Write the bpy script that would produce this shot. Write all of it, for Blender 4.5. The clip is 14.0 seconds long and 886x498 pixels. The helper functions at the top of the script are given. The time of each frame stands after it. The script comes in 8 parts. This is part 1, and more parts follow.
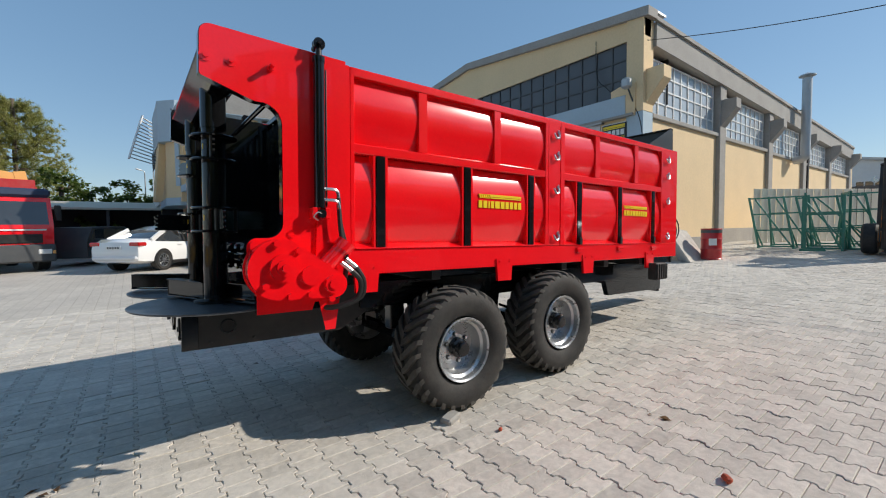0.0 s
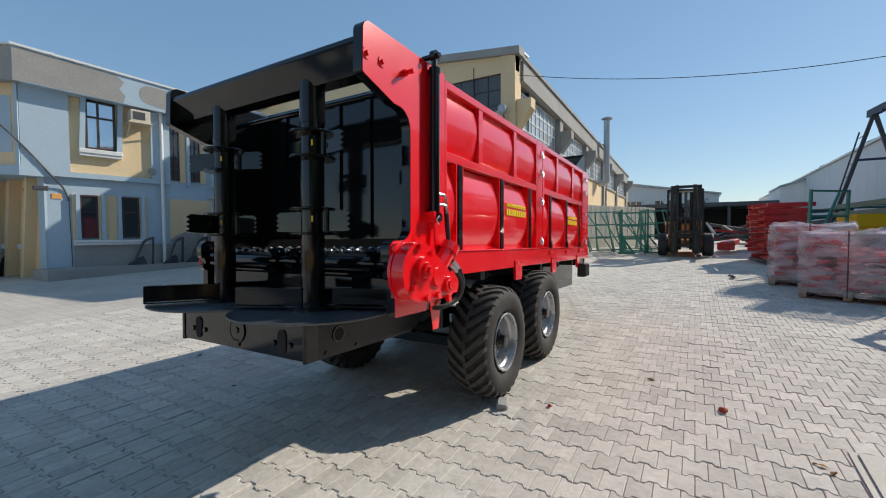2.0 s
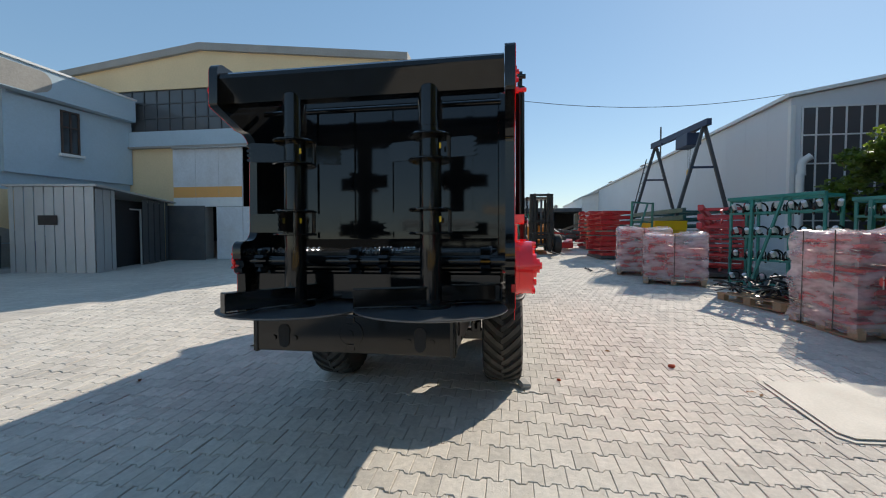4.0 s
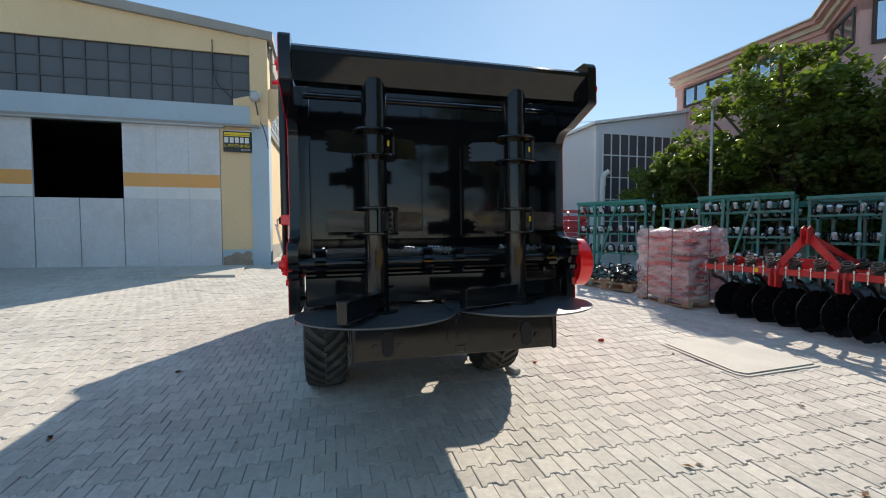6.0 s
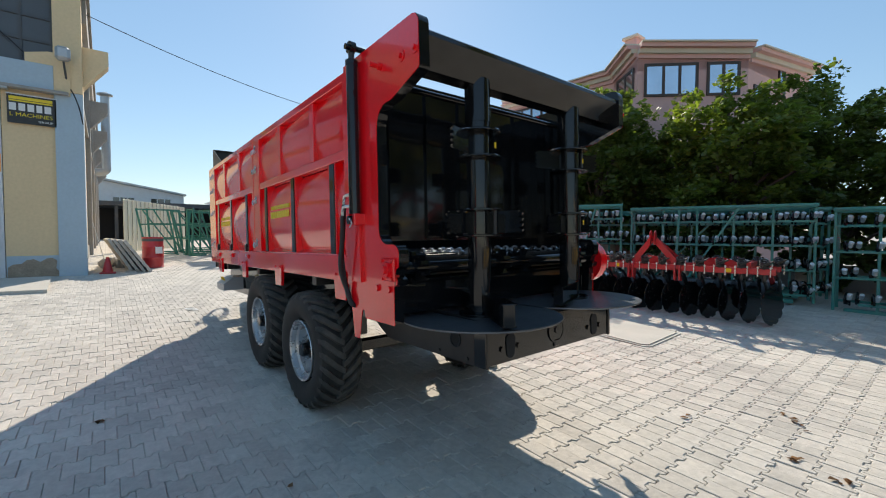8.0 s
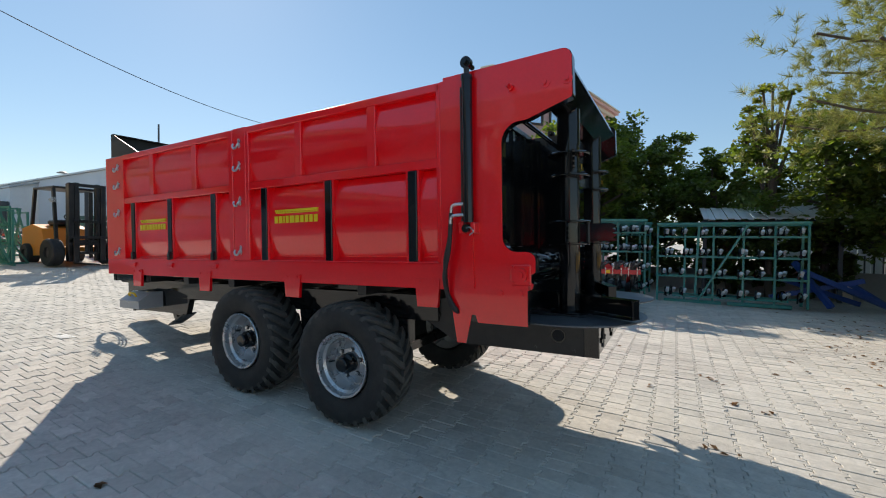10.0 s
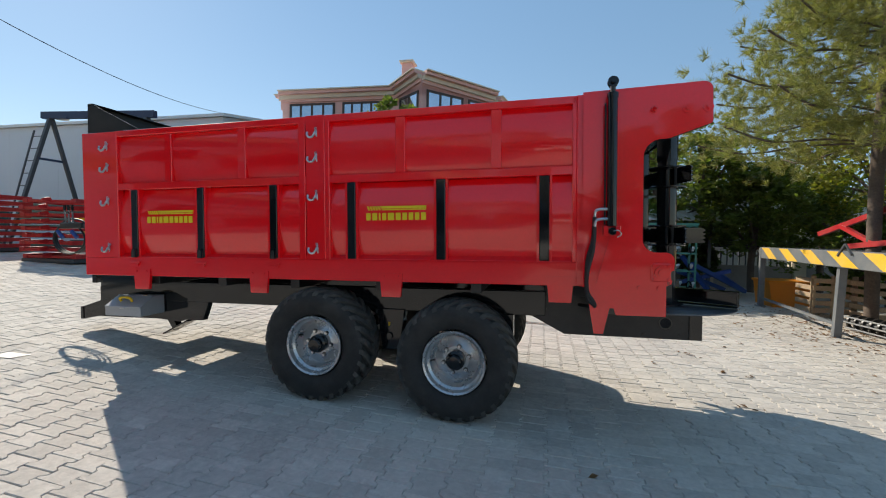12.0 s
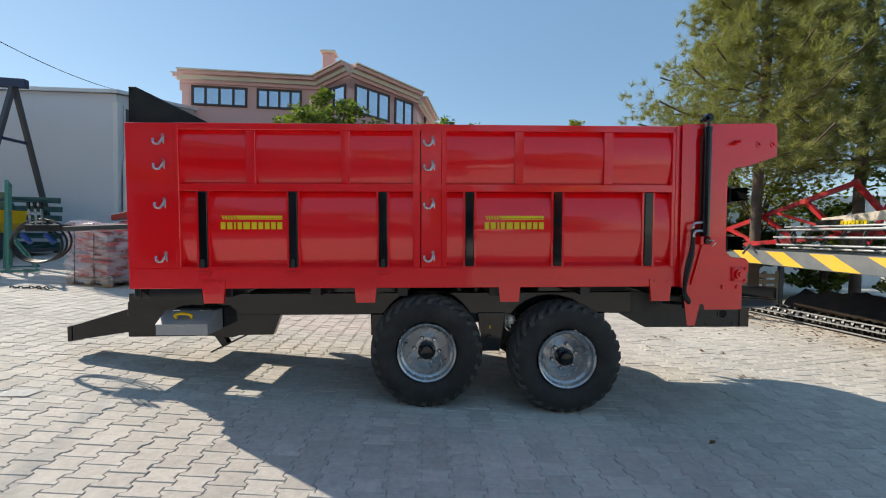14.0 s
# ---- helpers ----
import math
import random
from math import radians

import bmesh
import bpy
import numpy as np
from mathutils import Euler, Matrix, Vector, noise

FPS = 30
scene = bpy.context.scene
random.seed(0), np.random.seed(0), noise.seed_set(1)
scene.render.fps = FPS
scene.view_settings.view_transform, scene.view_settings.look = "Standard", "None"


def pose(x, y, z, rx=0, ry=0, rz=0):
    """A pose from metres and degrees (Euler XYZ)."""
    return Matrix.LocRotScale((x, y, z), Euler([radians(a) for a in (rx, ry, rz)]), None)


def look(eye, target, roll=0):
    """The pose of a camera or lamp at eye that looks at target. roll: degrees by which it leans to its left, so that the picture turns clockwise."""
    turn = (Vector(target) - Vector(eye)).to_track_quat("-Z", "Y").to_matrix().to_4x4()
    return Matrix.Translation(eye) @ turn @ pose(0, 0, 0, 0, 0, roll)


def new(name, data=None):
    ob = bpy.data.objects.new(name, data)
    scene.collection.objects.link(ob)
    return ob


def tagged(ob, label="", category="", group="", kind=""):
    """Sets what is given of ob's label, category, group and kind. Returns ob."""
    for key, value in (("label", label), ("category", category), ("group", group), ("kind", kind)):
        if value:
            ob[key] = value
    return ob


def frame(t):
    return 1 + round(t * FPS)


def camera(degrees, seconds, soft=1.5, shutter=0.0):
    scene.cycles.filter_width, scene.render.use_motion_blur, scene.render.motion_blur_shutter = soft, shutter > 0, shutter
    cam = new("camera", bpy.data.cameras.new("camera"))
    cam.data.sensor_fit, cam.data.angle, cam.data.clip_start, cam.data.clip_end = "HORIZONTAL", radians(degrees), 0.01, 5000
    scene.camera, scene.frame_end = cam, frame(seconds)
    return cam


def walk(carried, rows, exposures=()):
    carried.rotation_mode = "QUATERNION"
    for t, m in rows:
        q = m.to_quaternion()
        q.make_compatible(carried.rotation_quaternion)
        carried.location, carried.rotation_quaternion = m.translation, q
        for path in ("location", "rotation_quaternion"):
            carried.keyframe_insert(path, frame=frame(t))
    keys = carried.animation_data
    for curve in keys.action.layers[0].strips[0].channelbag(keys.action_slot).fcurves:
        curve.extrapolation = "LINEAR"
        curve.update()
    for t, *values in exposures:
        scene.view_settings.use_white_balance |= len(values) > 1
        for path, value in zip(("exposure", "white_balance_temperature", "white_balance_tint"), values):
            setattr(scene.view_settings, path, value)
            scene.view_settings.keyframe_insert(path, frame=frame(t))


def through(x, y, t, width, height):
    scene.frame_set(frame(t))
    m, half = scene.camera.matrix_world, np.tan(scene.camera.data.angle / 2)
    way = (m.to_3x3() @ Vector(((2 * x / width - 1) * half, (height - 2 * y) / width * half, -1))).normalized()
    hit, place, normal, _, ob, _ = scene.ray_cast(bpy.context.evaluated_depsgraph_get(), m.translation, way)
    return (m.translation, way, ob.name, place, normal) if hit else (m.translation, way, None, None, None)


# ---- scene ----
cam = camera(93.2, 14.0, 1.1)
PATH = [
    (0, (0.027, 0.041, 1.411), (1.220, 1.643, 1.310), -0.78),
    (0.5, (-0.322, 0.261, 1.418), (1.017, 1.744, 1.311), -0.67),
    (1, (-0.640, 0.526, 1.412), (0.831, 1.878, 1.307), -0.35),
    (1.5, (-0.975, 0.784, 1.404), (0.623, 1.984, 1.310), -0.22),
    (2, (-1.236, 1.075, 1.406), (0.478, 2.104, 1.332), -0.29),
    (4.5, (-2.049, 2.877, 1.411), (-0.054, 2.987, 1.328), -0.01),
    (5, (-2.055, 3.253, 1.413), (-0.059, 3.152, 1.326), -0.18),
    (5.5, (-2.025, 3.641, 1.402), (-0.050, 3.334, 1.323), -0.14),
    (6, (-1.958, 4.049, 1.414), (-0.025, 3.541, 1.331), -0.12),
    (6.5, (-1.807, 4.460, 1.417), (0.060, 3.748, 1.327), 0.10),
    (7, (-1.657, 4.777, 1.403), (0.126, 3.876, 1.314), 0.20),
    (7.5, (-1.487, 5.126, 1.404), (0.191, 4.041, 1.321), 0.30),
    (8, (-1.261, 5.445, 1.411), (0.295, 4.192, 1.338), 0.18),
    (8.5, (-1.062, 5.765, 1.402), (0.355, 4.355, 1.344), 0.15),
    (11, (0.570, 6.990, 1.423), (1.272, 5.117, 1.380), 0.89),
    (11.5, (0.933, 7.165, 1.430), (1.513, 5.252, 1.378), 0.99),
    (12, (1.354, 7.274, 1.431), (1.815, 5.328, 1.370), 1.19),
    (12.5, (1.780, 7.393, 1.430), (2.125, 5.424, 1.369), 1.48),
    (13, (2.208, 7.517, 1.453), (2.429, 5.530, 1.390), 1.46),
    (13.5, (2.663, 7.559, 1.477), (2.748, 5.562, 1.418), 1.34),
    (14, (3.114, 7.616, 1.488), (3.048, 5.619, 1.420), 1.30),
]
walk(cam, [(t, look(eye, target, roll)) for t, eye, target, roll in PATH],
     [(0.0, 0.24, 6900, 10), (2.2, 0.27, 6900, 10), (4.5, 0.50, 7200, 10), (6.0, 0.66, 7250, 10), (7.5, 0.66, 7250, 10), (8.5, 0.56, 7200, 10), (11.0, 0.50, 7200, 10), (14.0, 0.57, 7200, 10)])

# ---- world, sun, exposure ----
SUN_YAW, SUN_ELEV = -122.5, 34.0  # the way to the sun: yaw from +y, height over the horizon
sx, sy = -math.sin(radians(SUN_YAW)), math.cos(radians(SUN_YAW))
world = bpy.data.worlds.new("sky")
scene.world = world
world.use_nodes = True
wn = world.node_tree.nodes
sky = wn.new("ShaderNodeTexSky")
sky.sky_type = "NISHITA"
sky.sun_disc = False
sky.sun_elevation = radians(SUN_ELEV)
sky.sun_rotation = math.atan2(sx, sy)
sky.altitude, sky.air_density, sky.dust_density, sky.ozone_density = 1000.0, 1.25, 0.2, 1.6
wn["Background"].inputs["Strength"].default_value = 0.143
# clear deep-blue air: the haze towards the sun is thinner than the sky model has it
clear = wn.new("ShaderNodeMix")
clear.data_type = "RGBA"
clear.inputs["Factor"].default_value = 0.62
clear.inputs["B"].default_value = (0.70, 1.65, 3.0, 1)
world.node_tree.links.new(sky.outputs[0], clear.inputs["A"])
world.node_tree.links.new(clear.outputs["Result"], wn["Background"].inputs["Color"])

sun_data = bpy.data.lights.new("sun", "SUN")
sun_data.energy, sun_data.angle, sun_data.color = 3.7, radians(0.55), (1.0, 0.955, 0.89)
sun = new("sun", sun_data)
sun.matrix_world = look((sx * 30, sy * 30, 30 * math.tan(radians(SUN_ELEV))), (0, 0, 0))

# ---- materials ----
def mat(name, color, rough=0.6, metal=0.0, var=0.12, scale=3.0, fine=60.0, bump=0.0, bump_scale=None, coat=0.0,
        dust=0.0, dust_color=(0.42, 0.37, 0.30), spots=0.0, spec=0.5, per_object=0.0, per_island=0.0, world=False, grain=0.0):
    """A painted, metal, stone or dusty surface: base colour with variation at two scales, wear in the gloss, bump."""
    m = bpy.data.materials.new(name)
    m.use_nodes = True
    n, l = m.node_tree.nodes, m.node_tree.links
    b = n["Principled BSDF"]
    b.inputs["Metallic"].default_value = metal
    b.inputs["Coat Weight"].default_value = coat
    b.inputs["Coat Roughness"].default_value = 0.06
    b.inputs["Specular IOR Level"].default_value = spec
    co = n.new("ShaderNodeNewGeometry").outputs["Position"] if world else n.new("ShaderNodeTexCoord").outputs["Object"]
    big = n.new("ShaderNodeTexNoise")
    big.inputs["Scale"].default_value, big.inputs["Detail"].default_value = scale, 5.0
    small = n.new("ShaderNodeTexNoise")
    small.inputs["Scale"].default_value, small.inputs["Detail"].default_value = fine, 3.0
    for t in (big, small):
        l.new(co, t.inputs["Vector"])
    mix = n.new("ShaderNodeMath")
    mix.operation = "ADD"
    l.new(big.outputs["Fac"], mix.inputs[0])
    l.new(small.outputs["Fac"], mix.inputs[1])
    shift = n.new("ShaderNodeMapRange")
    shift.inputs["From Min"].default_value, shift.inputs["From Max"].default_value = 0.6, 1.4
    shift.inputs["To Min"].default_value, shift.inputs["To Max"].default_value = 1 - var, 1 + var
    l.new(mix.outputs[0], shift.inputs["Value"])
    tint = n.new("ShaderNodeVectorMath")
    tint.operation = "SCALE"
    tint.inputs[0].default_value = color
    l.new(shift.outputs[0], tint.inputs["Scale"])
    out = tint.outputs[0]
    for amount, source in ((per_object, "ShaderNodeObjectInfo"), (per_island, "ShaderNodeNewGeometry")):
        if amount:
            r = n.new(source)
            k = n.new("ShaderNodeMapRange")
            k.inputs["To Min"].default_value, k.inputs["To Max"].default_value = 1 - amount, 1 + amount
            l.new(r.outputs["Random" if source.endswith("Info") else "Random Per Island"], k.inputs["Value"])
            s = n.new("ShaderNodeVectorMath")
            s.operation = "SCALE"
            l.new(out, s.inputs[0])
            l.new(k.outputs[0], s.inputs["Scale"])
            out = s.outputs[0]
    if grain:  # scuffs and grit: sharp uneven mottling over the even variation
        g1 = n.new("ShaderNodeTexNoise")
        g1.inputs["Scale"].default_value, g1.inputs["Detail"].default_value, g1.inputs["Roughness"].default_value = 13.0, 9.0, 0.78
        g1.inputs["Distortion"].default_value = 1.2
        l.new(co, g1.inputs["Vector"])
        g2 = n.new("ShaderNodeMapRange")
        g2.inputs["From Min"].default_value, g2.inputs["From Max"].default_value = 0.32, 0.68
        g2.inputs["To Min"].default_value, g2.inputs["To Max"].default_value = 1 - grain, 1 + grain
        l.new(g1.outputs["Fac"], g2.inputs["Value"])
        g3 = n.new("ShaderNodeVectorMath")
        g3.operation = "SCALE"
        l.new(out, g3.inputs[0])
        l.new(g2.outputs[0], g3.inputs["Scale"])
        out = g3.outputs[0]
    if dust or spots:
        d = n.new("ShaderNodeTexNoise")
        d.inputs["Scale"].default_value, d.inputs["Detail"].default_value = scale * 0.7 + 0.3, 8.0
        d.inputs["Roughness"].default_value = 0.65
        l.new(co, d.inputs["Vector"])
        k = n.new("ShaderNodeMapRange")
        k.inputs["From Min"].default_value, k.inputs["From Max"].default_value = 0.42, 0.72
        k.inputs["To Max"].default_value = max(dust, spots)
        l.new(d.outputs["Fac"], k.inputs["Value"])
        mx = n.new("ShaderNodeMix")
        mx.data_type = "RGBA"
        l.new(k.outputs[0], mx.inputs["Factor"])
        l.new(out, mx.inputs["A"])
        mx.inputs["B"].default_value = (*dust_color, 1)
        out = mx.outputs["Result"]
        rr = n.new("ShaderNodeMapRange")
        rr.inputs["To Min"].default_value, rr.inputs["To Max"].default_value = rough, min(1, rough + 0.35)
        l.new(k.outputs[0], rr.inputs["Value"])
        l.new(rr.outputs[0], b.inputs["Roughness"])
    else:
        rr = n.new("ShaderNodeMapRange")
        rr.inputs["To Min"].default_value, rr.inputs["To Max"].default_value = max(0.02, rough * 0.8), min(1, rough * 1.2)
        l.new(big.outputs["Fac"], rr.inputs["Value"])
        l.new(rr.outputs[0], b.inputs["Roughness"])
    l.new(out, b.inputs["Base Color"])
    if bump:
        bt = n.new("ShaderNodeTexNoise")
        bt.inputs["Scale"].default_value, bt.inputs["Detail"].default_value = bump_scale or fine, 4.0
        l.new(co, bt.inputs["Vector"])
        bp = n.new("ShaderNodeBump")
        bp.inputs["Strength"].default_value, bp.inputs["Distance"].default_value = bump, 0.01
        bt.inputs["Roughness"].default_value = 0.5 if not grain else 0.75
        bt.inputs["Detail"].default_value = 4.0 if not grain else 8.0
        l.new(bt.outputs["Fac"], bp.inputs["Height"])
        l.new(bp.outputs[0], b.inputs["Normal"])
    return m


RED = mat("red_gloss_paint", (0.93, 0.006, 0.012), 0.22, var=0.05, coat=1.0, spec=0.4, bump=0.010, bump_scale=2.5)
RED.node_tree.nodes["Principled BSDF"].inputs["Coat IOR"].default_value = 1.47
RED.node_tree.nodes["Principled BSDF"].inputs["Coat Roughness"].default_value = 0.035
BLACK = mat("black_gloss_paint", (0.0075, 0.008, 0.009), 0.08, var=0.2, coat=0.15, spec=0.42, bump=0.012, bump_scale=3)
BLACK_SATIN = mat("black_satin_paint", (0.011, 0.011, 0.012), 0.36, var=0.25, dust=0.07)
DISC_STEEL = mat("dark_spinner_steel", (0.13, 0.14, 0.155), 0.36, metal=0.6, var=0.3, scale=4, dust=0.3, dust_color=(0.16, 0.17, 0.19))
RUBBER = mat("black_rubber", (0.016, 0.0155, 0.015), 0.7, var=0.25, scale=8, dust=0.35, dust_color=(0.10, 0.09, 0.08), bump=0.15)
RUBBER_WORN = mat("dusty_tread_rubber", (0.052, 0.049, 0.045), 0.85, var=0.3, scale=9, dust=0.7, dust_color=(0.14, 0.128, 0.112), bump=0.2)
HOSE = mat("hose_rubber", (0.012, 0.012, 0.013), 0.5, var=0.15)
RIM = mat("grey_rim_paint", (0.50, 0.51, 0.52), 0.27, metal=0.7, var=0.10, scale=8, dust=0.08)
STEEL = mat("zinc_steel", (0.60, 0.61, 0.62), 0.28, metal=0.95, var=0.15, scale=20)
TOOLBOX = mat("grey_box_paint", (0.36, 0.37, 0.385), 0.4, metal=0.2, var=0.06, dust=0.15)
YELLOW = mat("yellow_paint", (0.80, 0.50, 0.01), 0.45, var=0.05)
LETTER_YELLOW = mat("yellow_sticker", (0.86, 0.62, 0.02), 0.35, var=0.03)
GREEN = mat("teal_machine_paint", (0.020, 0.25, 0.215), 0.38, var=0.12, coat=0.2, dust=0.15)
RED_DULL = mat("red_machine_paint", (0.48, 0.018, 0.022), 0.35, var=0.12, coat=0.2, dust=0.12)
CONCRETE = mat("concrete", (0.34, 0.325, 0.30), 0.85, var=0.18, scale=1.2, fine=25, bump=0.25, dust=0.4, dust_color=(0.27, 0.255, 0.23))
FACADE_YELLOW = mat("yellow_render", (0.77, 0.58, 0.345), 0.85, var=0.08, scale=0.8, fine=18, bump=0.12, dust=0.12, dust_color=(0.58, 0.44, 0.29))
BARE_PLASTER = mat("bare_plaster", (0.34, 0.27, 0.20), 0.95, var=0.3, scale=6, fine=40, bump=0.3)
FACADE_BLUE = mat("pale_blue_render", (0.42, 0.53, 0.60), 0.85, var=0.07, scale=0.7, fine=20, bump=0.1, dust=0.2, dust_color=(0.33, 0.40, 0.45))
GATE_BLUE = mat("pale_gate_paint", (0.66, 0.68, 0.70), 0.6, var=0.10, scale=1.1, fine=14, bump=0.06, dust=0.55, dust_color=(0.47, 0.45, 0.42))
ORANGE = mat("orange_stripe", (0.82, 0.40, 0.12), 0.5, var=0.05)
WHITE = mat("white_paint", (0.76, 0.76, 0.74), 0.5, var=0.05, dust=0.12)
WHITE_CAR = mat("white_car_paint", (0.80, 0.80, 0.79), 0.18, var=0.02, coat=1.0)
# near-black that puts the shade of unlit insides, recesses and holes into colour
DARK = mat("painted_shade", (0.02, 0.02, 0.022), 0.9, var=0.2)
HALL_GREY = mat("grey_cladding", (0.66, 0.68, 0.70), 0.55, var=0.05, scale=0.4, dust=0.12, dust_color=(0.56, 0.57, 0.58))
PINK = mat("pink_render", (0.72, 0.42, 0.37), 0.85, var=0.06, scale=0.6, fine=15, bump=0.08)
CREAM = mat("cream_moulding", (0.66, 0.58, 0.46), 0.8, var=0.06)
TERRACOTTA = mat("terracotta", (0.42, 0.20, 0.12), 0.8, var=0.15)
CAN_ZINC = mat("bright_zinc_can", (0.80, 0.82, 0.84), 0.3, metal=0.35, var=0.1, scale=20)
BROWN = mat("brown_frame", (0.06, 0.035, 0.025), 0.5, var=0.15)
ZINC = mat("corrugated_zinc", (0.44, 0.46, 0.47), 0.42, metal=0.55, var=0.12, scale=1.5, dust=0.3, dust_color=(0.36, 0.34, 0.31))
WOOD = mat("pallet_wood", (0.40, 0.29, 0.18), 0.8, var=0.25, scale=5, fine=40, bump=0.2)
BARK = mat("bark", (0.12, 0.09, 0.07), 0.95, var=0.35, scale=6, fine=30, bump=0.6, bump_scale=18)
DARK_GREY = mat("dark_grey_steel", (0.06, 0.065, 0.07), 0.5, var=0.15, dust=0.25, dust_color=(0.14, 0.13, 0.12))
DARK_STRIPE = mat("slate_grey_paint", (0.13, 0.145, 0.155), 0.5, var=0.12, dust=0.25)
BLUE = mat("blue_machine_paint", (0.02, 0.07, 0.28), 0.45, var=0.12)
BLUE_DARK = mat("dark_blue_paint", (0.025, 0.04, 0.085), 0.5, var=0.12)
ORANGE_BIN = mat("orange_plastic", (0.72, 0.24, 0.02), 0.5, var=0.08)
SHEET_STEEL = mat("pale_steel_sheet", (0.52, 0.49, 0.43), 0.75, metal=0.0, var=0.14, scale=2, dust=0.35, dust_color=(0.46, 0.42, 0.36))
LIGHT_RED = mat("red_lens", (0.5, 0.01, 0.01), 0.15, var=0.02, coat=1.0)


def glass_mat(name, color=(0.03, 0.035, 0.04), rough=0.04, spec=0.8):
    m = bpy.data.materials.new(name)
    m.use_nodes = True
    n, l = m.node_tree.nodes, m.node_tree.links
    b = n["Principled BSDF"]
    t = n.new("ShaderNodeTexNoise")
    t.inputs["Scale"].default_value = 1.3
    l.new(n.new("ShaderNodeTexCoord").outputs["Object"], t.inputs["Vector"])
    k = n.new("ShaderNodeMix")
    k.data_type = "RGBA"
    k.inputs["A"].default_value = (*color, 1)
    k.inputs["B"].default_value = (*[c * 1.6 for c in color], 1)
    l.new(t.outputs["Fac"], k.inputs["Factor"])
    l.new(k.outputs["Result"], b.inputs["Base Color"])
    b.inputs["Roughness"].default_value = rough
    b.inputs["Specular IOR Level"].default_value = spec
    b.inputs["Coat Weight"].default_value = 0.6
    return m


GLASS = glass_mat("dark_window_glass")
GLASS_SKY = glass_mat("coated_window_glass", (0.42, 0.47, 0.52), 0.03, 1.0)
GLASS_SKY.node_tree.nodes["Principled BSDF"].inputs["Metallic"].default_value = 0.9
GLASS_DUSTY = glass_mat("dusty_window_glass", (0.055, 0.057, 0.060), 0.35, 0.4)
GLASS_PALE = glass_mat("pale_factory_glass", (0.30, 0.34, 0.37), 0.35, 0.5)


GROUND_KW = dict(var=0.15, scale=0.55, fine=22, bump=0.7, bump_scale=16, grain=0.16, dust=0.5, dust_color=(0.70, 0.65, 0.56), world=True)
STONE_COLOR = (0.53, 0.49, 0.435)
PAVER_ONE = mat("paving_stone_single", STONE_COLOR, 0.88, per_object=0.13, **GROUND_KW)
PAVER_MANY = mat("paving_stone", STONE_COLOR, 0.88, per_island=0.13, **GROUND_KW)
GROUND = mat("dusty_ground", (0.50, 0.46, 0.41), 0.9, **GROUND_KW)
_gn, _gl = GROUND.node_tree.nodes, GROUND.node_tree.links
_gb = _gn["Principled BSDF"]
_old = _gb.inputs["Base Color"].links[0].from_socket
_br = _gn.new("ShaderNodeTexBrick")
_br.inputs["Scale"].default_value = 1.0
_br.inputs["Brick Width"].default_value, _br.inputs["Row Height"].default_value = 0.13, 0.185
_br.inputs["Mortar Size"].default_value = 0.005
_br.offset = 0.0
_br.inputs["Color1"].default_value = (1, 1, 1, 1)
_br.inputs["Color2"].default_value = (0.90, 0.90, 0.89, 1)
_br.inputs["Mortar"].default_value = (0.68, 0.66, 0.63, 1)
_rot = _gn.new("ShaderNodeMapping")
_rot.inputs["Rotation"].default_value = (0, 0, radians(90))
_gl.new(_gn["Geometry"].outputs["Position"], _rot.inputs["Vector"])
_gl.new(_rot.outputs[0], _br.inputs["Vector"])
_mul = _gn.new("ShaderNodeMix")
_mul.data_type, _mul.blend_type = "RGBA", "MULTIPLY"
_mul.inputs["Factor"].default_value = 1.0
_gl.new(_old, _mul.inputs["A"])
_gl.new(_br.outputs["Color"], _mul.inputs["B"])
_gl.new(_mul.outputs["Result"], _gb.inputs["Base Color"])

# ---- builders ----
def ground_slope(x):
    """How steeply the yard climbs towards +x."""
    return 0.02 if x < 1.5 else 0.037 if x < 3.0 else 0.05


def ground_z(x, y):
    """The yard climbs gently towards +x and, past the trailer, towards +y."""
    x = min(max(x, -8.0), 17.0)
    return 0.024 + 0.02 * min(x - 1.5, 0.0) + 0.037 * min(max(x - 1.5, 0.0), 1.5) + 0.05 * max(x - 3.0, 0.0) + 0.01 * min(max(y - 6.0, 0.0), 18.0)


def settle(obs, pivot, shift, yaw=0.0, scale=1.0, towards=None, ground=True):
    """Set a group of things in its place in the yard: turned and sized about a pivot, moved, and drawn towards a point by a share."""
    m = pose(pivot[0] + shift[0], pivot[1] + shift[1], pivot[2] + shift[2], 0, 0, yaw) @ Matrix.Scale(scale, 4) @ Matrix.Translation([-v for v in pivot])
    if towards:
        px, py, share = towards
        m = Matrix.Translation((px, py, 0)) @ Matrix.Scale(share, 4) @ Matrix.Translation((-px, -py, 0)) @ m
    for ob in obs:
        was = ob.matrix_world.copy()
        lift = was.translation.z - ground_z(was.translation.x, was.translation.y)
        now = m @ was
        if ground:
            now.translation.z = ground_z(now.translation.x, now.translation.y) + lift * m.to_scale().x
        ob.matrix_world = now


def things_named(*names):
    return [ob for ob in list(scene.objects) if ob.parent is None and ob.name.partition(".")[0] in names]


def finish(me, smooth=32):
    for p in me.polygons:
        p.use_smooth = True
    me.set_sharp_from_angle(angle=radians(smooth))
    return me


def thing(name, x, y, z=None, turn=0, label="", category="", group="", kind=""):
    """An Empty at a thing's base; its parts are in its own metres."""
    ob = new(name)
    ob.matrix_world = pose(x, y, ground_z(x, y) if z is None else z, 0, 0, turn)
    return tagged(ob, label, category, group, kind)


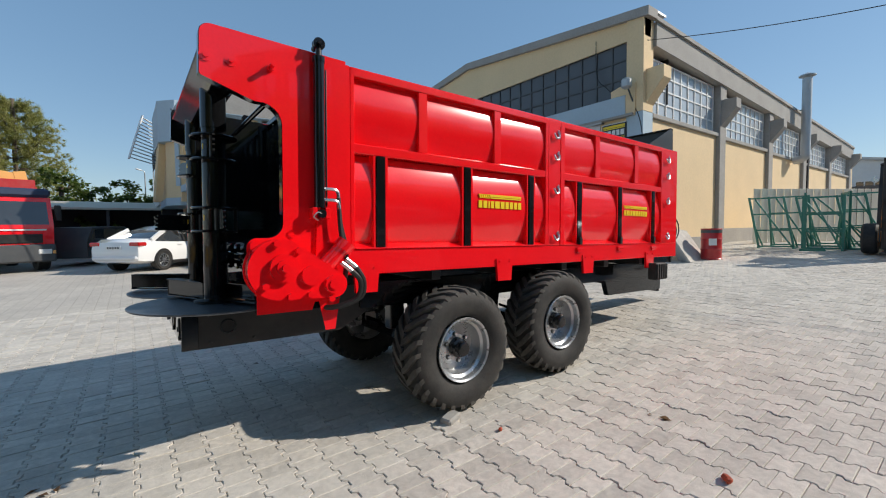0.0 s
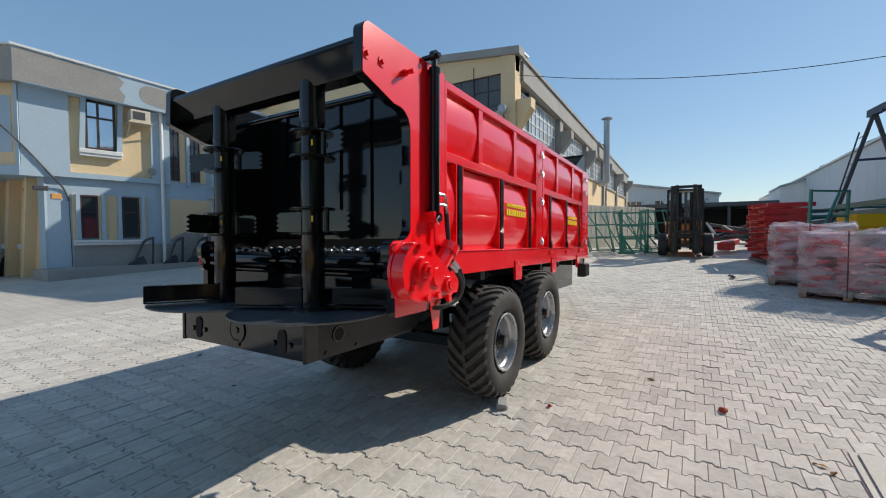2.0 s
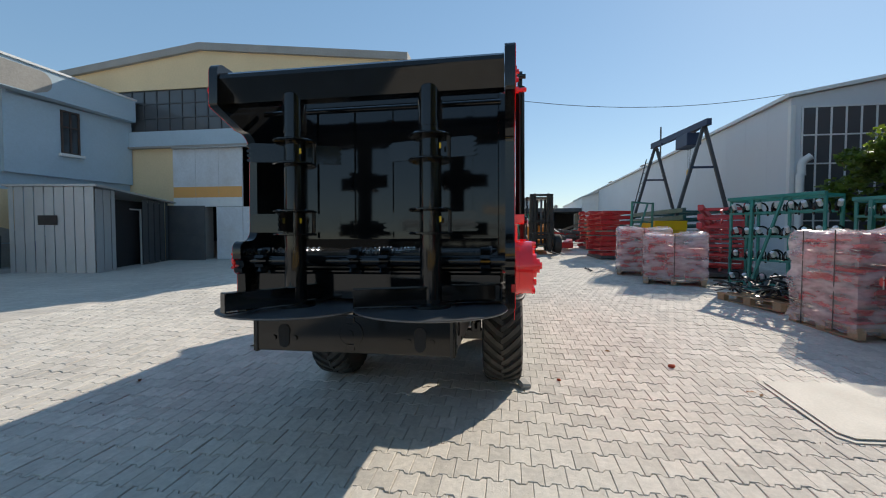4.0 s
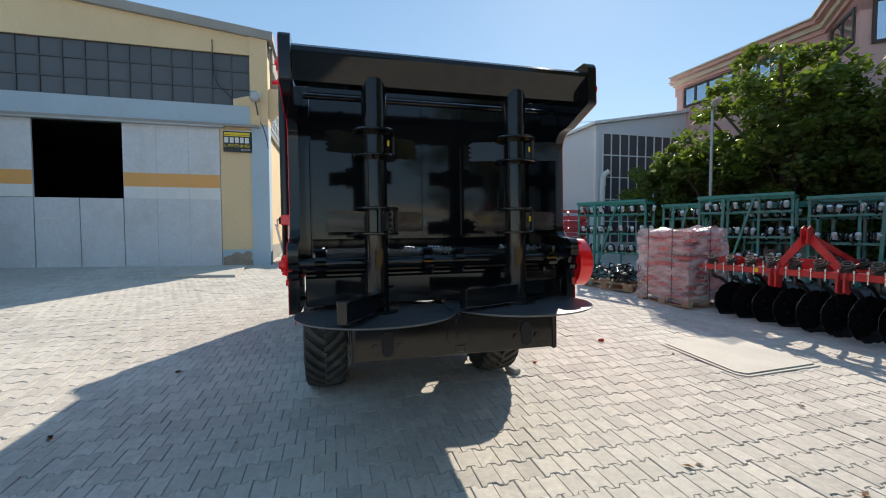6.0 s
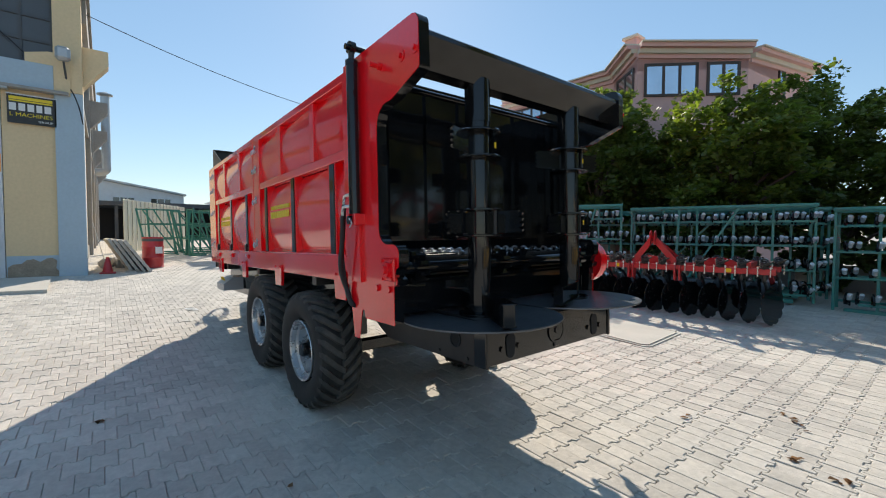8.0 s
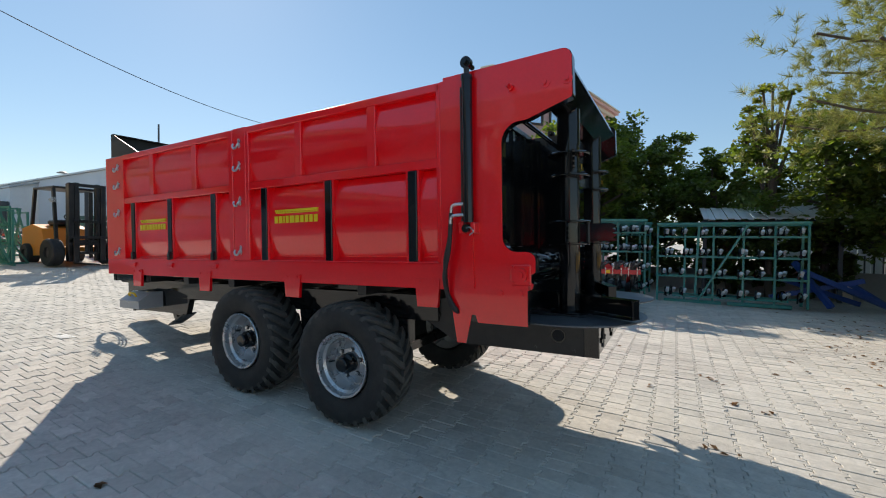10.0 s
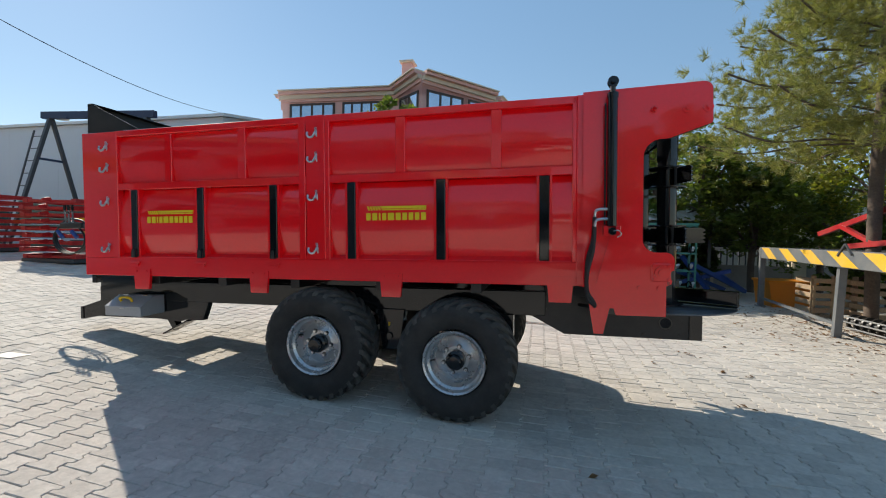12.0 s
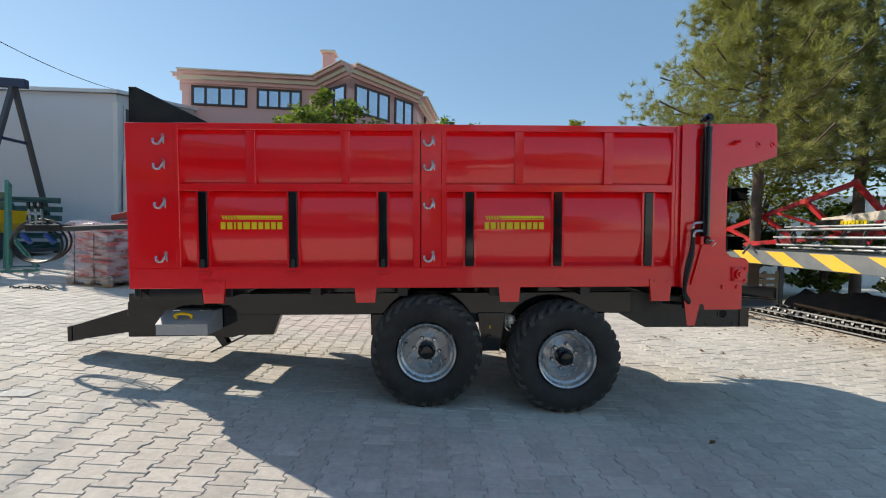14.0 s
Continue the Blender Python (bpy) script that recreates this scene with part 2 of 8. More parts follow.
def part(name, bm, material, parent, label="", kind=""):
    me = bpy.data.meshes.new(name)
    bmesh.ops.recalc_face_normals(bm, faces=bm.faces)
    if bm.calc_volume(signed=True) < 0:
        bmesh.ops.reverse_faces(bm, faces=bm.faces)
    bm.to_mesh(me)
    bm.free()
    me.materials.append(material)
    ob = new(name, finish(me))
    ob.parent = parent
    return tagged(ob, label, kind=kind)


def single(name, bm, material, label="", category="", kind="", group=""):
    ob = part(name, bm, material, None)
    return tagged(ob, label, category, group, kind)


def box(x0, x1, y0, y1, z0, z1, bevel=0.004, bm=None, m=None):
    bm = bm or bmesh.new()
    v = bmesh.ops.create_cube(bm, size=1)["verts"]
    bmesh.ops.transform(bm, matrix=Matrix.Translation(((x0 + x1) / 2, (y0 + y1) / 2, (z0 + z1) / 2)) @
                        Matrix.Diagonal((abs(x1 - x0), abs(y1 - y0), abs(z1 - z0), 1)), verts=v)
    if bevel:
        e = list({e for q in v for e in q.link_edges})
        r = bmesh.ops.bevel(bm, geom=e, offset=min(bevel, 0.45 * min(abs(x1 - x0), abs(y1 - y0), abs(z1 - z0))), segments=1, affect="EDGES")
        v = list({q for f in r["faces"] for q in f.verts} | {q for q in v if q.is_valid})
    if m:
        bmesh.ops.transform(bm, matrix=m, verts=[q for q in v if q.is_valid])
    return bm


def rod(p, q, r, bm=None, seg=16, r2=None):
    """A round bar from p to q."""
    bm = bm or bmesh.new()
    p, q = Vector(p), Vector(q)
    d = q - p
    m = Matrix.Translation((p + q) / 2) @ d.to_track_quat("Z", "Y").to_matrix().to_4x4()
    bmesh.ops.create_cone(bm, cap_ends=True, segments=seg, radius1=r, radius2=r if r2 is None else r2, depth=d.length, matrix=m)
    return bm


def bar(p, q, w, h, bm=None, up=(0, 0, 1), bevel=0.0):
    """A square bar from p to q, w across and h along up."""
    bm = bm or bmesh.new()
    p, q = Vector(p), Vector(q)
    d = (q - p)
    x = d.normalized()
    y = Vector(up).cross(x)
    y = y.normalized() if y.length > 1e-4 else Vector((0, 1, 0)).cross(x).normalized()
    z = x.cross(y)
    m = Matrix((x, y, z)).transposed().to_4x4()
    m.translation = (p + q) / 2
    return box(-d.length / 2, d.length / 2, -w / 2, w / 2, -h / 2, h / 2, bevel, bm, m)


def prism(points, a, b, axis="y", bm=None):
    """A plate: a polygon in the plane across axis, from a to b along it. Points are (x, z), (y, z) or (x, y)."""
    bm = bm or bmesh.new()
    put = {"y": lambda u, v, w: (u, w, v), "x": lambda u, v, w: (w, u, v), "z": lambda u, v, w: (u, v, w)}[axis]
    low = [bm.verts.new(put(u, v, a)) for u, v in points]
    high = [bm.verts.new(put(u, v, b)) for u, v in points]
    n = len(points)
    bm.faces.new(low)
    bm.faces.new(high[::-1])
    for i in range(n):
        bm.faces.new((low[i], high[i], high[(i + 1) % n], low[(i + 1) % n]))
    return bm


def arc(cx, cz, r, a0, a1, n=6):
    return [(cx + r * math.cos(radians(a0 + (a1 - a0) * i / n)), cz + r * math.sin(radians(a0 + (a1 - a0) * i / n))) for i in range(n + 1)]


def pipe(points, r, bm=None, seg=10, smooth=6):
    """A bent tube through the points."""
    bm = bm or bmesh.new()
    pts = [Vector(p) for p in points]
    if smooth > 1 and len(pts) > 2:
        fine = []
        for i in range(len(pts) - 1):
            p0, p1, p2, p3 = pts[max(i - 1, 0)], pts[i], pts[i + 1], pts[min(i + 2, len(pts) - 1)]
            for k in range(smooth):
                t = k / smooth
                fine.append(0.5 * ((2 * p1) + (p2 - p0) * t + (2 * p0 - 5 * p1 + 4 * p2 - p3) * t * t + (3 * p1 - p0 - 3 * p2 + p3) * t ** 3))
        pts = fine + [pts[-1]]
    rings, side = [], None
    for i, p in enumerate(pts):
        d = (pts[min(i + 1, len(pts) - 1)] - pts[max(i - 1, 0)]).normalized()
        if side is None:
            side = d.orthogonal().normalized()
        side = (side - d * side.dot(d)).normalized()
        other = d.cross(side)
        rings.append([bm.verts.new(p + r * (side * math.cos(k * 2 * math.pi / seg) + other * math.sin(k * 2 * math.pi / seg))) for k in range(seg)])
    for a, b in zip(rings, rings[1:]):
        for k in range(seg):
            bm.faces.new((a[k], a[(k + 1) % seg], b[(k + 1) % seg], b[k]))
    bm.faces.new(rings[0][::-1])
    bm.faces.new(rings[-1])
    return bm


def lathe(profile, bm=None, seg=32, m=None, closed=False):
    """A turned body round the z axis; profile: (radius, height)."""
    bm = bm or bmesh.new()
    rings = []
    for r, z in profile:
        rings.append([bm.verts.new((r * math.cos(k * 2 * math.pi / seg), r * math.sin(k * 2 * math.pi / seg), z)) for k in range(seg)])
    pairs = list(zip(rings, rings[1:])) + ([(rings[-1], rings[0])] if closed else [])
    for a, b in pairs:
        for k in range(seg):
            bm.faces.new((a[k], a[(k + 1) % seg], b[(k + 1) % seg], b[k]))
    if not closed:
        bm.faces.new(rings[0][::-1])
        bm.faces.new(rings[-1])
    if m:
        bmesh.ops.transform(bm, matrix=m, verts=[v for r in rings for v in r])
    return bm


def text_mesh(name, body, size, material, parent, m, label="", depth=0.002, width=None):
    """Raised lettering in the built-in font, its lower left corner at m's origin, reading along m's x."""
    cu = bpy.data.curves.new(name, "FONT")
    cu.body, cu.size, cu.extrude = body, size, depth
    cu.resolution_u = 3
    tmp = new(name, cu)
    dg = bpy.context.evaluated_depsgraph_get()
    me = bpy.data.meshes.new_from_object(tmp.evaluated_get(dg))
    bpy.data.objects.remove(tmp)
    xs = [v.co.x for v in me.vertices]
    k = width / (max(xs) - min(xs)) if width else 1.0
    me.transform(m @ Matrix.Diagonal((k, 1, 1, 1)))
    me.materials.clear()
    me.materials.append(material)
    ob = new(name, me)
    ob.parent = parent
    return tagged(ob, label)


def bar_mark(name, shares, width, height, material, parent, m, label="", depth=0.002):
    """A mark drawn as a row of plain blocks, its lower left corner at m's origin, running along m's x."""
    unit, x = width / (sum(shares) + 0.34 * (len(shares) - 1)), 0.0
    for share in shares:
        bm = box(x, x + share * unit, 0, height, -depth, depth, 0)
        bmesh.ops.transform(bm, matrix=m, verts=bm.verts)
        part(name, bm, material, parent, label)
        x += (share + 0.34) * unit

# ---- ground ----
def placer(owner):
    """Adds parts given in world metres to an unturned thing."""
    o = owner.matrix_world.translation.copy()

    def put(name, bm, material, parent=None, label="", kind=""):
        bmesh.ops.translate(bm, vec=-o, verts=bm.verts)
        return part(name, bm, material, parent or owner, label, kind)
    return put


PAVE_X0, PAVE_X1, PAVE_Y0, PAVE_Y1 = -4.07, 15.91, -4.6, 9.7


def ground_sheet():
    xs = [-600, -200, -80, -40, -20, -12, -6] + [PAVE_X0 - 0.01, PAVE_X0] + [-3 + 0.5 * i for i in range(13)] + [4 + 1.0 * i for i in range(12)] + [PAVE_X1, PAVE_X1 + 0.01, 17, 22, 30, 45, 80, 200, 600]
    ys = [-600, -200, -80, -40, -20, -12, -8] + [PAVE_Y0 - 0.01, PAVE_Y0] + [-4 + 1.0 * i for i in range(14)] + [PAVE_Y1, PAVE_Y1 + 0.01, 12, 15, 18, 21, 24, 40, 80, 200, 600]
    verts, faces = [], []
    for y in ys:
        for x in xs:
            inside = PAVE_X0 <= x <= PAVE_X1 and PAVE_Y0 <= y <= PAVE_Y1
            verts.append((x, y, ground_z(x, y) - (0.009 if inside else 0.0)))
    for j in range(len(ys) - 1):
        for i in range(len(xs) - 1):
            a = j * len(xs) + i
            faces.append((a, a + 1, a + len(xs) + 1, a + len(xs)))
    me = bpy.data.meshes.new("ground")
    me.from_pydata(verts, [], faces)
    me.materials.append(GROUND)
    return tagged(new("ground", finish(me)), "dusty grey block paving of a factory yard", "ground", kind="structure")


ground = ground_sheet()


# ---- windows ----
def window_at(put, owner, o, u, n, w, h, cols, rows, frame_mat, glass, bar_w=0.05, name="window", depth=0.06, sill=None, label=""):
    """A window in a wall: o its lower left corner, u along the wall, n out of it. Bars, and a pane in each field."""
    o, u, n = Vector(o), Vector(u).normalized(), Vector(n).normalized()
    z = Vector((0, 0, 1))
    m = Matrix((u, -n, z)).transposed().to_4x4()
    m.translation = o
    cs = cols if isinstance(cols, (list, tuple)) else [i / cols for i in range(cols + 1)]
    rs = rows if isinstance(rows, (list, tuple)) else [i / rows for i in range(rows + 1)]
    b = bar_w
    fr = bmesh.new()  # the outer frame, one ring
    rim = [[fr.verts.new(m @ Vector((x, y, zz))) for x, zz in ((k, k), (w - k, k), (w - k, h - k), (k, h - k))] for k, y in ((0, 0), (0, depth), (b, depth), (b, 0))]
    for i in range(4):
        for j in range(4):
            fr.faces.new((rim[i][j], rim[i][(j + 1) % 4], rim[(i + 1) % 4][(j + 1) % 4], rim[(i + 1) % 4][j]))
    ob = put(name, fr, frame_mat, owner, label)
    for c in cs[1:-1]:
        put("glazing_bar", box(c * w - b / 2, c * w + b / 2, 0.002, depth - 0.002, b, h - b, 0, None, m), frame_mat, ob)
    for r in rs[1:-1]:
        put("glazing_bar", box(b, w - b, 0.005, depth - 0.005, r * h - b / 2, r * h + b / 2, 0, None, m), frame_mat, ob)
    for i in range(len(cs) - 1):
        for j in range(len(rs) - 1):
            put("pane", box(cs[i] * w, cs[i + 1] * w, depth * 0.5, depth * 0.5 + 0.008, rs[j] * h, rs[j + 1] * h, 0, None, m), glass, ob)
    if sill:
        put("sill", box(-0.08, w + 0.08, -0.10, 0.03, -0.09, -0.005, 0.01, None, m), sill, ob)
    return ob


# ---- warehouse ----
WX, WY = 10.9, 5.37
warehouse = thing("warehouse", WX, WY, ground_z(WX, WY), label="yellow and pale blue factory hall with gate and clerestory glazing", category="building")
wh = placer(warehouse)
WB = ground_z(WX, 9) - 0.05
T = 0.30


def wall_x(name, y0, y1, z0, z1, material, x=WX, t=T, label=""):
    return wh(name, box(x, x + t, y0, y1, z0, z1, 0.004), material, None, label)


wall_x("corner_column", WY, 5.83, WB, 4.38, FACADE_BLUE, WX - 0.06, 0.5)
wall_x("corner_column", WY, 5.83, 4.385, 6.95, FACADE_YELLOW, WX - 0.06, 0.5)
wh("corner_column", prism([(WY + 0.2, 4.3), (5.83, 4.3), (6.25, 4.75), (6.25, 5.05), (5.9, 5.15), (WY + 0.2, 5.15)], WX - 0.10, WX - 0.062, "x"), FACADE_YELLOW)
wall_x("wall", 5.83, 6.62, WB, 4.36, FACADE_YELLOW)
wh("plinth_band", box(WX - 0.005, WX + 0.01, 5.834, 6.616, 0.40, 0.93, 0), FACADE_BLUE, None, "faded blue band at the foot of the wall")
wh("bare_patch", prism([(5.84, 0.40), (6.61, 0.40), (6.60, 0.70), (6.52, 0.76), (6.40, 0.77), (6.33, 0.84), (6.22, 0.86), (6.12, 0.80), (6.02, 0.87), (5.93, 0.88), (5.86, 0.82), (5.88, 0.66), (5.84, 0.60)], WX - 0.009, WX - 0.002, "x"), BARE_PLASTER, None, "crumbled bare plaster")
wall_x("lintel", 5.83, 15.65, 4.36, 4.87, FACADE_BLUE, WX - 0.12, 0.42)
wall_x("lintel_ledge", 5.6, 15.5, 4.30, 4.36, CONCRETE, WX - 0.18, 0.45)
wall_x("wall", 13.47, 20.0, 2.28, 4.36, FACADE_YELLOW)
wall_x("wall", 13.47, 20.0, WB, 2.28, FACADE_YELLOW)
wall_x("wall", 15.6, 20.0, 4.36, 6.75, FACADE_YELLOW)
wh("gable", prism([(WY, 6.30), (20.0, 6.30), (20.0, 6.62), (12.33, 7.50), (WY, 6.75)], WX, WX + T, "x"), FACADE_YELLOW)
wh("roof_edge", prism([(20.0, 6.62), (12.33, 7.50), (WY - 0.15, 6.72), (WY - 0.15, 6.95), (12.33, 7.74), (20.0, 6.86)], WX - 0.12, WX + 0.35, "x"), CONCRETE)
wh("roof", prism([(20.0, 6.84), (12.33, 7.72), (WY - 0.1, 6.93), (WY - 0.1, 6.99), (12.33, 7.78), (20.0, 6.90)], WX + 0.36, WX + 0.9, "x"), ZINC)
wh("roof", prism([(WX + 0.9, 6.85), (35.1, 5.85), (35.1, 5.95), (WX + 0.9, 6.95)], WY + 0.3, 20.0), ZINC)
window_at(wh, None, (WX + 0.05, 15.58, 4.88), (0, -1, 0), (-1, 0, 0), 9.75, 1.46, 20, 3, DARK_GREY, GLASS_DUSTY, 0.045, "clerestory_window", label="dusty dark clerestory glazing in steel bars")
# dark sheet added behind the panes, standing in for the unlit hall
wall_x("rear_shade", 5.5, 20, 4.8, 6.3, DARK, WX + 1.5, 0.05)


def gate_leaf(y0, y1, z0, z1, name="gate_leaf"):
    g = wall_x(name, y0, y1, z0, z1, GATE_BLUE, WX - 0.02, 0.06)
    a, b = max(z0, 2.62), min(z1, 2.98)
    if b > a:
        wh("orange_stripe", box(WX - 0.024, WX - 0.0195, y0 + 0.01, y1 - 0.01, a, b, 0), ORANGE, g)
    a, b = max(z0, 2.31), min(z1, 2.62)
    if b > a:
        wh("white_stripe", box(WX - 0.024, WX - 0.0195, y0 + 0.01, y1 - 0.01, a, b, 0), WHITE, g)
    for k in range(1, int((y1 - y0) / 1.1) + 1):
        wh("seam", box(WX - 0.026, WX - 0.02, y0 + k * (y1 - y0) / (int((y1 - y0) / 1.1) + 1) - 0.0025, y0 + k * (y1 - y0) / (int((y1 - y0) / 1.1) + 1) + 0.004, z0, z1, 0), ZINC, g)
    return g


gate_leaf(6.63, 8.93, WB + 0.03, 4.29)
gate_leaf(10.88, 13.46, 2.31, 4.29)
gate_leaf(8.95, 9.9, WB + 0.03, 2.30, "gate_door")
gate_leaf(9.92, 10.87, WB + 0.03, 2.30, "gate_door")
gate_leaf(10.89, 11.85, WB + 0.03, 2.30, "gate_door")
wall_x("gate_pier", 12.25, 12.75, WB, 2.30, CONCRETE, WX - 0.05, 0.4)
gate_leaf(12.76, 13.46, WB + 0.03, 2.30, "gate_door")
wh("gate_rail", box(WX - 0.16, WX - 0.03, 6.5, 13.4, 4.25, 4.31, 0.01), ZINC)
bar_mark("door_mark", (1,) * 7, 0.42, 0.06, WHITE, warehouse, Matrix.Translation((-0.03, 10.72 - WY, 1.75 - ground_z(WX, WY))) @ pose(0, 0, 0, 90, 0, -90), "white stencilled mark")
# inside, seen through the open gate
wh("inside_floor", box(WX + 0.31, 26, WY + 0.4, 19.5, WB - 0.1, WB, 0), CONCRETE)
# back and side walls are near-black: the interior's shade is in their colour
wh("back_wall", box(26, 26.2, WY, 20, WB, 6.8, 0), DARK)
window_at(wh, None, (25.95, 14.0, 2.2), (0, -1, 0), (-1, 0, 0), 6.0, 1.6, 8, 2, DARK_GREY, GLASS_PALE, 0.08, "back_window")
wall_x("side_inside", 19.8, 20.0, WB, 6.8, DARK, WX + T, 15)

# side wall with its bays
bays = [10.95 + 4.75 * i for i in range(6)]


def eaves_z(x):
    return 6.72 - 0.038 * (x - WX)


for i, x in enumerate(bays):
    x1 = x + 4.75
    if i < 5:
        top, low = eaves_z(x1) - 0.62, 4.28 - 0.05 * i
        wh("bay_wall", box(x + 0.46, x1, WY + 0.10, WY + 0.35, ground_z(x, WY) - 0.1, low, 0.004), FACADE_YELLOW)
        wh("plinth", box(x + 0.46, x1, WY + 0.07, WY + 0.10, ground_z(x, WY) - 0.1, ground_z(x, WY) + 0.55, 0.004), CONCRETE)
        wh("window_ledge", box(x + 0.46, x1, WY + 0.02, WY + 0.36, low, low + 0.12, 0.01), CONCRETE)
        window_at(wh, None, (x + 0.55, WY + 0.16, low + 0.13), (1, 0, 0), (0, -1, 0), 4.1, top - low - 0.13, 9, 4, WHITE, GLASS_PALE, 0.04, "bay_window", label="factory window of many pale panes")
    if i:
        wh("column", box(x - 0.02, x + 0.46, WY - 0.02, WY + 0.4, ground_z(x, WY) - 0.1, eaves_z(x + 0.5) - 0.02, 0.02), CONCRETE)
    wh("corbel", prism([(WY + 0.02, 4.55), (WY - 0.45, 5.15), (WY - 0.45, 5.45), (WY + 0.02, 5.45)], x + 0.03, x + 0.42, "x"), FACADE_YELLOW if i == 0 else CONCRETE)
XE = bays[-1] + 0.46
wh("eaves_beam", prism([(WX + 0.45, eaves_z(WX) - 0.62), (XE, eaves_z(XE) - 0.62), (XE, eaves_z(XE)), (WX + 0.45, eaves_z(WX))], WY - 0.08, WY + 0.4), CONCRETE)
wh("gutter", prism([(WX + 0.3, eaves_z(WX)), (XE, eaves_z(XE)), (XE, eaves_z(XE) + 0.1), (WX + 0.3, eaves_z(WX) + 0.1)], WY - 0.14, WY - 0.04), CONCRETE)
wh("far_end", box(XE, XE + 0.3, WY, 20, 0.5, eaves_z(XE), 0), FACADE_YELLOW)
stack = wh("flue", pipe([(23.6, WY - 0.02, 4.15), (23.6, WY - 0.38, 4.25), (23.6, WY - 0.42, 4.8), (23.6, WY - 0.42, 7.6)], 0.17, seg=16, smooth=5), ZINC, None, "zinc stove flue with a cap")
wh("flue_cap", lathe([(0.0, 0.16), (0.30, 0.04), (0.30, 0.0), (0.0, 0.02)], None, 20, Matrix.Translation((23.6, WY - 0.42, 7.68))), ZINC, stack)

# sign by the gate
sign = thing("factory_sign", WX - 0.03, 5.82, 3.62, label="black sign with yellow stripes and white lettering on the wall", category="sign")
sg = placer(sign)
sg("panel", box(WX - 0.06, WX - 0.03, 5.80, 6.53, 3.62, 4.19, 0.004), BLACK_SATIN)
sg("frame", box(WX - 0.065, WX - 0.05, 5.79, 6.54, 4.185, 4.205, 0), WHITE)
for k, (z0, z1, c) in enumerate(((4.09, 4.15, LETTER_YELLOW), (4.05, 4.078, LETTER_YELLOW))):
    sg("stripe", box(WX - 0.064, WX - 0.059, 5.86, 6.50, z0, z1, 0), c)
bar_mark("sign_mark", (1, 0.95, 0.95, 0.85, 1), 0.62, 0.145, WHITE, sign, Matrix.Translation((-0.036, 6.50 - 5.82, 3.87 - 3.62)) @ pose(0, 0, 0, 90, 0, -90), "white sign mark")
for body, size, z, c, w, y in (("L MACHINES", 0.11, 3.755, LETTER_YELLOW, 0.63, 6.50), ("GROUP", 0.06, 3.665, WHITE, 0.22, 6.08)):
    text_mesh("lettering", body, size, c, sign, Matrix.Translation((-0.036, y - 5.82, z - 3.62)) @ pose(0, 0, 0, 90, 0, -90), "sign lettering", width=w)

wall_lamp = wh("wall_lamp", box(WX - 0.46, WX - 0.24, 5.54, 5.78, 4.95, 5.22, 0.05), ZINC, None, "grey flood lamp on the wall")
wh("lamp_arm", rod((WX - 0.30, 5.66, 5.0), (WX - 0.02, 5.62, 4.55), 0.02, seg=8), DARK_GREY, wall_lamp)
wh("wall_cable", pipe([(WX - 0.05, 8.6, 4.62), (WX - 0.06, 7.4, 4.56), (WX - 0.06, 6.9, 4.50), (WX - 0.06, 6.5, 4.40), (WX - 0.06, 5.9, 4.43), (WX - 0.06, 5.55, 4.45)], 0.014, seg=6), HOSE)
wh("wall_cable", pipe([(WX - 0.05, 6.75, 6.6), (WX - 0.07, 6.70, 5.6), (WX - 0.06, 6.4, 5.2), (WX - 0.06, 5.95, 4.75), (WX - 0.06, 5.6, 4.5), (WX - 0.06, 5.45, 4.15), (WX - 0.06, 5.38, 3.75)], 0.012, seg=6), HOSE)
settle((warehouse, sign), (0, 0, 0), (-0.078, 0.365, -0.012), 0, 1.0058, ground=False)

# ---- office building ----
OC, OA = Vector((3.3, 16.6, 0)), -9.0
office = thing("office_building", OC.x, OC.y, ground_z(OC.x, OC.y), OA, label="two-storey pale blue and yellow office building with slanted piers", category="building")


def of(name, bm, material, parent=None, label="", kind=""):
    return part(name, bm, material, parent or office, label, kind)


L1 = 7.75   # length of the front


def parapet_z(u):
    return 6.15 - 0.057 * u


of("front_wall", box(0, L1, 0.12, 0.4, -0.3, 5.30, 0.004), FACADE_BLUE)
of("plinth", box(0.55, 5.3, 0.06, 0.119, -0.3, 0.92, 0.01), CONCRETE)
of("parapet", prism([(-0.62, 5.28), (7.7, 5.0), (7.7, parapet_z(7.7)), (-0.62, parapet_z(-0.62))], -0.30, 0.5), FACADE_BLUE)
of("parapet_patch", prism([(-0.62, 5.30), (1.75, 5.22), (1.80, 5.45), (1.66, 5.62), (1.78, 5.85), (1.55, 6.02), (-0.62, 6.15)], -0.304, -0.3005), CONCRETE)
of("parapet_patch", prism(arc(2.45, 5.62, 0.30, 110, 250, 6) + [(3.4, 5.17), (4.9, 5.12)] + arc(5.0, 5.48, 0.30, -80, 80, 6), -0.304, -0.3005), CONCRETE)
of("coping", prism([(-0.66, parapet_z(-0.66)), (7.74, parapet_z(7.74)), (7.74, parapet_z(7.74) + 0.06), (-0.66, parapet_z(-0.66) + 0.06)], -0.34, 0.55), WHITE)
# the upper storey: wall round the recessed yellow panel
for x0, x1, z0, z1 in ((-0.50, 0.51, 2.88, 5.29), (2.51, 2.95, 2.88, 5.22), (0.51, 2.51, 2.88, 3.03), (0.51, 2.51, 5.23, 5.25)):
    of("upper_wall", box(x0, x1, -0.02, 0.119, z0, z1, 0), FACADE_BLUE)
of("yellow_panel", box(0.51, 2.51, 0.09, 0.119, 3.03, 5.23, 0), FACADE_YELLOW)
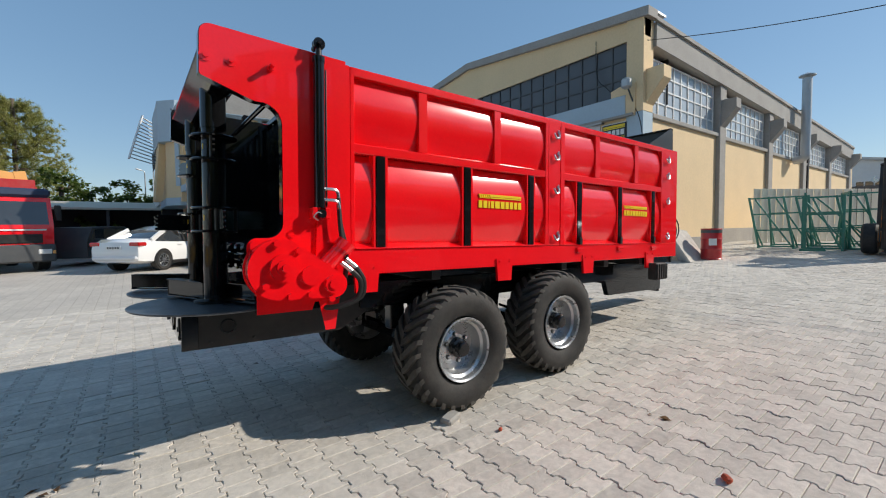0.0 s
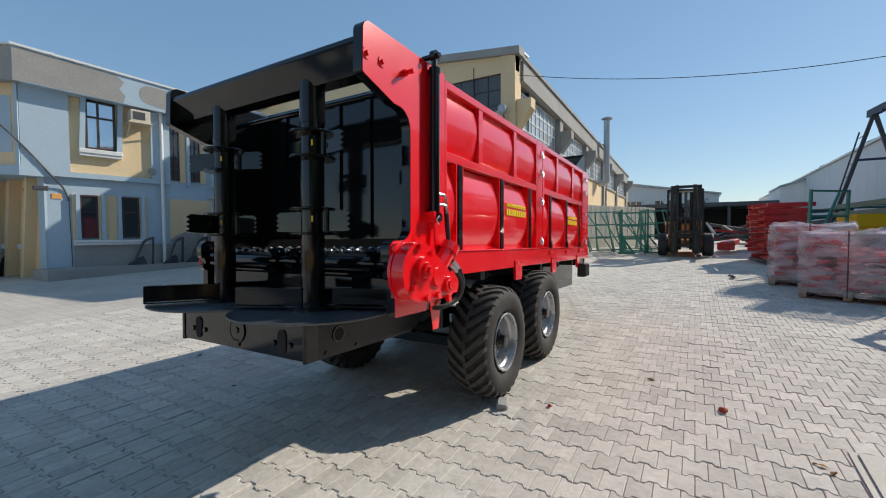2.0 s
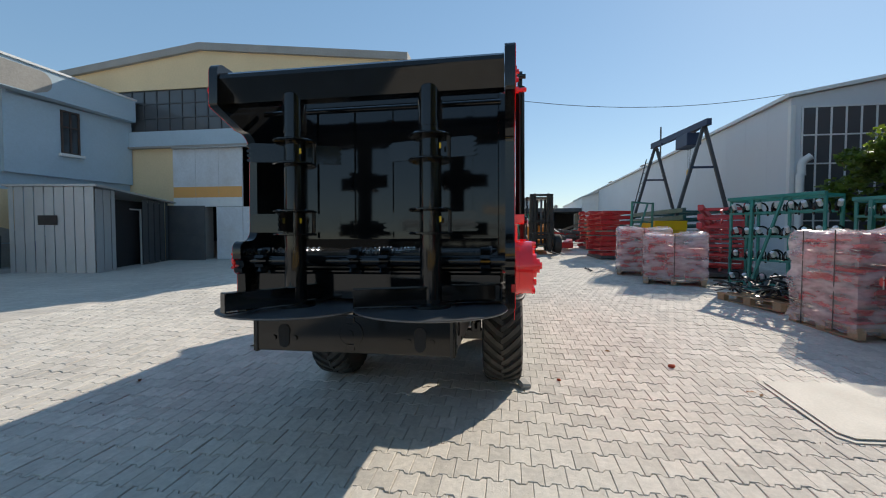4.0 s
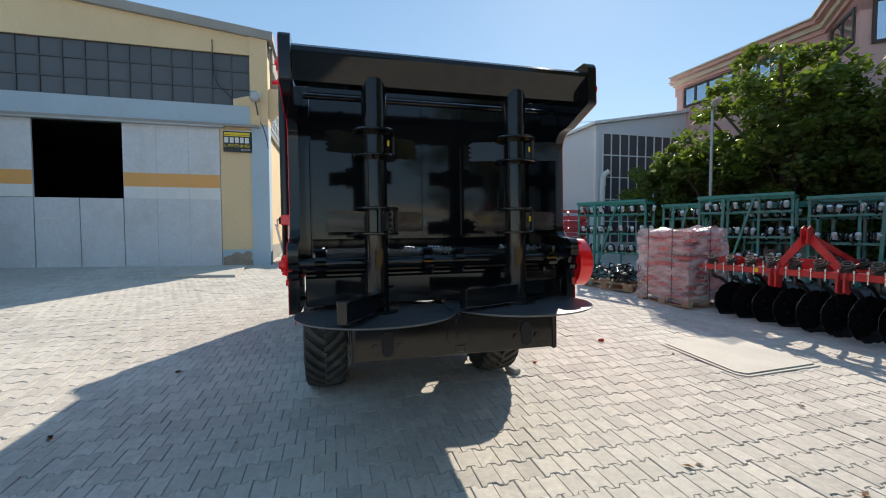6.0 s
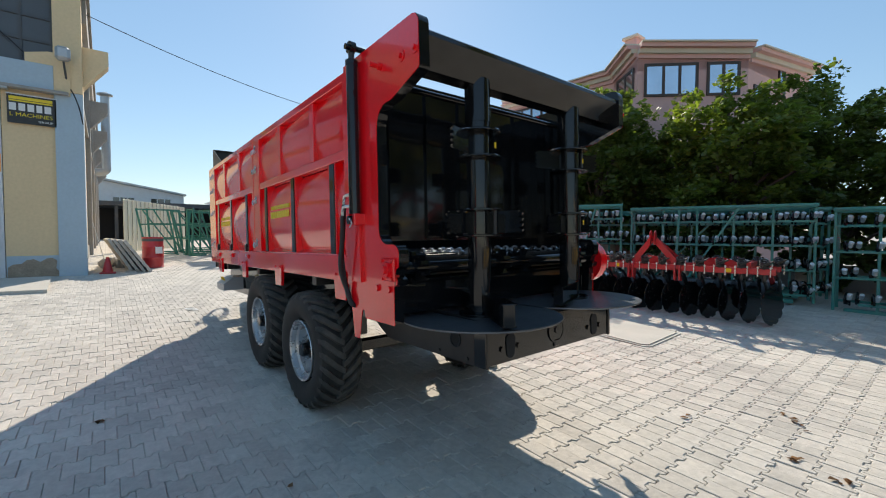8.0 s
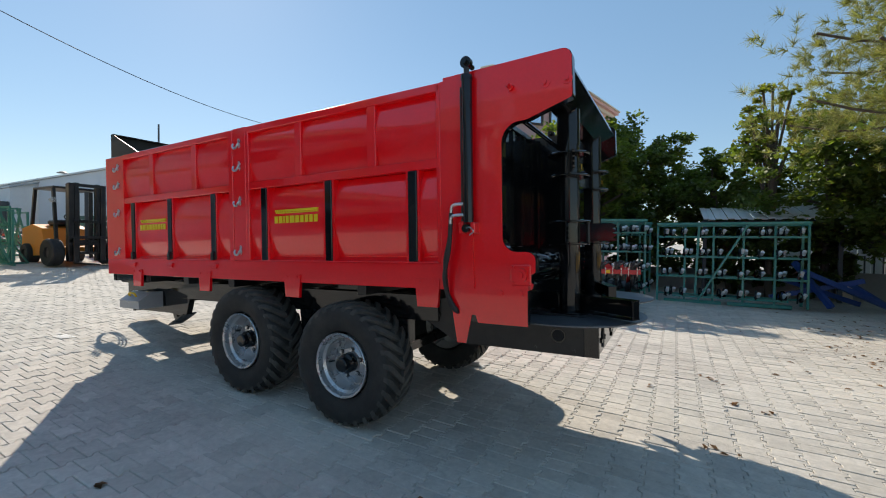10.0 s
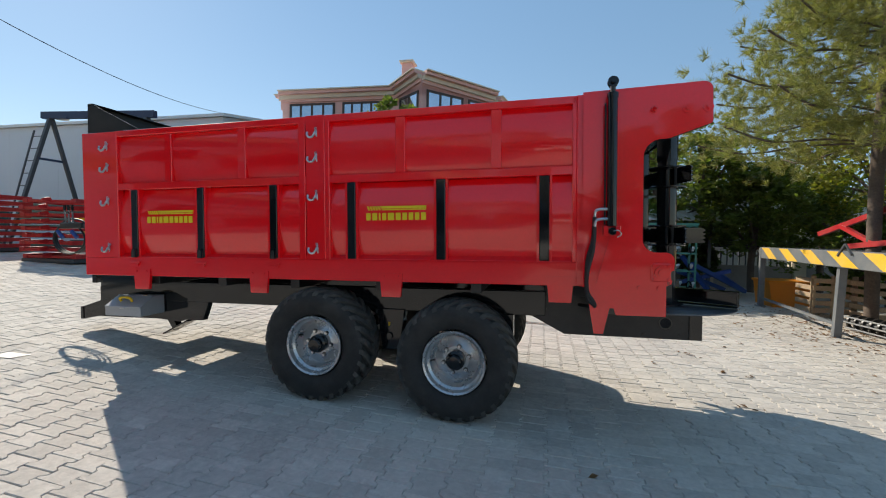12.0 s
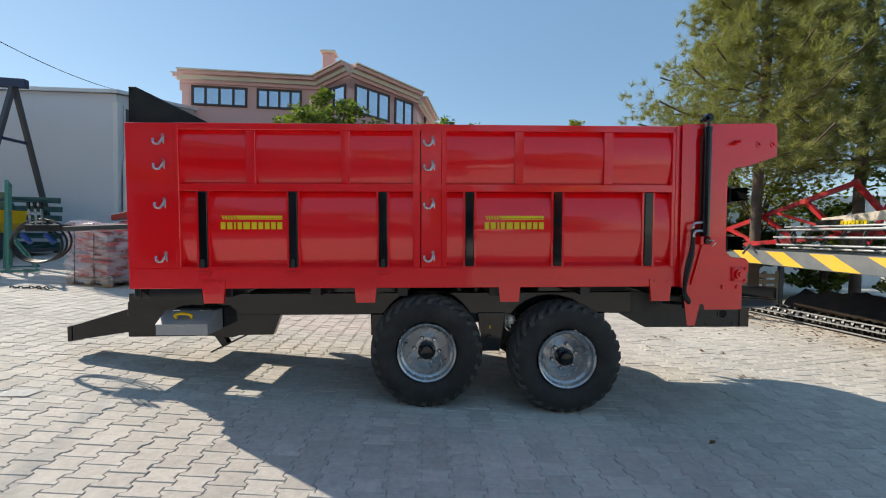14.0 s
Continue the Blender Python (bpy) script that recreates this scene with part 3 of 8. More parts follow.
window_at(of, None, (0.88, 0.02, 3.76), (1, 0, 0), (0, -1, 0), 0.72, 1.44, [0, 0.42, 1], [0, 0.66, 1], BROWN, GLASS_SKY, 0.055, label="dark-framed upper office window")
of("sill", box(0.70, 1.74, -0.10, 0.085, 3.62, 3.75, 0.015), WHITE)
of("sill", box(0.72, 1.72, -0.07, 0.085, 3.54, 3.62, 0.01), WHITE)
for x, lean in ((0.79, 0.05), (1.68, 0.05)):
    of("slanted_pier", prism([(x - 0.075, 3.75), (x + 0.06, 3.75), (x + 0.06 + lean, 5.24), (x - 0.06 + lean, 5.24)], -0.05, 0.088), FACADE_BLUE)
for x, w in ((0.70, 0.42), (1.72, 0.44)):
    window_at(of, None, (x, 0.06, 1.12), (1, 0, 0), (0, -1, 0), w, 1.28, 1, [0, 0.62, 1], BROWN, GLASS, 0.045, label="dark-framed ground floor window")
for x in (0.655, 1.24, 1.64, 2.25):
    of("slanted_pier", prism([(x - 0.055, 1.05), (x + 0.05, 1.05), (x + 0.04, 2.42), (x - 0.05, 2.42)], -0.02, 0.10), FACADE_BLUE)
for x0, x1 in ((0.53, 0.60), (1.12, 1.19), (1.29, 1.585), (2.15, 2.20), (2.31, 2.38)):
    of("yellow_panel", box(x0, x1, 0.09, 0.119, 1.05, 2.42, 0), FACADE_YELLOW)
of("sill_band", box(0.52, 2.36, -0.08, 0.11, 0.99, 1.06, 0.012), WHITE)
of("sill_band", box(0.53, 2.35, -0.05, 0.11, 0.91, 0.99, 0.012), WHITE)
ac = of("air_conditioner", box(1.92, 2.44, -0.30, 0.088, 4.74, 5.10, 0.015), CREAM, None, "cream window air conditioner on brackets")
of("grille", box(1.98, 2.30, -0.31, -0.301, 4.80, 5.04, 0.004), DARK_GREY, ac)
of("tray", box(1.86, 2.48, -0.34, 0.088, 4.69, 4.735, 0.006), CREAM, ac)
for x in (1.90, 2.44):
    of("support", bar((x, -0.32, 4.69), (x, 0.06, 4.30), 0.04, 0.04), FACADE_YELLOW, ac)
of("downpipe", rod((2.79, -0.07, 0.0), (2.79, -0.07, 5.2), 0.05, seg=12), WHITE)
for x in (2.95, 3.56, 4.3):
    of("upper_wall", box(x, x + 0.09, -0.02, 0.119, 2.88, 5.2, 0), FACADE_BLUE)
for x, z0 in ((3.04, 3.05), (3.68, 3.05)):
    window_at(of, None, (x, 0.06, z0), (1, 0, 0), (0, -1, 0), 0.31, 1.98, 2, 5, BROWN, GLASS, 0.035, label="tall narrow dark window")
    of("yellow_strip", box(x + 0.32, x + 0.50, 0.09, 0.119, 3.0, 5.06, 0), FACADE_YELLOW)
of("upper_wall", box(4.39, L1, -0.02, 0.119, 2.88, 5.0, 0), FACADE_BLUE)
of("low_panel", box(3.02, 4.7, 0.09, 0.119, 0.95, 2.41, 0), FACADE_YELLOW)
of("stain", prism([(3.02, 0.95), (4.7, 0.95), (4.7, 1.22), (4.2, 1.38), (3.6, 1.36), (3.2, 1.18), (3.02, 1.05)], 0.086, 0.0895), CONCRETE)
of("stain", prism(arc(2.52, 3.25, 0.13, 0, 340, 9), -0.0235, -0.0205), CONCRETE)
window_at(of, None, (5.63, -0.06, 3.6), (1, 0, 0), (0, -1, 0), 0.50, 1.29, 2, [0, 0.62, 1], BROWN, GLASS, 0.05, sill=WHITE, label="dark-framed upper office window")
of("number_plate", box(0.10, 0.32, 0.105, 0.119, 2.25, 2.40, 0.004), ORANGE, None, "orange plate on the wall")
of("cable", pipe([(-1.9, -0.05, 5.3), (-1.3, -0.06, 4.6), (-0.55, -0.05, 3.75), (0.1, -0.04, 2.88), (0.36, 0.08, 2.55), (0.47, 0.1, 2.2)], 0.022, seg=8), DARK_GREY)
of("cable", rod((0.47, 0.1, 2.2), (0.5, 0.1, 0.3), 0.008), BROWN)
of("wall_camera", box(-0.30, 0.02, -0.12, 0.0, 2.45, 2.58, 0.02), DARK_GREY)
of("roof_chimney", box(1.0, 1.35, 1.0, 1.4, 6.1, 6.38, 0.02), CREAM)
of("chimney_pot", rod((1.28, 1.2, 6.38), (1.28, 1.2, 6.62), 0.07, seg=12), TERRACOTTA)
of("aerial", rod((4.2, 0.3, 5.8), (4.2, 0.3, 6.35), 0.012), DARK_GREY)
# the west wing, its upper floor overhanging
W0, W1, WL = Vector((0.0, 0.12, 0)), Vector((-2.9, 11.0, 0)), 11.2
wing = (W1 - W0).normalized()
side = Vector((-wing.y, wing.x, 0))


def wing_box(name, a, b, d0, d1, z0, z1, material, bevel=0.004, label=""):
    m = Matrix((wing, side, Vector((0, 0, 1)))).transposed().to_4x4()
    m.translation = W0
    return of(name, box(a, b, d0, d1, z0, z1, bevel, None, m), material, None, label)


wing_box("wing_wall", 0.1, WL, -0.3, -0.02, -0.3, 2.9, FACADE_YELLOW)
of("wing_upper_wall", prism([(-0.50, 0.0), (-1.16, 0.55), (-1.85, 3.65), (0.1, 3.65), (0.1, 0.0)], 3.02, 5.28, "z"), FACADE_YELLOW)
of("wing_floor", prism([(-0.54, -0.04), (-1.24, 0.52), (-1.95, 3.69), (0.1, 3.69), (0.1, -0.01)], 2.84, 3.10, "z"), FACADE_BLUE)
of("wing_parapet", prism([(-0.61, -0.285), (-1.37, 0.45), (-2.06, 3.7), (0.2, 3.7), (0.2, -0.285)], 5.275, 6.17, "z"), CONCRETE)
of("wing_coping", prism([(-0.63, -0.33), (-1.42, 0.43), (-2.12, 3.7), (0.2, 3.7), (0.2, -0.33)], 6.175, 6.215, "z"), WHITE)
of("rear_wing_wall", prism([(-1.92, 3.66), (-2.45, 4.3), (-2.95, 7.6), (0.0, 7.6), (0.0, 3.72)], 2.45, 4.95, "z"), FACADE_YELLOW)
of("rear_wing_floor", prism([(-1.98, 3.70), (-2.52, 4.27), (-3.05, 7.62), (0.0, 7.62), (0.0, 3.73)], 2.3, 2.62, "z"), FACADE_BLUE)
of("rear_wing_parapet", prism([(-2.05, 3.705), (-2.70, 4.2), (-3.25, 7.65), (0.0, 7.65), (0.0, 3.76)], 4.93, 6.60, "z"), FACADE_BLUE)
of("parapet_patch", prism([(-2.071, 3.66), (-1.86, 2.65), (-1.852, 2.652), (-2.06, 3.70)], 5.3, 5.95, "z"), FACADE_BLUE)
for p, q, f0, f1 in (((-0.50, 0.0), (-1.16, 0.55), 0.0, 0.10), ((-0.50, 0.0), (-1.16, 0.55), 0.86, 1.0), ((-1.16, 0.55), (-1.85, 3.65), 0.0, 0.05), ((-1.16, 0.55), (-1.85, 3.65), 0.62, 0.72), ((-1.92, 3.66), (-2.45, 4.3), 0.0, 0.3)):
    p0, q0 = Vector(p).lerp(Vector(q), f0), Vector(p).lerp(Vector(q), f1)
    d = (Vector(q) - Vector(p)).normalized()
    nn = Vector((-d.y, d.x)) * 0.05
    of("pilaster", prism([tuple(p0 - nn * 0.1), tuple(p0 + nn), tuple(q0 + nn), tuple(q0 - nn * 0.1)], 3.1, 5.276, "z"), FACADE_BLUE)
for p, q, z0, z1 in (((-0.62, 0.13), (-1.04, 0.48), 3.45, 4.95),):
    nn = Vector((-0.64, -0.77)) * 0.035
    of("blue_panel", prism([p, (p[0] + nn.x, p[1] + nn.y), (q[0] + nn.x, q[1] + nn.y), q], z0, z1, "z"), FACADE_BLUE)
for v in (1.05, 2.15):
    of("slanted_pier", bar((-1.30 - 0.22 * (v - 0.55), v + 0.75, 3.1), (-1.22 - 0.22 * (v - 0.55), v, 5.26), 0.30, 0.16), FACADE_YELLOW)
    # dark bar paints the shade of the slanted recess beside the pier
    of("recess_shade", bar((-1.20 - 0.22 * (v - 0.55), v + 0.95, 3.5), (-1.14 - 0.22 * (v - 0.55), v + 0.35, 5.2), 0.10, 0.36), DARK)
of("wing_sill", box(-1.62, -1.40, 1.75, 2.35, 3.42, 3.52, 0.01), WHITE)
of("round_window", rod((-1.62, 2.95, 4.25), (-1.72, 2.93, 4.25), 0.36, seg=28), GLASS)
for v in (4.7, 5.9):
    of("slanted_pier", bar((-2.85 - 0.15 * (v - 4.3), v + 0.7, 2.6), (-2.55 - 0.15 * (v - 4.3), v, 4.93), 0.28, 0.16), FACADE_YELLOW)
for a in (0.5, 1.5, 2.5, 3.5, 4.6, 5.8, 7.0):
    b0, b1 = W0 + wing * (a + 0.45) + side * 0.10, W0 + wing * a + side * 0.10
    of("lower_pier", bar((b0.x, b0.y, 0.0), (b1.x, b1.y, 2.84), 0.30, 0.14), FACADE_YELLOW)
    # flush dark panel paints a recess's shade; the wall is not cut
    wing_box("wing_recess_shade", a + 0.5, a + 0.85, -0.019, -0.01, 0.95, 2.6, DARK, 0)
    wing_box("wing_sill", a + 0.45, a + 0.95, 0.0, 0.14, 0.82, 0.95, WHITE)
wing_box("wing_pier", 0.0, 0.35, -0.25, 0.06, -0.2, 2.84, FACADE_BLUE)
# glazed rear building with a sun screen of white louvres
of("glazed_wall", prism([(-3.02, 7.7), (-3.9, 13.0), (-0.5, 13.0), (-0.5, 7.7)], -0.3, 5.7, "z"), DARK)
for z0, z1 in ((1.2, 2.5), (3.1, 4.6)):
    of("glass_band", prism([(-3.05, 7.72), (-3.93, 13.0), (-3.90, 13.0), (-3.0, 7.72)], z0, z1, "z"), GLASS_SKY)
of("white_band", prism([(-3.12, 7.71), (-4.0, 13.0), (-3.9, 13.0), (-3.0, 7.71)], 2.52, 2.9, "z"), WHITE)
for k in range(13):
    f = k / 12
    of("louvre", bar((-4.05 + 0.45 * f, 6.7 + 0.6 * f, 4.6 + 1.95 * f), (-3.15 + 0.1 * f, 9.5, 4.6 + 1.95 * f), 0.09, 0.02), WHITE)
of("louvre_rail", bar((-4.08, 6.66, 4.52), (-3.58, 7.32, 6.65), 0.09, 0.05), WHITE)
of("louvre_rail", bar((-3.16, 9.5, 4.52), (-3.04, 9.5, 6.65), 0.09, 0.05), WHITE)
pavement = single("pavement", prism([(3.0, 15.75), (3.0, 16.8), (11.0, 15.6), (11.0, 14.75)], 0.1, ground_z(6, 15.8) + 0.14, "z"), CONCRETE, "raised concrete kerb along the office", "pavement", "structure")

# ---- grey hall ----
HX, HY = 12.7, -6.4
hall = thing("grey_hall", HX, HY, ground_z(HX, HY), label="long grey sheet-clad industrial hall", category="building")
hl = placer(hall)
HB = ground_z(HX, HY) - 0.2
hl("side_wall", box(HX + 0.002, 70, HY - 0.3, HY + 0.004, HB, 5.85, 0), HALL_GREY)
for k in range(40):
    hl("cladding_seam", box(HX + 1.2 + 1.4 * k, HX + 1.206 + 1.4 * k, HY + 0.004, HY + 0.007, HB, 5.85, 0), HALL_GREY)
hl("end_wall", prism([(HY, HB), (HY, 5.85), (-16.0, 7.5), (-26.0, 5.85), (-26.0, HB)], HX - 0.01, HX + 0.3, "x"), HALL_GREY)
hl("roof", prism([(HY + 0.15, 5.85), (HY + 0.15, 5.96), (-16.0, 7.62), (-26.1, 5.96), (-26.1, 5.85), (-16.0, 7.5)], HX - 0.15, 70, "x"), WHITE)
hl("corner_trim", box(HX - 0.06, HX + 0.1, HY - 0.12, HY + 0.03, HB, 5.60, 0.01), WHITE)
window_at(hl, None, (HX - 0.05, HY - 0.30, 1.0), (0, -1, 0), (-1, 0, 0), 6.3, 4.55, 15, 5, WHITE, GLASS_DUSTY, 0.045, "end_window", label="tall dark steel-barred hall window")
hl("downpipe", rod((HX - 0.2, HY - 0.2, HB), (HX - 0.2, HY - 0.2, 3.4), 0.11, seg=14), WHITE)
hl("downpipe", pipe([(HX - 0.12, HY - 0.3, 3.35), (HX - 0.12, HY - 0.3, 3.75), (HX - 0.2, HY - 0.5, 3.95)], 0.11, seg=14), WHITE)
for x, h in ((22.0, 0.5), (30.0, 0.45), (40.0, 0.45)):
    v = hl("roof_vent", rod((x, HY - 0.8, 5.6), (x, HY - 0.8, 5.75 + h), 0.2, seg=14), WHITE)
    hl("vent_cap", lathe([(0.0, 0.15), (0.34, 0.0), (0.34, -0.04), (0.0, -0.02)], None, 16, Matrix.Translation((x, HY - 0.8, 5.95 + h))), DARK_GREY, v)
hl("roof_mast", rod((26.0, HY - 0.5, 5.6), (26.0, HY - 0.5, 8.2), 0.05, seg=8), DARK_GREY)
# far halls that close the yard
far = thing("far_hall", 48, 12, 0.81, label="pale far hall with small windows", category="building")
fh = placer(far)
fh("wall", prism([(-1.0, 0.7), (24.0, 0.7), (24.0, 6.0), (13.0, 7.6), (-1.0, 5.25)], 50, 60, "x"), WHITE)
fh("roof", prism([(-1.2, 5.25), (13.0, 7.6), (24.2, 6.0), (24.2, 6.2), (13.0, 7.85), (-1.2, 5.42)], 49.7, 60.3, "x"), ZINC)
for k in range(5):
    window_at(fh, None, (49.95, 13.9 - 3.0 * k, 3.9), (0, -1, 0), (-1, 0, 0), 1.8, 1.0, 3, 2, WHITE, GLASS, 0.08)
shed_far = thing("dark_canopy", 44, -3, 0.81, label="dark open-fronted storage canopy", category="building")
cp = placer(shed_far)
cp("roof", box(43, 48.5, -4.9, 8, 3.66, 4.04, 0.02), DARK_GREY)
# near-black wall: the deep shade under the canopy is put into its colour
cp("back_wall", box(48.2, 48.5, -4.9, 8, 0.7, 3.66, 0), DARK)
for y in (-4.7, -1.5, 1.6, 4.7, 7.8):
    cp("post", box(43.2, 43.5, y - 0.12, y + 0.12, 0.7, 3.66, 0), DARK_GREY)
side_hall = thing("pale_shed", 46, -8, 0.81, label="pale grey shed with a sloping roof", category="building")
sh = placer(side_hall)
sh("wall", prism([(-4.98, 0.7), (-4.98, 5.1), (-12.0, 7.2), (-12.0, 0.7)], 43.1, 49, "x"), WHITE)
sh("roof", prism([(-4.9, 5.1), (-4.9, 5.24), (-12.1, 7.38), (-12.1, 7.2)], 42.9, 49.2, "x"), ZINC)

# ---- pink house behind the trees ----
PB = thing("pink_house", 6.0, -11.5, ground_z(6, -11.5), label="pink rendered house with brown windows and cream eaves", category="house")
pk = placer(PB)
CA, CB, CC, CD, CE = (13.3, -11.6), (7.6, -11.9), (6.0, -10.6), (3.3, -13.4), (2.6, -19.0)


def pink_face(a, b, z0, z1a, z1b, name="wall"):
    a3, b3 = Vector((*a, 0)), Vector((*b, 0))
    d = (b3 - a3)
    bm = bmesh.new()
    n = Vector((d.y, -d.x, 0)).normalized()
    if n.y < 0 and abs(n.y) > 0.2:
        n = -n
    pts = [(a3, z0), (b3, z0), (b3, z1b), (a3, z1a)]
    f = [bm.verts.new((p.x, p.y, z)) for p, z in pts]
    g = [bm.verts.new((p.x - n.x * 0.3, p.y - n.y * 0.3, z)) for p, z in pts]
    bm.faces.new(f)
    bm.faces.new(g[::-1])
    for i in range(4):
        bm.faces.new((f[i], g[i], g[(i + 1) % 4], f[(i + 1) % 4]))
    pk(name, bm, PINK)
    # cream eaves in three steps
    for k, (o, zz, h, m) in enumerate(((0.10, 0.0, 0.14, PINK), (0.22, 0.14, 0.16, CREAM), (0.40, 0.30, 0.13, PINK), (0.5, 0.43, 0.05, CREAM))):
        e = bmesh.new()
        q = [(a3, z1a), (b3, z1b)]
        lo = [e.verts.new((p.x + n.x * o, p.y + n.y * o, z + zz)) for p, z in q] + [e.verts.new((p.x - n.x * 0.3, p.y - n.y * 0.3, z + zz)) for p, z in q[::-1]]
        hi = [e.verts.new((v.co.x, v.co.y, v.co.z + h)) for v in lo]
        e.faces.new(lo)
        e.faces.new(hi[::-1])
        for i in range(4):
            e.faces.new((lo[i], hi[i], hi[(i + 1) % 4], lo[(i + 1) % 4]))
        pk("eave_moulding", e, m)
    return a3, d.normalized(), n


def pink_window(face, s, w, z, h, cols):
    a3, u, n = face
    o = a3 + u * s + n * 0.055
    window_at(pk, None, (o.x, o.y, z), u, n, w, h, cols, 1, BROWN, GLASS_SKY, 0.09, label="brown-framed window with blue sky in it")


fA = pink_face(CA, CB, 0.2, 7.9, 7.9)
fB = pink_face(CB, CC, 0.2, 7.9, 8.12)
fC = pink_face(CC, CD, 0.2, 8.05, 7.92)
fD = pink_face(CD, CE, 0.2, 7.8, 8.3)
pink_face((13.3, -16), CA, 0.2, 7.9, 7.9)
pink_window(fA, 0.4, 2.3, 6.98, 0.85, 4)
pink_window(fA, 3.1, 1.9, 6.98, 0.85, 4)
pink_window(fB, 0.35, 1.5, 6.82, 1.0, 2)
pink_window(fC, 0.25, 1.9, 6.65, 1.2, [0, 0.36, 0.66, 1])
pink_window(fC, 2.45, 1.15, 6.65, 1.2, [0, 0.5, 1])
pink_window(fD, 0.4, 1.3, 5.9, 1.2, 3)
pink_window(fD, 2.5, 0.6, 7.2, 0.9, 1)
pk("roof", prism([(13.4, -11.6), (7.6, -11.9), (6.0, -10.6), (3.3, -13.4), (2.6, -19.0), (3, -20), (13.4, -20)], 7.6, 8.0, "z"), PINK)
ch = pk("chimney", box(7.2, 7.7, -13.4, -12.9, 8.0, 9.95, 0.02), PINK)
pk("chimney_cap", box(7.1, 7.8, -13.5, -12.8, 9.95, 10.07, 0.02), CREAM, ch)

# ---- the manure spreader ----
SPX, SPY, SPZ = 2.6, 3.37, 0.09
spreader = thing("manure_spreader", SPX, SPY, SPZ, 0, label="glossy red and black tandem-axle manure spreader on paving", category="farm trailer")
spreader.matrix_world = pose(SPX, SPY, SPZ, -0.458, 1.318, 0)  # it stands a little nose down, on its drawbar
HALF = 0.895


def sp(name, bm, material, parent=None, label=""):
    bmesh.ops.translate(bm, vec=(-SPX, -SPY, -SPZ), verts=bm.verts)
    return part(name, bm, material, parent or spreader, label)


def sheet(profile, x0, x1, s, n=1):
    """A pressed side sheet: (off, z) profile drawn along x, 3 mm thick."""
    ring = [(y_at(s, o), z) for o, z in profile] + [(y_at(s, o - 0.003), z) for o, z in reversed(profile)]
    return prism(ring, x0, x1, "x")


def sweep_profile(z0, z1, deep, peak, n=14, lean=0.5):
    pts = []
    for i in range(n + 1):
        t = i / n
        k = math.sin(math.pi * t ** (math.log(0.5) / math.log(lean)))
        pts.append((-deep + (deep - peak) * k ** 0.75, z0 + (z1 - z0) * t))
    return pts


# the throat opens to the rear: mirror its arc so that the corner is rounded inwards
PLATE = ([(1.062, 2.383)] + arc(0.340, 2.345, 0.052, 90, 180) + arc(0.305, 2.150, 0.02, 180, 262, 3) +
         [(0.53, 2.052)] + arc(0.575, 1.94, 0.11, 100, 0) + arc(0.60, 1.40, 0.085, 0, -90) +
         arc(0.545, 1.262, 0.053, 90, 180, 5) + [(0.495, 1.20), (0.52, 1.185), (0.53, 1.15), (0.505, 1.135), (0.51, 1.11), (0.54, 1.095),
          (0.54, 0.895), (0.845, 0.895), (0.86, 0.94), (0.885, 0.94), (0.925, 0.765), (0.985, 0.765), (1.035, 1.075), (1.062, 1.08)])
STRAPS = (4.85, 4.153, 3.449, 2.762, 2.051, 1.312)
RIBS = (4.477, 3.74, 2.365, 1.646)
LOWER = sweep_profile(1.25, 1.845, 0.066, 0.006, lean=0.52)
UPPER = sweep_profile(1.905, 2.32, 0.042, 0.008, lean=0.55)


def y_at(s, off):
    return SPY + s * (HALF + off)


def side_box(x0, x1, o0, o1, z0, z1, s, bevel=0.004, bm=None):
    a, b = sorted((y_at(s, o0), y_at(s, o1)))
    return box(x0, x1, a, b, z0, z1, bevel, bm)


def hook(x, z, s):
    """A J hook with a pin on a short chain, on the side at x, z."""
    y = y_at(s, 0.02)
    bm = pipe([(x - 0.03, y - s * 0.02, z + 0.035), (x - 0.028, y + s * 0.005, z + 0.0), (x - 0.01, y + s * 0.01, z - 0.028), (x + 0.018, y + s * 0.01, z - 0.03),
               (x + 0.036, y + s * 0.008, z - 0.01), (x + 0.038, y, z + 0.012)] if s > 0 else
              [(x + 0.03, y - s * 0.02, z + 0.035), (x + 0.028, y + s * 0.005, z + 0.0), (x + 0.01, y + s * 0.01, z - 0.028), (x - 0.018, y + s * 0.01, z - 0.03),
               (x - 0.036, y + s * 0.008, z - 0.01), (x - 0.038, y, z + 0.012)], 0.0085, seg=8, smooth=3)
    body = sp("latch_hook", bm, STEEL, label="galvanised spring hook")
    chain = bmesh.new()
    for i in range(4):
        lathe([(0.009 + 0.003 * math.cos(a * math.pi / 3), 0.003 * math.sin(a * math.pi / 3)) for a in range(6)], chain, 8,
              Matrix.Translation((x - s * (0.03 + 0.002 * i), y - s * 0.004, z + 0.04 - 0.016 * i)) @ pose(0, 0, 0, 90, 0, 90 * (i % 2)), closed=True)
    rod((x - s * 0.042, y, z + 0.02), (x - s * 0.042, y, z - 0.03), 0.004, chain, 6)
    sp("chain", chain, STEEL, body)


def bolt_head(x, z, s, r=0.012, off=0.0, h=0.012, material=None, parent=None, name="bolt"):
    m = RED if material is None else material
    sp(name, rod((x, y_at(s, off), z), (x, y_at(s, off + h), z), r, seg=6), m, parent)


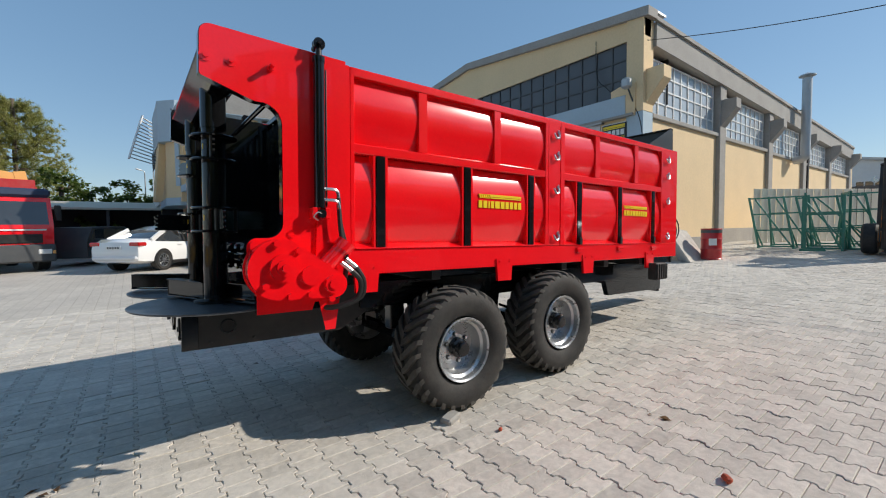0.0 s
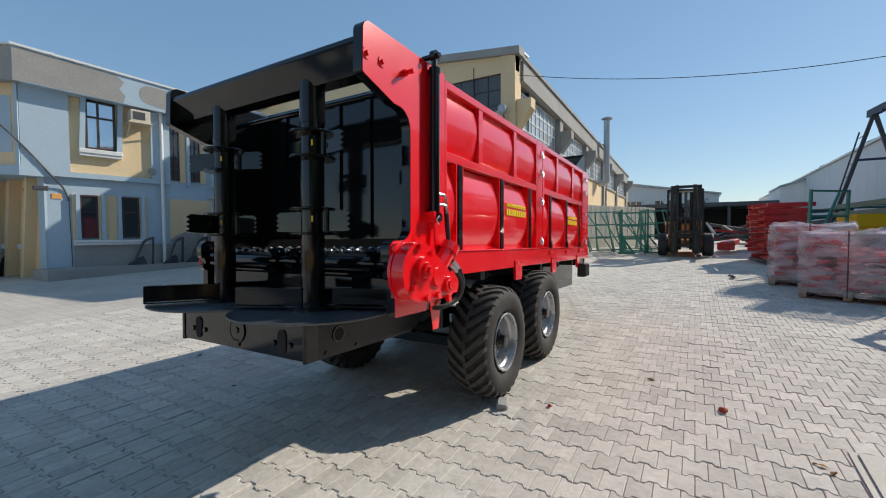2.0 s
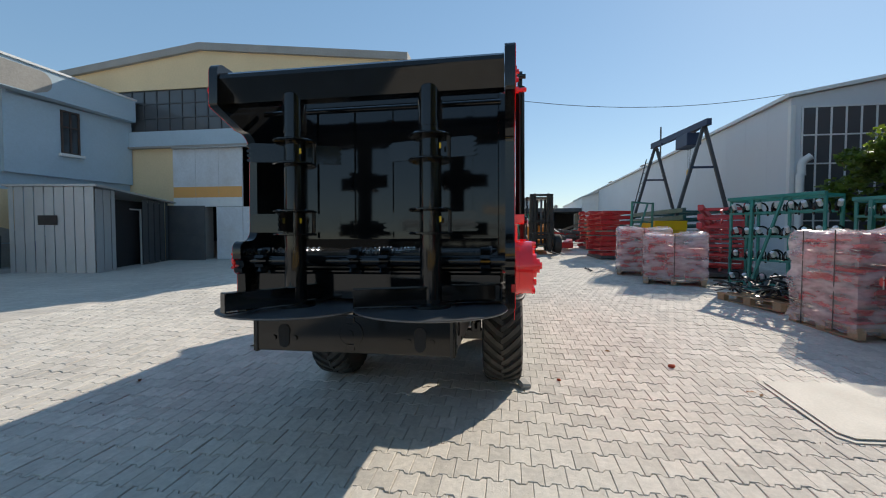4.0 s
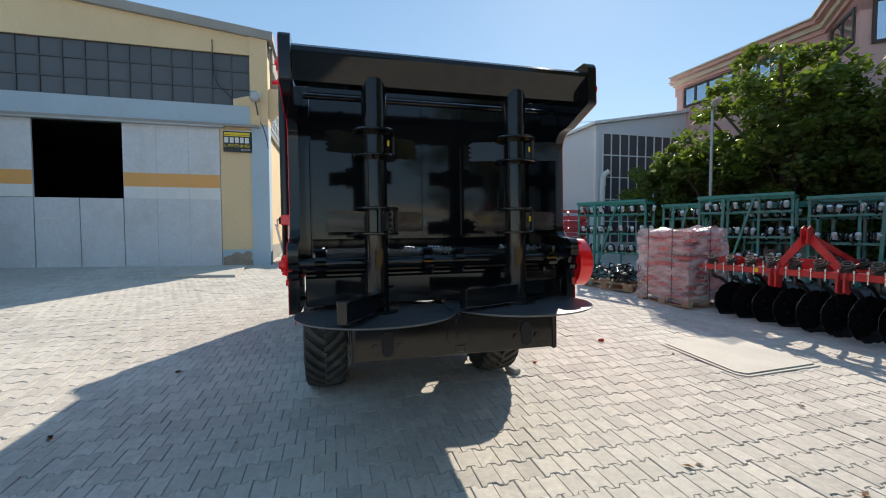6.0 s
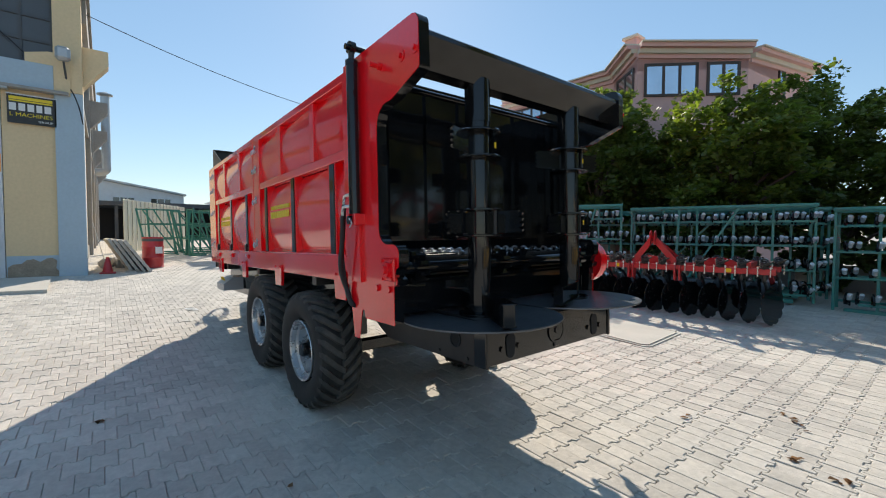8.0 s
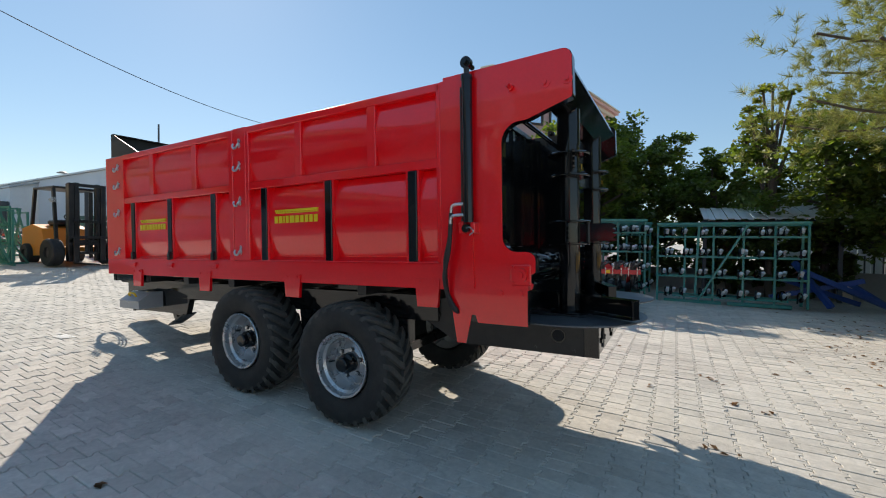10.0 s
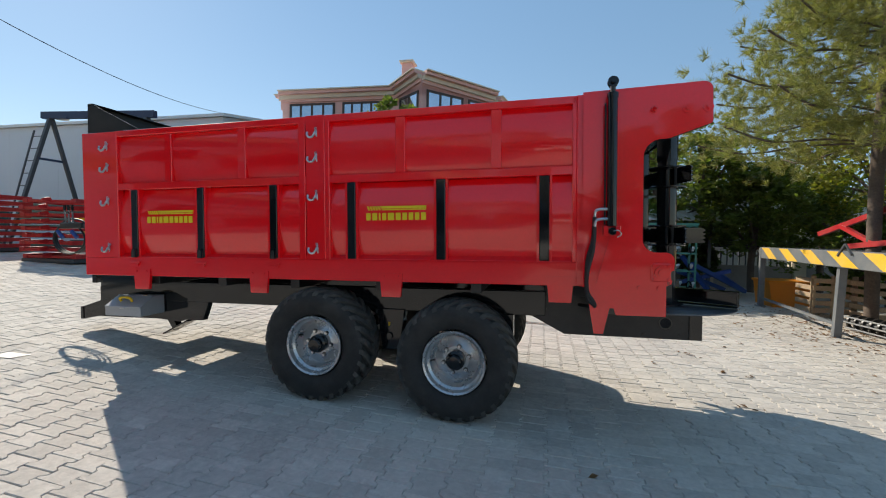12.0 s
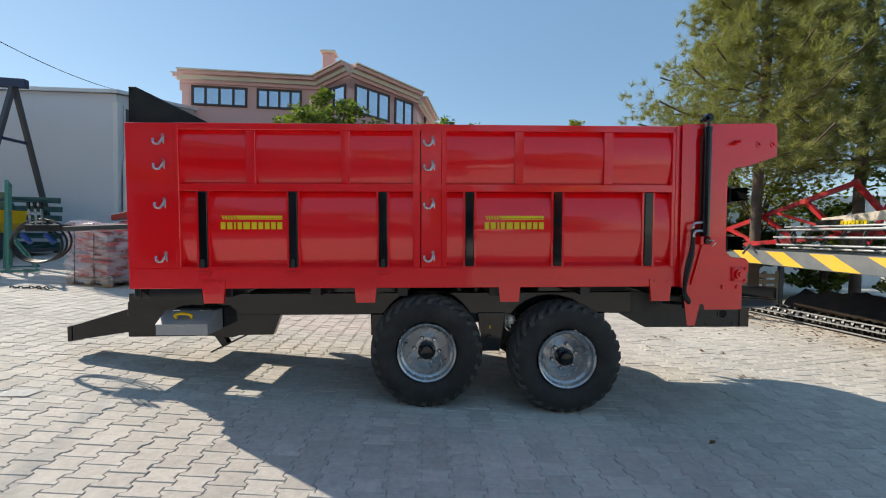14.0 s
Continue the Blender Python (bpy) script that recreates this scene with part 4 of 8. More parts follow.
def build_side(s):
    proud = 0.026  # the rear plates stand proud of the walls
    sp("rear_side_plate", prism(PLATE, y_at(s, proud - 0.004), y_at(s, proud)), RED)
    sp("inner_frame", prism([(x - 0.003, z + 0.001) for x, z in PLATE[:-8]] + [(0.545, 0.9), (0.998, 0.9)], y_at(s, -0.035), y_at(s, proud - 0.0042)), BLACK)
    sp("plate_post", side_box(1.0, 1.1, -0.06, 0.005, 1.085, 2.375, s), RED)
    sp("post_liner", side_box(0.990, 0.999, -0.086, -0.009, 1.10, 2.36, s), BLACK)
    sp("top_rail", side_box(1.098, 5.06, -0.06, 0.006, 2.32, 2.372, s), RED)
    sp("middle_rail", side_box(1.098, 5.06, -0.06, 0.004, 1.845, 1.905, s), RED)
    sill = side_box(1.035, 5.43, -0.06, 0.0, 1.08, 1.243, s)
    sp("sill", sill, RED)
    sp("front_side_panel", side_box(5.06, 5.43, -0.05, 0.001, 1.244, 2.371, s), RED)
    sp("panel_post", side_box(5.025, 5.062, -0.05, 0.008, 1.244, 2.366, s), RED)
    mid = sp("middle_post", side_box(2.985, 3.148, -0.06, 0.0065, 1.244, 2.376, s), RED)
    sp("door_post", side_box(3.155, 3.213, -0.06, 0.008, 1.244, 2.366, s), RED)
    sp("door_post", side_box(2.945, 2.984, -0.06, 0.007, 1.244, 2.366, s), RED)
    sp("panel_post", side_box(1.099, 1.128, -0.05, 0.006, 1.244, 2.366, s), RED)
    sp("lower_sheet", sheet(LOWER, 1.10, 2.98, s), RED)
    sp("lower_sheet", sheet(LOWER, 3.20, 5.06, s), RED)
    sp("upper_sheet", sheet(UPPER, 1.10, 2.98, s), RED)
    sp("upper_sheet", sheet(UPPER, 3.20, 5.06, s), RED)
    sp("inner_wall", side_box(0.985, 5.40, -0.092, -0.087, 1.15, 2.365, s, 0), BLACK)
    for x0, x1 in ((1.13, 2.944), (3.214, 5.024)):  # the sloping lip under the lower sheets
        a, b = y_at(s, -0.075), y_at(s, -0.004)
        sp("lip", prism([(a, 1.292), (a, 1.244), (b, 1.244), (b, 1.252)], x0, x1, "x"), RED)
        sp("lip", side_box(x0, x1, -0.004, 0.010, 1.243, 1.251, s, 0.002), RED)
    for x in RIBS:
        sp("rib", side_box(x - 0.037, x + 0.037, -0.07, 0.002, 1.905, 2.32, s), RED)
    for i, x in enumerate(STRAPS):
        st = sp("rubber_strap", side_box(x - 0.033, x + 0.033, -0.07, 0.008, 1.253, 1.842, s), BLACK, label="black painted vertical stiffener")
        for e in (-1, 1):
            sp("side_rib", side_box(x + e * 0.044 - 0.008, x + e * 0.044 + 0.008, -0.07, 0.001, 1.25, 1.845, s, 0), RED, st)
        if i < 3:
            sp("stop", prism(arc(x, 1.30, 0.026, 0, 180, 6) + [(x - 0.026, 1.246), (x + 0.026, 1.246)], *sorted((y_at(s, 0.008), y_at(s, 0.022)))), BLACK, st)
            sp("stop", prism(arc(x, 1.30, 0.015, 0, 180, 6) + [(x - 0.015, 1.246), (x + 0.015, 1.246)], *sorted((y_at(s, 0.022), y_at(s, 0.027)))), BLACK_SATIN, st)
            sp("hinge_lug", side_box(x - 0.055, x + 0.055, 0.0, 0.022, 1.195, 1.213, s, 0.003), RED)
            sp("hinge_lug", side_box(x - 0.04, x + 0.04, 0.0, 0.018, 1.17, 1.194, s, 0.003), RED)
    for x in (4.777, 3.59, 2.44, 1.205):
        g = sp("bracket", prism([(x - 0.092, 1.145), (x + 0.092, 1.145), (x + 0.075, 0.965), (x - 0.075, 0.965)], *sorted((y_at(s, -0.012), y_at(s, 0.012)))), RED)
        for e in (-1, 1):
            bolt_head(x + e * 0.055, 1.125, s, 0.009, 0.012, 0.008, parent=g)
    for z in (2.232, 2.041, 1.742, 1.325):
        hook(5.165, z, s)
        hook(3.085, z, s)
    # raised bosses on the rear plate
    for x, z in ((0.313, 2.233), (0.431, 2.233)):
        b = sp("boss", rod((x, y_at(s, proud), z), (x, y_at(s, proud + 0.005), z), 0.03, seg=24), RED)
        bolt_head(x, z, s, 0.014, proud + 0.005, 0.012, parent=b)
    pin = sp("hitch_pin", rod((0.625, y_at(s, proud), 2.243), (0.625, y_at(s, 0.05), 2.243), 0.02, seg=20), RED)
    sp("pin_end", rod((0.625, y_at(s, 0.05), 2.243), (0.625, y_at(s, 0.095), 2.243), 0.013, seg=16), RED, pin)
    # lifting ram
    ry = y_at(s, 0.062)
    ram = sp("lifting_ram", rod((0.882, ry, 1.49), (0.882, ry, 2.335), 0.031, seg=24), BLACK, label="black hydraulic ram")
    sp("gland", rod((0.882, ry, 2.325), (0.882, ry, 2.352), 0.035, seg=24), BLACK, ram)
    sp("piston_rod", rod((0.882, ry, 2.34), (0.882, ry, 2.40), 0.017, seg=16), BLACK_SATIN, ram)
    sp("rod_eye", lathe([(0.014, -0.016), (0.034, -0.016), (0.034, 0.016), (0.014, 0.016)], None, 20, Matrix.Translation((0.882, ry, 2.425)) @ pose(0, 0, 0, 90), True), BLACK, ram)
    sp("eye_pin", rod((0.882, y_at(s, -0.02), 2.425), (0.882, y_at(s, 0.10), 2.425), 0.016, seg=12), BLACK, ram)
    sp("ram_feed", rod((0.925, y_at(s, 0.055), 1.50), (0.925, y_at(s, 0.055), 2.29), 0.006, seg=8), BLACK_SATIN, ram)
    sp("ram_foot", rod((0.882, y_at(s, 0.0), 1.455), (0.882, y_at(s, 0.105), 1.455), 0.024, seg=16), BLACK, ram)
    sp("foot_lug", side_box(0.83, 0.86, 0.0, 0.09, 1.425, 1.49, s), RED)
    sp("foot_lug", side_box(0.905, 0.935, 0.0, 0.09, 1.425, 1.49, s), RED)
    sp("split_pin", pipe([(0.882, y_at(s, 0.10), 1.455), (0.85, y_at(s, 0.112), 1.46), (0.83, y_at(s, 0.11), 1.435), (0.855, y_at(s, 0.11), 1.415)], 0.004, seg=6), STEEL, ram)
    sp("stiffener", prism([(0.87, 1.42), (0.89, 1.42), (0.975, 1.10), (0.86, 1.10)], *sorted((y_at(s, proud), y_at(s, proud + 0.018)))), RED)
    for k, (z0, off) in enumerate(((1.60, 0.075), (1.535, 0.085))):
        e = sp("hose_elbow", pipe([(0.885, y_at(s, 0.06), z0), (0.955, y_at(s, off), z0), (0.985, y_at(s, off), z0 - 0.015), (0.99, y_at(s, off), z0 - 0.06)], 0.010, seg=8, smooth=4), STEEL)
        end = [(0.99, y_at(s, off), z0 - 0.05), (1.0, y_at(s, off + 0.004), z0 - 0.20), (1.035, y_at(s, off), z0 - 0.36), (1.03, y_at(s, off * 0.6), 1.02 + 0.03 * k), (0.98, y_at(s, 0.02), 0.95), (1.06, y_at(s, -0.2), 0.92)]
        sp("hydraulic_hose", pipe(end, 0.0135, seg=10), HOSE)
    # writing
    for x0 in (2.63, 4.705):
        y = y_at(s, -0.001)
        if s > 0:
            m = Matrix.Translation((x0 + 0.01, y, 1.548)) @ pose(0, 0, 0, 90, 0, 180)
        else:
            m = Matrix.Translation((x0 - 0.465, y, 1.548)) @ pose(0, 0, 0, 90, 0, 0)
        m = Matrix.Translation((-SPX, -SPY, -SPZ)) @ m
        bar_mark("sticker_mark", (0.9, 1, 0.35, 0.8, 1.25, 1, 0.9, 0.9, 0.85, 0.95), 0.475, 0.056, LETTER_YELLOW, spreader, m, "yellow sticker mark")
        lx = (lambda d: x0 + 0.01 - d) if s > 0 else (lambda d: x0 - 0.465 + d)
        ya, yb = sorted((y_at(s, -0.012), y_at(s, 0.0)))
        sp("sticker_bar", prism([(lx(0.13), 1.624), (lx(0.475), 1.624), (lx(0.475), 1.633), (lx(0.125), 1.633)], ya, yb), LETTER_YELLOW)
        sp("sticker_bar", prism([(lx(0.125), 1.637), (lx(0.475), 1.637), (lx(0.475), 1.655), (lx(0.112), 1.655)], ya, yb), LETTER_YELLOW)
        for k in range(5):
            a = 0.005 + 0.022 * k
            sp("sticker_bar", prism([(lx(a + 0.012), 1.624), (lx(a + 0.024), 1.624), (lx(a + 0.012), 1.655), (lx(a), 1.655)], ya, yb), LETTER_YELLOW)


build_side(1)
build_side(-1)

# drive gearbox, on the -y side
gy0, gy1 = y_at(-1, 0.047), y_at(-1, 0.125)


def egg(r0, r1, x0, z0, x1, z1):
    a = math.degrees(math.atan2(z1 - z0, x1 - x0))
    d = math.hypot(x1 - x0, z1 - z0)
    k = math.degrees(math.acos((r0 - r1) / d))
    return arc(x0, z0, r0, a + k, a + 360 - k, 20) + arc(x1, z1, r1, a - k, a + k, 10)


gear = sp("gearbox", prism(egg(0.165, 0.075, 0.64, 1.145, 0.945, 1.045), gy1, gy0), RED, label="red chain-drive gearbox with round covers")
sp("flange", prism(egg(0.172, 0.083, 0.64, 1.145, 0.945, 1.045), gy0 + 0.001, gy0 + 0.02), RED, gear)
for gx, gz, r, h in ((0.655, 1.155, 0.075, 0.03), (0.655, 1.155, 0.045, 0.05), (0.655, 1.155, 0.022, 0.065), (0.805, 1.105, 0.055, 0.018), (0.935, 1.05, 0.052, 0.022), (0.935, 1.05, 0.03, 0.03)):
    sp("cover", rod((gx, gy1, gz), (gx, gy1 - h, gz), r, seg=28), RED, gear)
for gx, gz in ((0.56, 1.06), (0.735, 1.245), (0.62, 1.285), (0.80, 1.0), (0.92, 0.965), (0.69, 0.995)):
    sp("bolt", rod((gx, gy1, gz), (gx, gy1 - 0.025, gz), 0.02, seg=6), RED, gear)
motor = sp("hydraulic_motor", rod((0.90, y_at(-1, 0.07), 1.14), (1.02, y_at(-1, 0.085), 1.27), 0.05, seg=24), RED)
sp("motor_cap", rod((1.0, y_at(-1, 0.083), 1.245), (1.035, y_at(-1, 0.088), 1.287), 0.06, seg=24), RED, motor)
for k in range(2):
    sp("fitting", rod((0.99 + 0.03 * k, y_at(-1, 0.11), 1.17 + 0.02 * k), (1.05 + 0.03 * k, y_at(-1, 0.12), 1.12 + 0.02 * k), 0.014, seg=10), STEEL, motor)
    sp("hydraulic_hose", pipe([(1.05 + 0.03 * k, y_at(-1, 0.12), 1.12 + 0.02 * k), (1.11 + 0.02 * k, y_at(-1, 0.12), 1.05), (1.09 + 0.02 * k, y_at(-1, 0.10), 0.95), (0.95, y_at(-1, 0.05), 0.90), (0.88, y_at(-1, -0.1), 0.92)], 0.016), HOSE)
sp("boss", rod((0.535, y_at(-1, 0.0), 1.27), (0.535, y_at(-1, 0.05), 1.27), 0.032, seg=16), RED)

# shaft bearing, on the +y side
bear = sp("bearing_housing", box(0.515, 0.635, y_at(1, 0.026), y_at(1, 0.042), 1.125, 1.245, 0.012), RED)
sp("bearing_cap", rod((0.575, y_at(1, 0.042), 1.185), (0.575, y_at(1, 0.062), 1.185), 0.042, seg=20), RED, bear)
sp("shaft_end", rod((0.575, y_at(1, 0.062), 1.185), (0.575, y_at(1, 0.075), 1.185), 0.024, seg=16), RED, bear)
for ex, ez in ((0.53, 1.14), (0.62, 1.14), (0.53, 1.23), (0.62, 1.23)):
    bolt_head(ex, ez, 1, 0.011, 0.042, 0.012, parent=bear)
for ex in (0.58, 0.70):
    sp("boss", rod((ex, y_at(1, 0.026), 1.08), (ex, y_at(1, 0.040), 1.08), 0.018, seg=16), RED)

# rear beam, gate and inside
sp("rear_beam", prism([(0.375, 2.175), (0.300, 2.292), (0.292, 2.300), (0.297, 2.325), (0.325, 2.346), (0.60, 2.356), (0.60, 2.344), (0.345, 2.326), (0.332, 2.295), (0.388, 2.175)], SPY - 0.858, SPY + 0.858), BLACK)
sp("beam_box", box(0.392, 0.50, SPY - 0.858, SPY + 0.858, 2.185, 2.290, 0.006), BLACK)
gate = sp("slurry_gate", box(1.055, 1.075, SPY - 0.81, SPY + 0.81, 1.33, 2.352, 0.003), BLACK, label="glossy black sliding rear gate")
for yy in (-0.62, -0.32, -0.02, 0.28, 0.58):
    sp("gate_rib", prism([(SPY + yy, 1.34), (SPY + yy + 0.045, 1.34), (SPY + yy + 0.045, 2.33), (SPY + yy, 2.33)], 1.036, 1.056, "x"), BLACK, gate)
sp("gate_top_bar", box(1.03, 1.10, SPY - 0.82, SPY + 0.82, 2.335, 2.385, 0.006), BLACK, gate)
sp("gate_shaft", rod((0.74, SPY - 0.83, 2.215), (0.74, SPY + 0.83, 2.215), 0.018, seg=12), BLACK)
sp("floor", box(0.66, 5.40, SPY - 0.84, SPY + 0.84, 1.13, 1.165, 0.003), BLACK_SATIN)
sp("front_wall", box(5.375, 5.425, SPY - 0.849, SPY + 0.849, 1.0, 2.37, 0.004), BLACK)
sp("front_underside", prism([(5.43, 1.08), (5.25, 0.985), (4.9, 0.985), (4.9, 1.08)], SPY - 0.84, SPY + 0.84), BLACK)
shaft = sp("drive_shaft", rod((0.59, SPY - 0.86, 1.185), (0.59, SPY + 0.86, 1.185), 0.036, seg=20), BLACK)
sp("drive_shaft", rod((0.70, SPY - 0.83, 1.11), (0.70, SPY + 0.83, 1.11), 0.028, seg=16), BLACK)
for yy in (-0.74, -0.10, 0.10, 0.74):
    teeth = []
    for k in range(9):
        q = 2 * math.pi * k / 9
        teeth += [(0.59 + r * math.cos(q + w), 1.185 + r * math.sin(q + w)) for r, w in ((0.052, -0.24), (0.088, -0.12), (0.088, 0.12), (0.052, 0.24))]
    spr = prism(teeth, SPY + yy - 0.03, SPY + yy + 0.03)
    sp("sprocket", spr, BLACK, shaft)
    ch = bmesh.new()
    for k in range(16):
        lathe([(0.021 + 0.007 * math.cos(a * math.pi / 3), 0.007 * math.sin(a * math.pi / 3)) for a in range(6)], ch, 8,
              Matrix.Translation((0.62 + 0.052 * k, SPY + yy, 1.245)) @ pose(0, 0, 0, 90 * (k % 2), 0, 0) @ Matrix.Diagonal((1.45, 1, 1, 1)), closed=True)
    sp("conveyor_chain", ch, STEEL, label="bright steel floor chain")
for k in range(9):
    for h in (-1, 1):
        sp("conveyor_slat", box(0.70 + 0.28 * k, 0.74 + 0.28 * k, SPY + (-0.74 if h < 0 else 0.10), SPY + (-0.10 if h < 0 else 0.74), 1.20, 1.235, 0.003), BLACK_SATIN)
sp("rear_guard", box(0.62, 0.65, SPY - 0.83, SPY + 0.83, 0.93, 1.12, 0.004), BLACK)
sp("rear_guard", prism([(0.60, 1.12), (0.68, 1.06), (0.68, 1.05), (0.60, 1.11)], SPY - 0.83, SPY + 0.83), BLACK)


def saw(length, w, bites=4):
    """A beater blade with a saw-toothed end, in x (outwards) and z."""
    pts = [(0.05, -w / 2), (length, -w / 2)]
    for i in range(bites):
        z = -w / 2 + w * i / bites
        pts += [(length + 0.018, z + w / bites * 0.15), (length + 0.022, z + w / bites * 0.5), (length - 0.002, z + w / bites * 0.8)]
    return pts + [(length, w / 2), (0.05, w / 2)]


def rotor(x, y, zd, turns, paddle_turn):
    hub = sp("beater", rod((x, y, zd + 0.02), (x, y, 2.22), 0.066, seg=28), BLACK, label="glossy black vertical beater drum")
    sp("drum_sleeve", rod((x, y, 1.98), (x, y, 2.21), 0.071, seg=28), BLACK, hub)
    for z in (1.925, 1.785, 1.495, 1.355):
        sp("collar", lathe([(0.06, -0.007), (0.125, -0.007), (0.13, -0.003), (0.13, 0.003), (0.125, 0.007), (0.06, 0.007)], None, 28, Matrix.Translation((x, y, z)), True), BLACK, hub)
    for k, (z, a) in enumerate(turns):
        bm = prism(saw(0.26, 0.115), -0.006, 0.006)
        bmesh.ops.transform(bm, matrix=Matrix.Translation((x, y, z)) @ pose(0, 0, 0, 0, 0, a), verts=bm.verts)
        bl = sp("blade", bm, BLACK, hub)
        bm = rod((0.115, -0.01, -0.07), (0.115, -0.01, 0.07), 0.011, seg=8)
        bmesh.ops.transform(bm, matrix=Matrix.Translation((x, y, z)) @ pose(0, 0, 0, 0, 0, a), verts=bm.verts)
        sp("blade_bolt", bm, BLACK_SATIN, bl)
    for z in (1.44, 1.86):
        sp("warning_sticker", box(x - 0.069, x - 0.064, y - 0.075 if y < SPY else y - 0.075, y - 0.064, z - 0.02, z + 0.012, 0.001), YELLOW, hub)
    disc = sp("spinner_disc", lathe([(0.05, -0.006), (0.445, -0.006), (0.45, -0.002), (0.45, 0.004), (0.05, 0.006)], None, 56, Matrix.Translation((x, y, zd)), True), DISC_STEEL, label="dark steel spinner disc")
    for a in (paddle_turn, paddle_turn + 180):
        m = Matrix.Translation((x, y, zd)) @ pose(0, 0, 0, 0, 0, a)
        bm = box(0.04, 0.45, 0.05, 0.058, 0.03, 0.125, 0.002, None, m)
        v = sp("vane", bm, BLACK, hub)
        sp("vane_lip", box(0.04, 0.45, 0.0, 0.07, 0.122, 0.130, 0.002, None, m), BLACK, v)
        sp("vane_lip", box(0.04, 0.45, 0.0, 0.07, 0.018, 0.026, 0.002, None, m), BLACK, v)
        sp("vane_end", box(0.445, 0.453, 0.005, 0.06, 0.02, 0.128, 0.002, None, m), BLACK, v)
    sp("drum_foot", lathe([(0.0, 0.006), (0.12, 0.006), (0.12, 0.022), (0.075, 0.03), (0.0, 0.03)], None, 24, Matrix.Translation((x, y, zd))), BLACK, hub)


rotor(0.415, 3.80, 0.905, ((1.855, 108), (1.855, 292), (1.425, 100), (1.425, 280), (1.425, 190)), 149)
rotor(0.415, 2.945, 0.915, ((1.855, 75), (1.855, 262), (1.425, 95), (1.425, 272), (1.425, 350)), 112)

# chassis
rear = sp("chassis_rear", box(0.222, 0.239, SPY - 0.57, SPY + 0.57, 0.68, 0.895, 0.003), BLACK)
for s in (-1, 1):
    yy = SPY + s * 0.575
    sp("chassis_plate", prism([(0.216, 0.905), (1.42, 0.995), (1.42, 0.815), (1.16, 0.675), (0.216, 0.672)], yy - 0.008, yy + 0.008), BLACK_SATIN)
    # near-black disc paints the hole's shade; the plate is not pierced
    sp("plate_hole", rod((0.455, yy - s * 0.0, 0.79), (0.455, yy + s * 0.0105, 0.79), 0.04, seg=24), DARK)
    sp("plate_ring", lathe([(0.037, 0), (0.045, 0), (0.045, 0.006), (0.037, 0.006)], None, 24, Matrix.Translation((0.455, yy + s * 0.008, 0.79)) @ pose(0, 0, 0, -90 * s), True), BLACK)
    for bx, bz in ((0.36, 0.70), (0.60, 0.70), (0.36, 0.86), (1.05, 0.9), (1.3, 0.86), (1.3, 0.95)):
        sp("bolt", rod((bx, yy + s * 0.008, bz), (bx, yy + s * 0.016, bz), 0.011, seg=6), BLACK_SATIN)
    sp("chassis_rail", box(1.30, 5.64, yy - 0.035, yy + 0.035, 0.81, 1.0, 0.006), BLACK)
    sp("front_rail", prism([(5.64, 0.92), (4.36, 0.82), (4.43, 0.64), (5.645, 0.63)], yy - 0.03, yy + 0.03), BLACK)
    # oval slots and bolts in the rear plate; near-black ovals paint the slots' shade
    cy = SPY + s * 0.40
    sp("slot_plate", prism(arc(cy, 0.80, 0.035, 0, 180, 6) + arc(cy, 0.73, 0.03, 180, 360, 6), 0.216, 0.2215, "x"), DARK)
    for bx in (-0.065, 0.065):
        sp("bolt", rod((0.222, cy + bx, 0.755), (0.212, cy + bx, 0.755), 0.016, seg=6), BLACK)
sp("tow_ring", lathe([(0.062, 0.0), (0.075, 0.0), (0.075, 0.008), (0.062, 0.008)], None, 32, Matrix.Translation((0.222, SPY, 0.79)) @ pose(0, 0, 0, 0, -90), True), BLACK)
sp("tow_plate", rod((0.222, SPY, 0.79), (0.2165, SPY, 0.79), 0.062, seg=32), BLACK)
for e in (-1, 1):
    sp("tow_lug", box(0.212, 0.222, SPY - 0.025, SPY + 0.025, 0.79 + e * 0.075 - 0.02, 0.79 + e * 0.075 + 0.02, 0.004), BLACK)
    sp("end_flange", box(0.216, 0.30, SPY + e * 0.583, SPY + e * 0.592, 0.675, 0.90, 0.002), BLACK)
sp("tow_boss", rod((0.222, SPY, 0.79), (0.210, SPY, 0.79), 0.02, seg=6), BLACK)
for x in (1.2, 1.8, 2.55, 3.3, 4.0, 4.7, 5.35):
    sp("cross_member", box(x - 0.04, x + 0.04, SPY - 0.84, SPY + 0.84, 1.005, 1.08, 0.004), BLACK_SATIN)
sp("floor_underside", box(1.12, 5.36, SPY - 0.86, SPY + 0.86, 1.082, 1.128, 0.003), BLACK_SATIN)

# drawbar
for s in (-1, 1):
    sp("drawbar", prism([(5.60, 0.90), (6.53, 0.617), (6.535, 0.48), (5.60, 0.62)], SPY + s * 0.12 - 0.03, SPY + s * 0.12 + 0.03), BLACK)
sp("drawbar_web", prism([(5.60, 0.88), (6.50, 0.61), (6.50, 0.49), (5.60, 0.63)], SPY - 0.1, SPY + 0.1), BLACK)
sp("drawbar_plate", box(5.58, 5.66, SPY - 0.60, SPY + 0.60, 0.63, 0.93, 0.006), BLACK)
sp("drawbar_plate", box(6.50, 6.54, SPY - 0.16, SPY + 0.16, 0.478, 0.62, 0.004), BLACK)
sp("tow_eye", lathe([(0.03 + 0.014 * math.cos(a * math.pi / 4), 0.014 * math.sin(a * math.pi / 4)) for a in range(8)], None, 24, Matrix.Translation((6.60, SPY, 0.555)), True), STEEL)
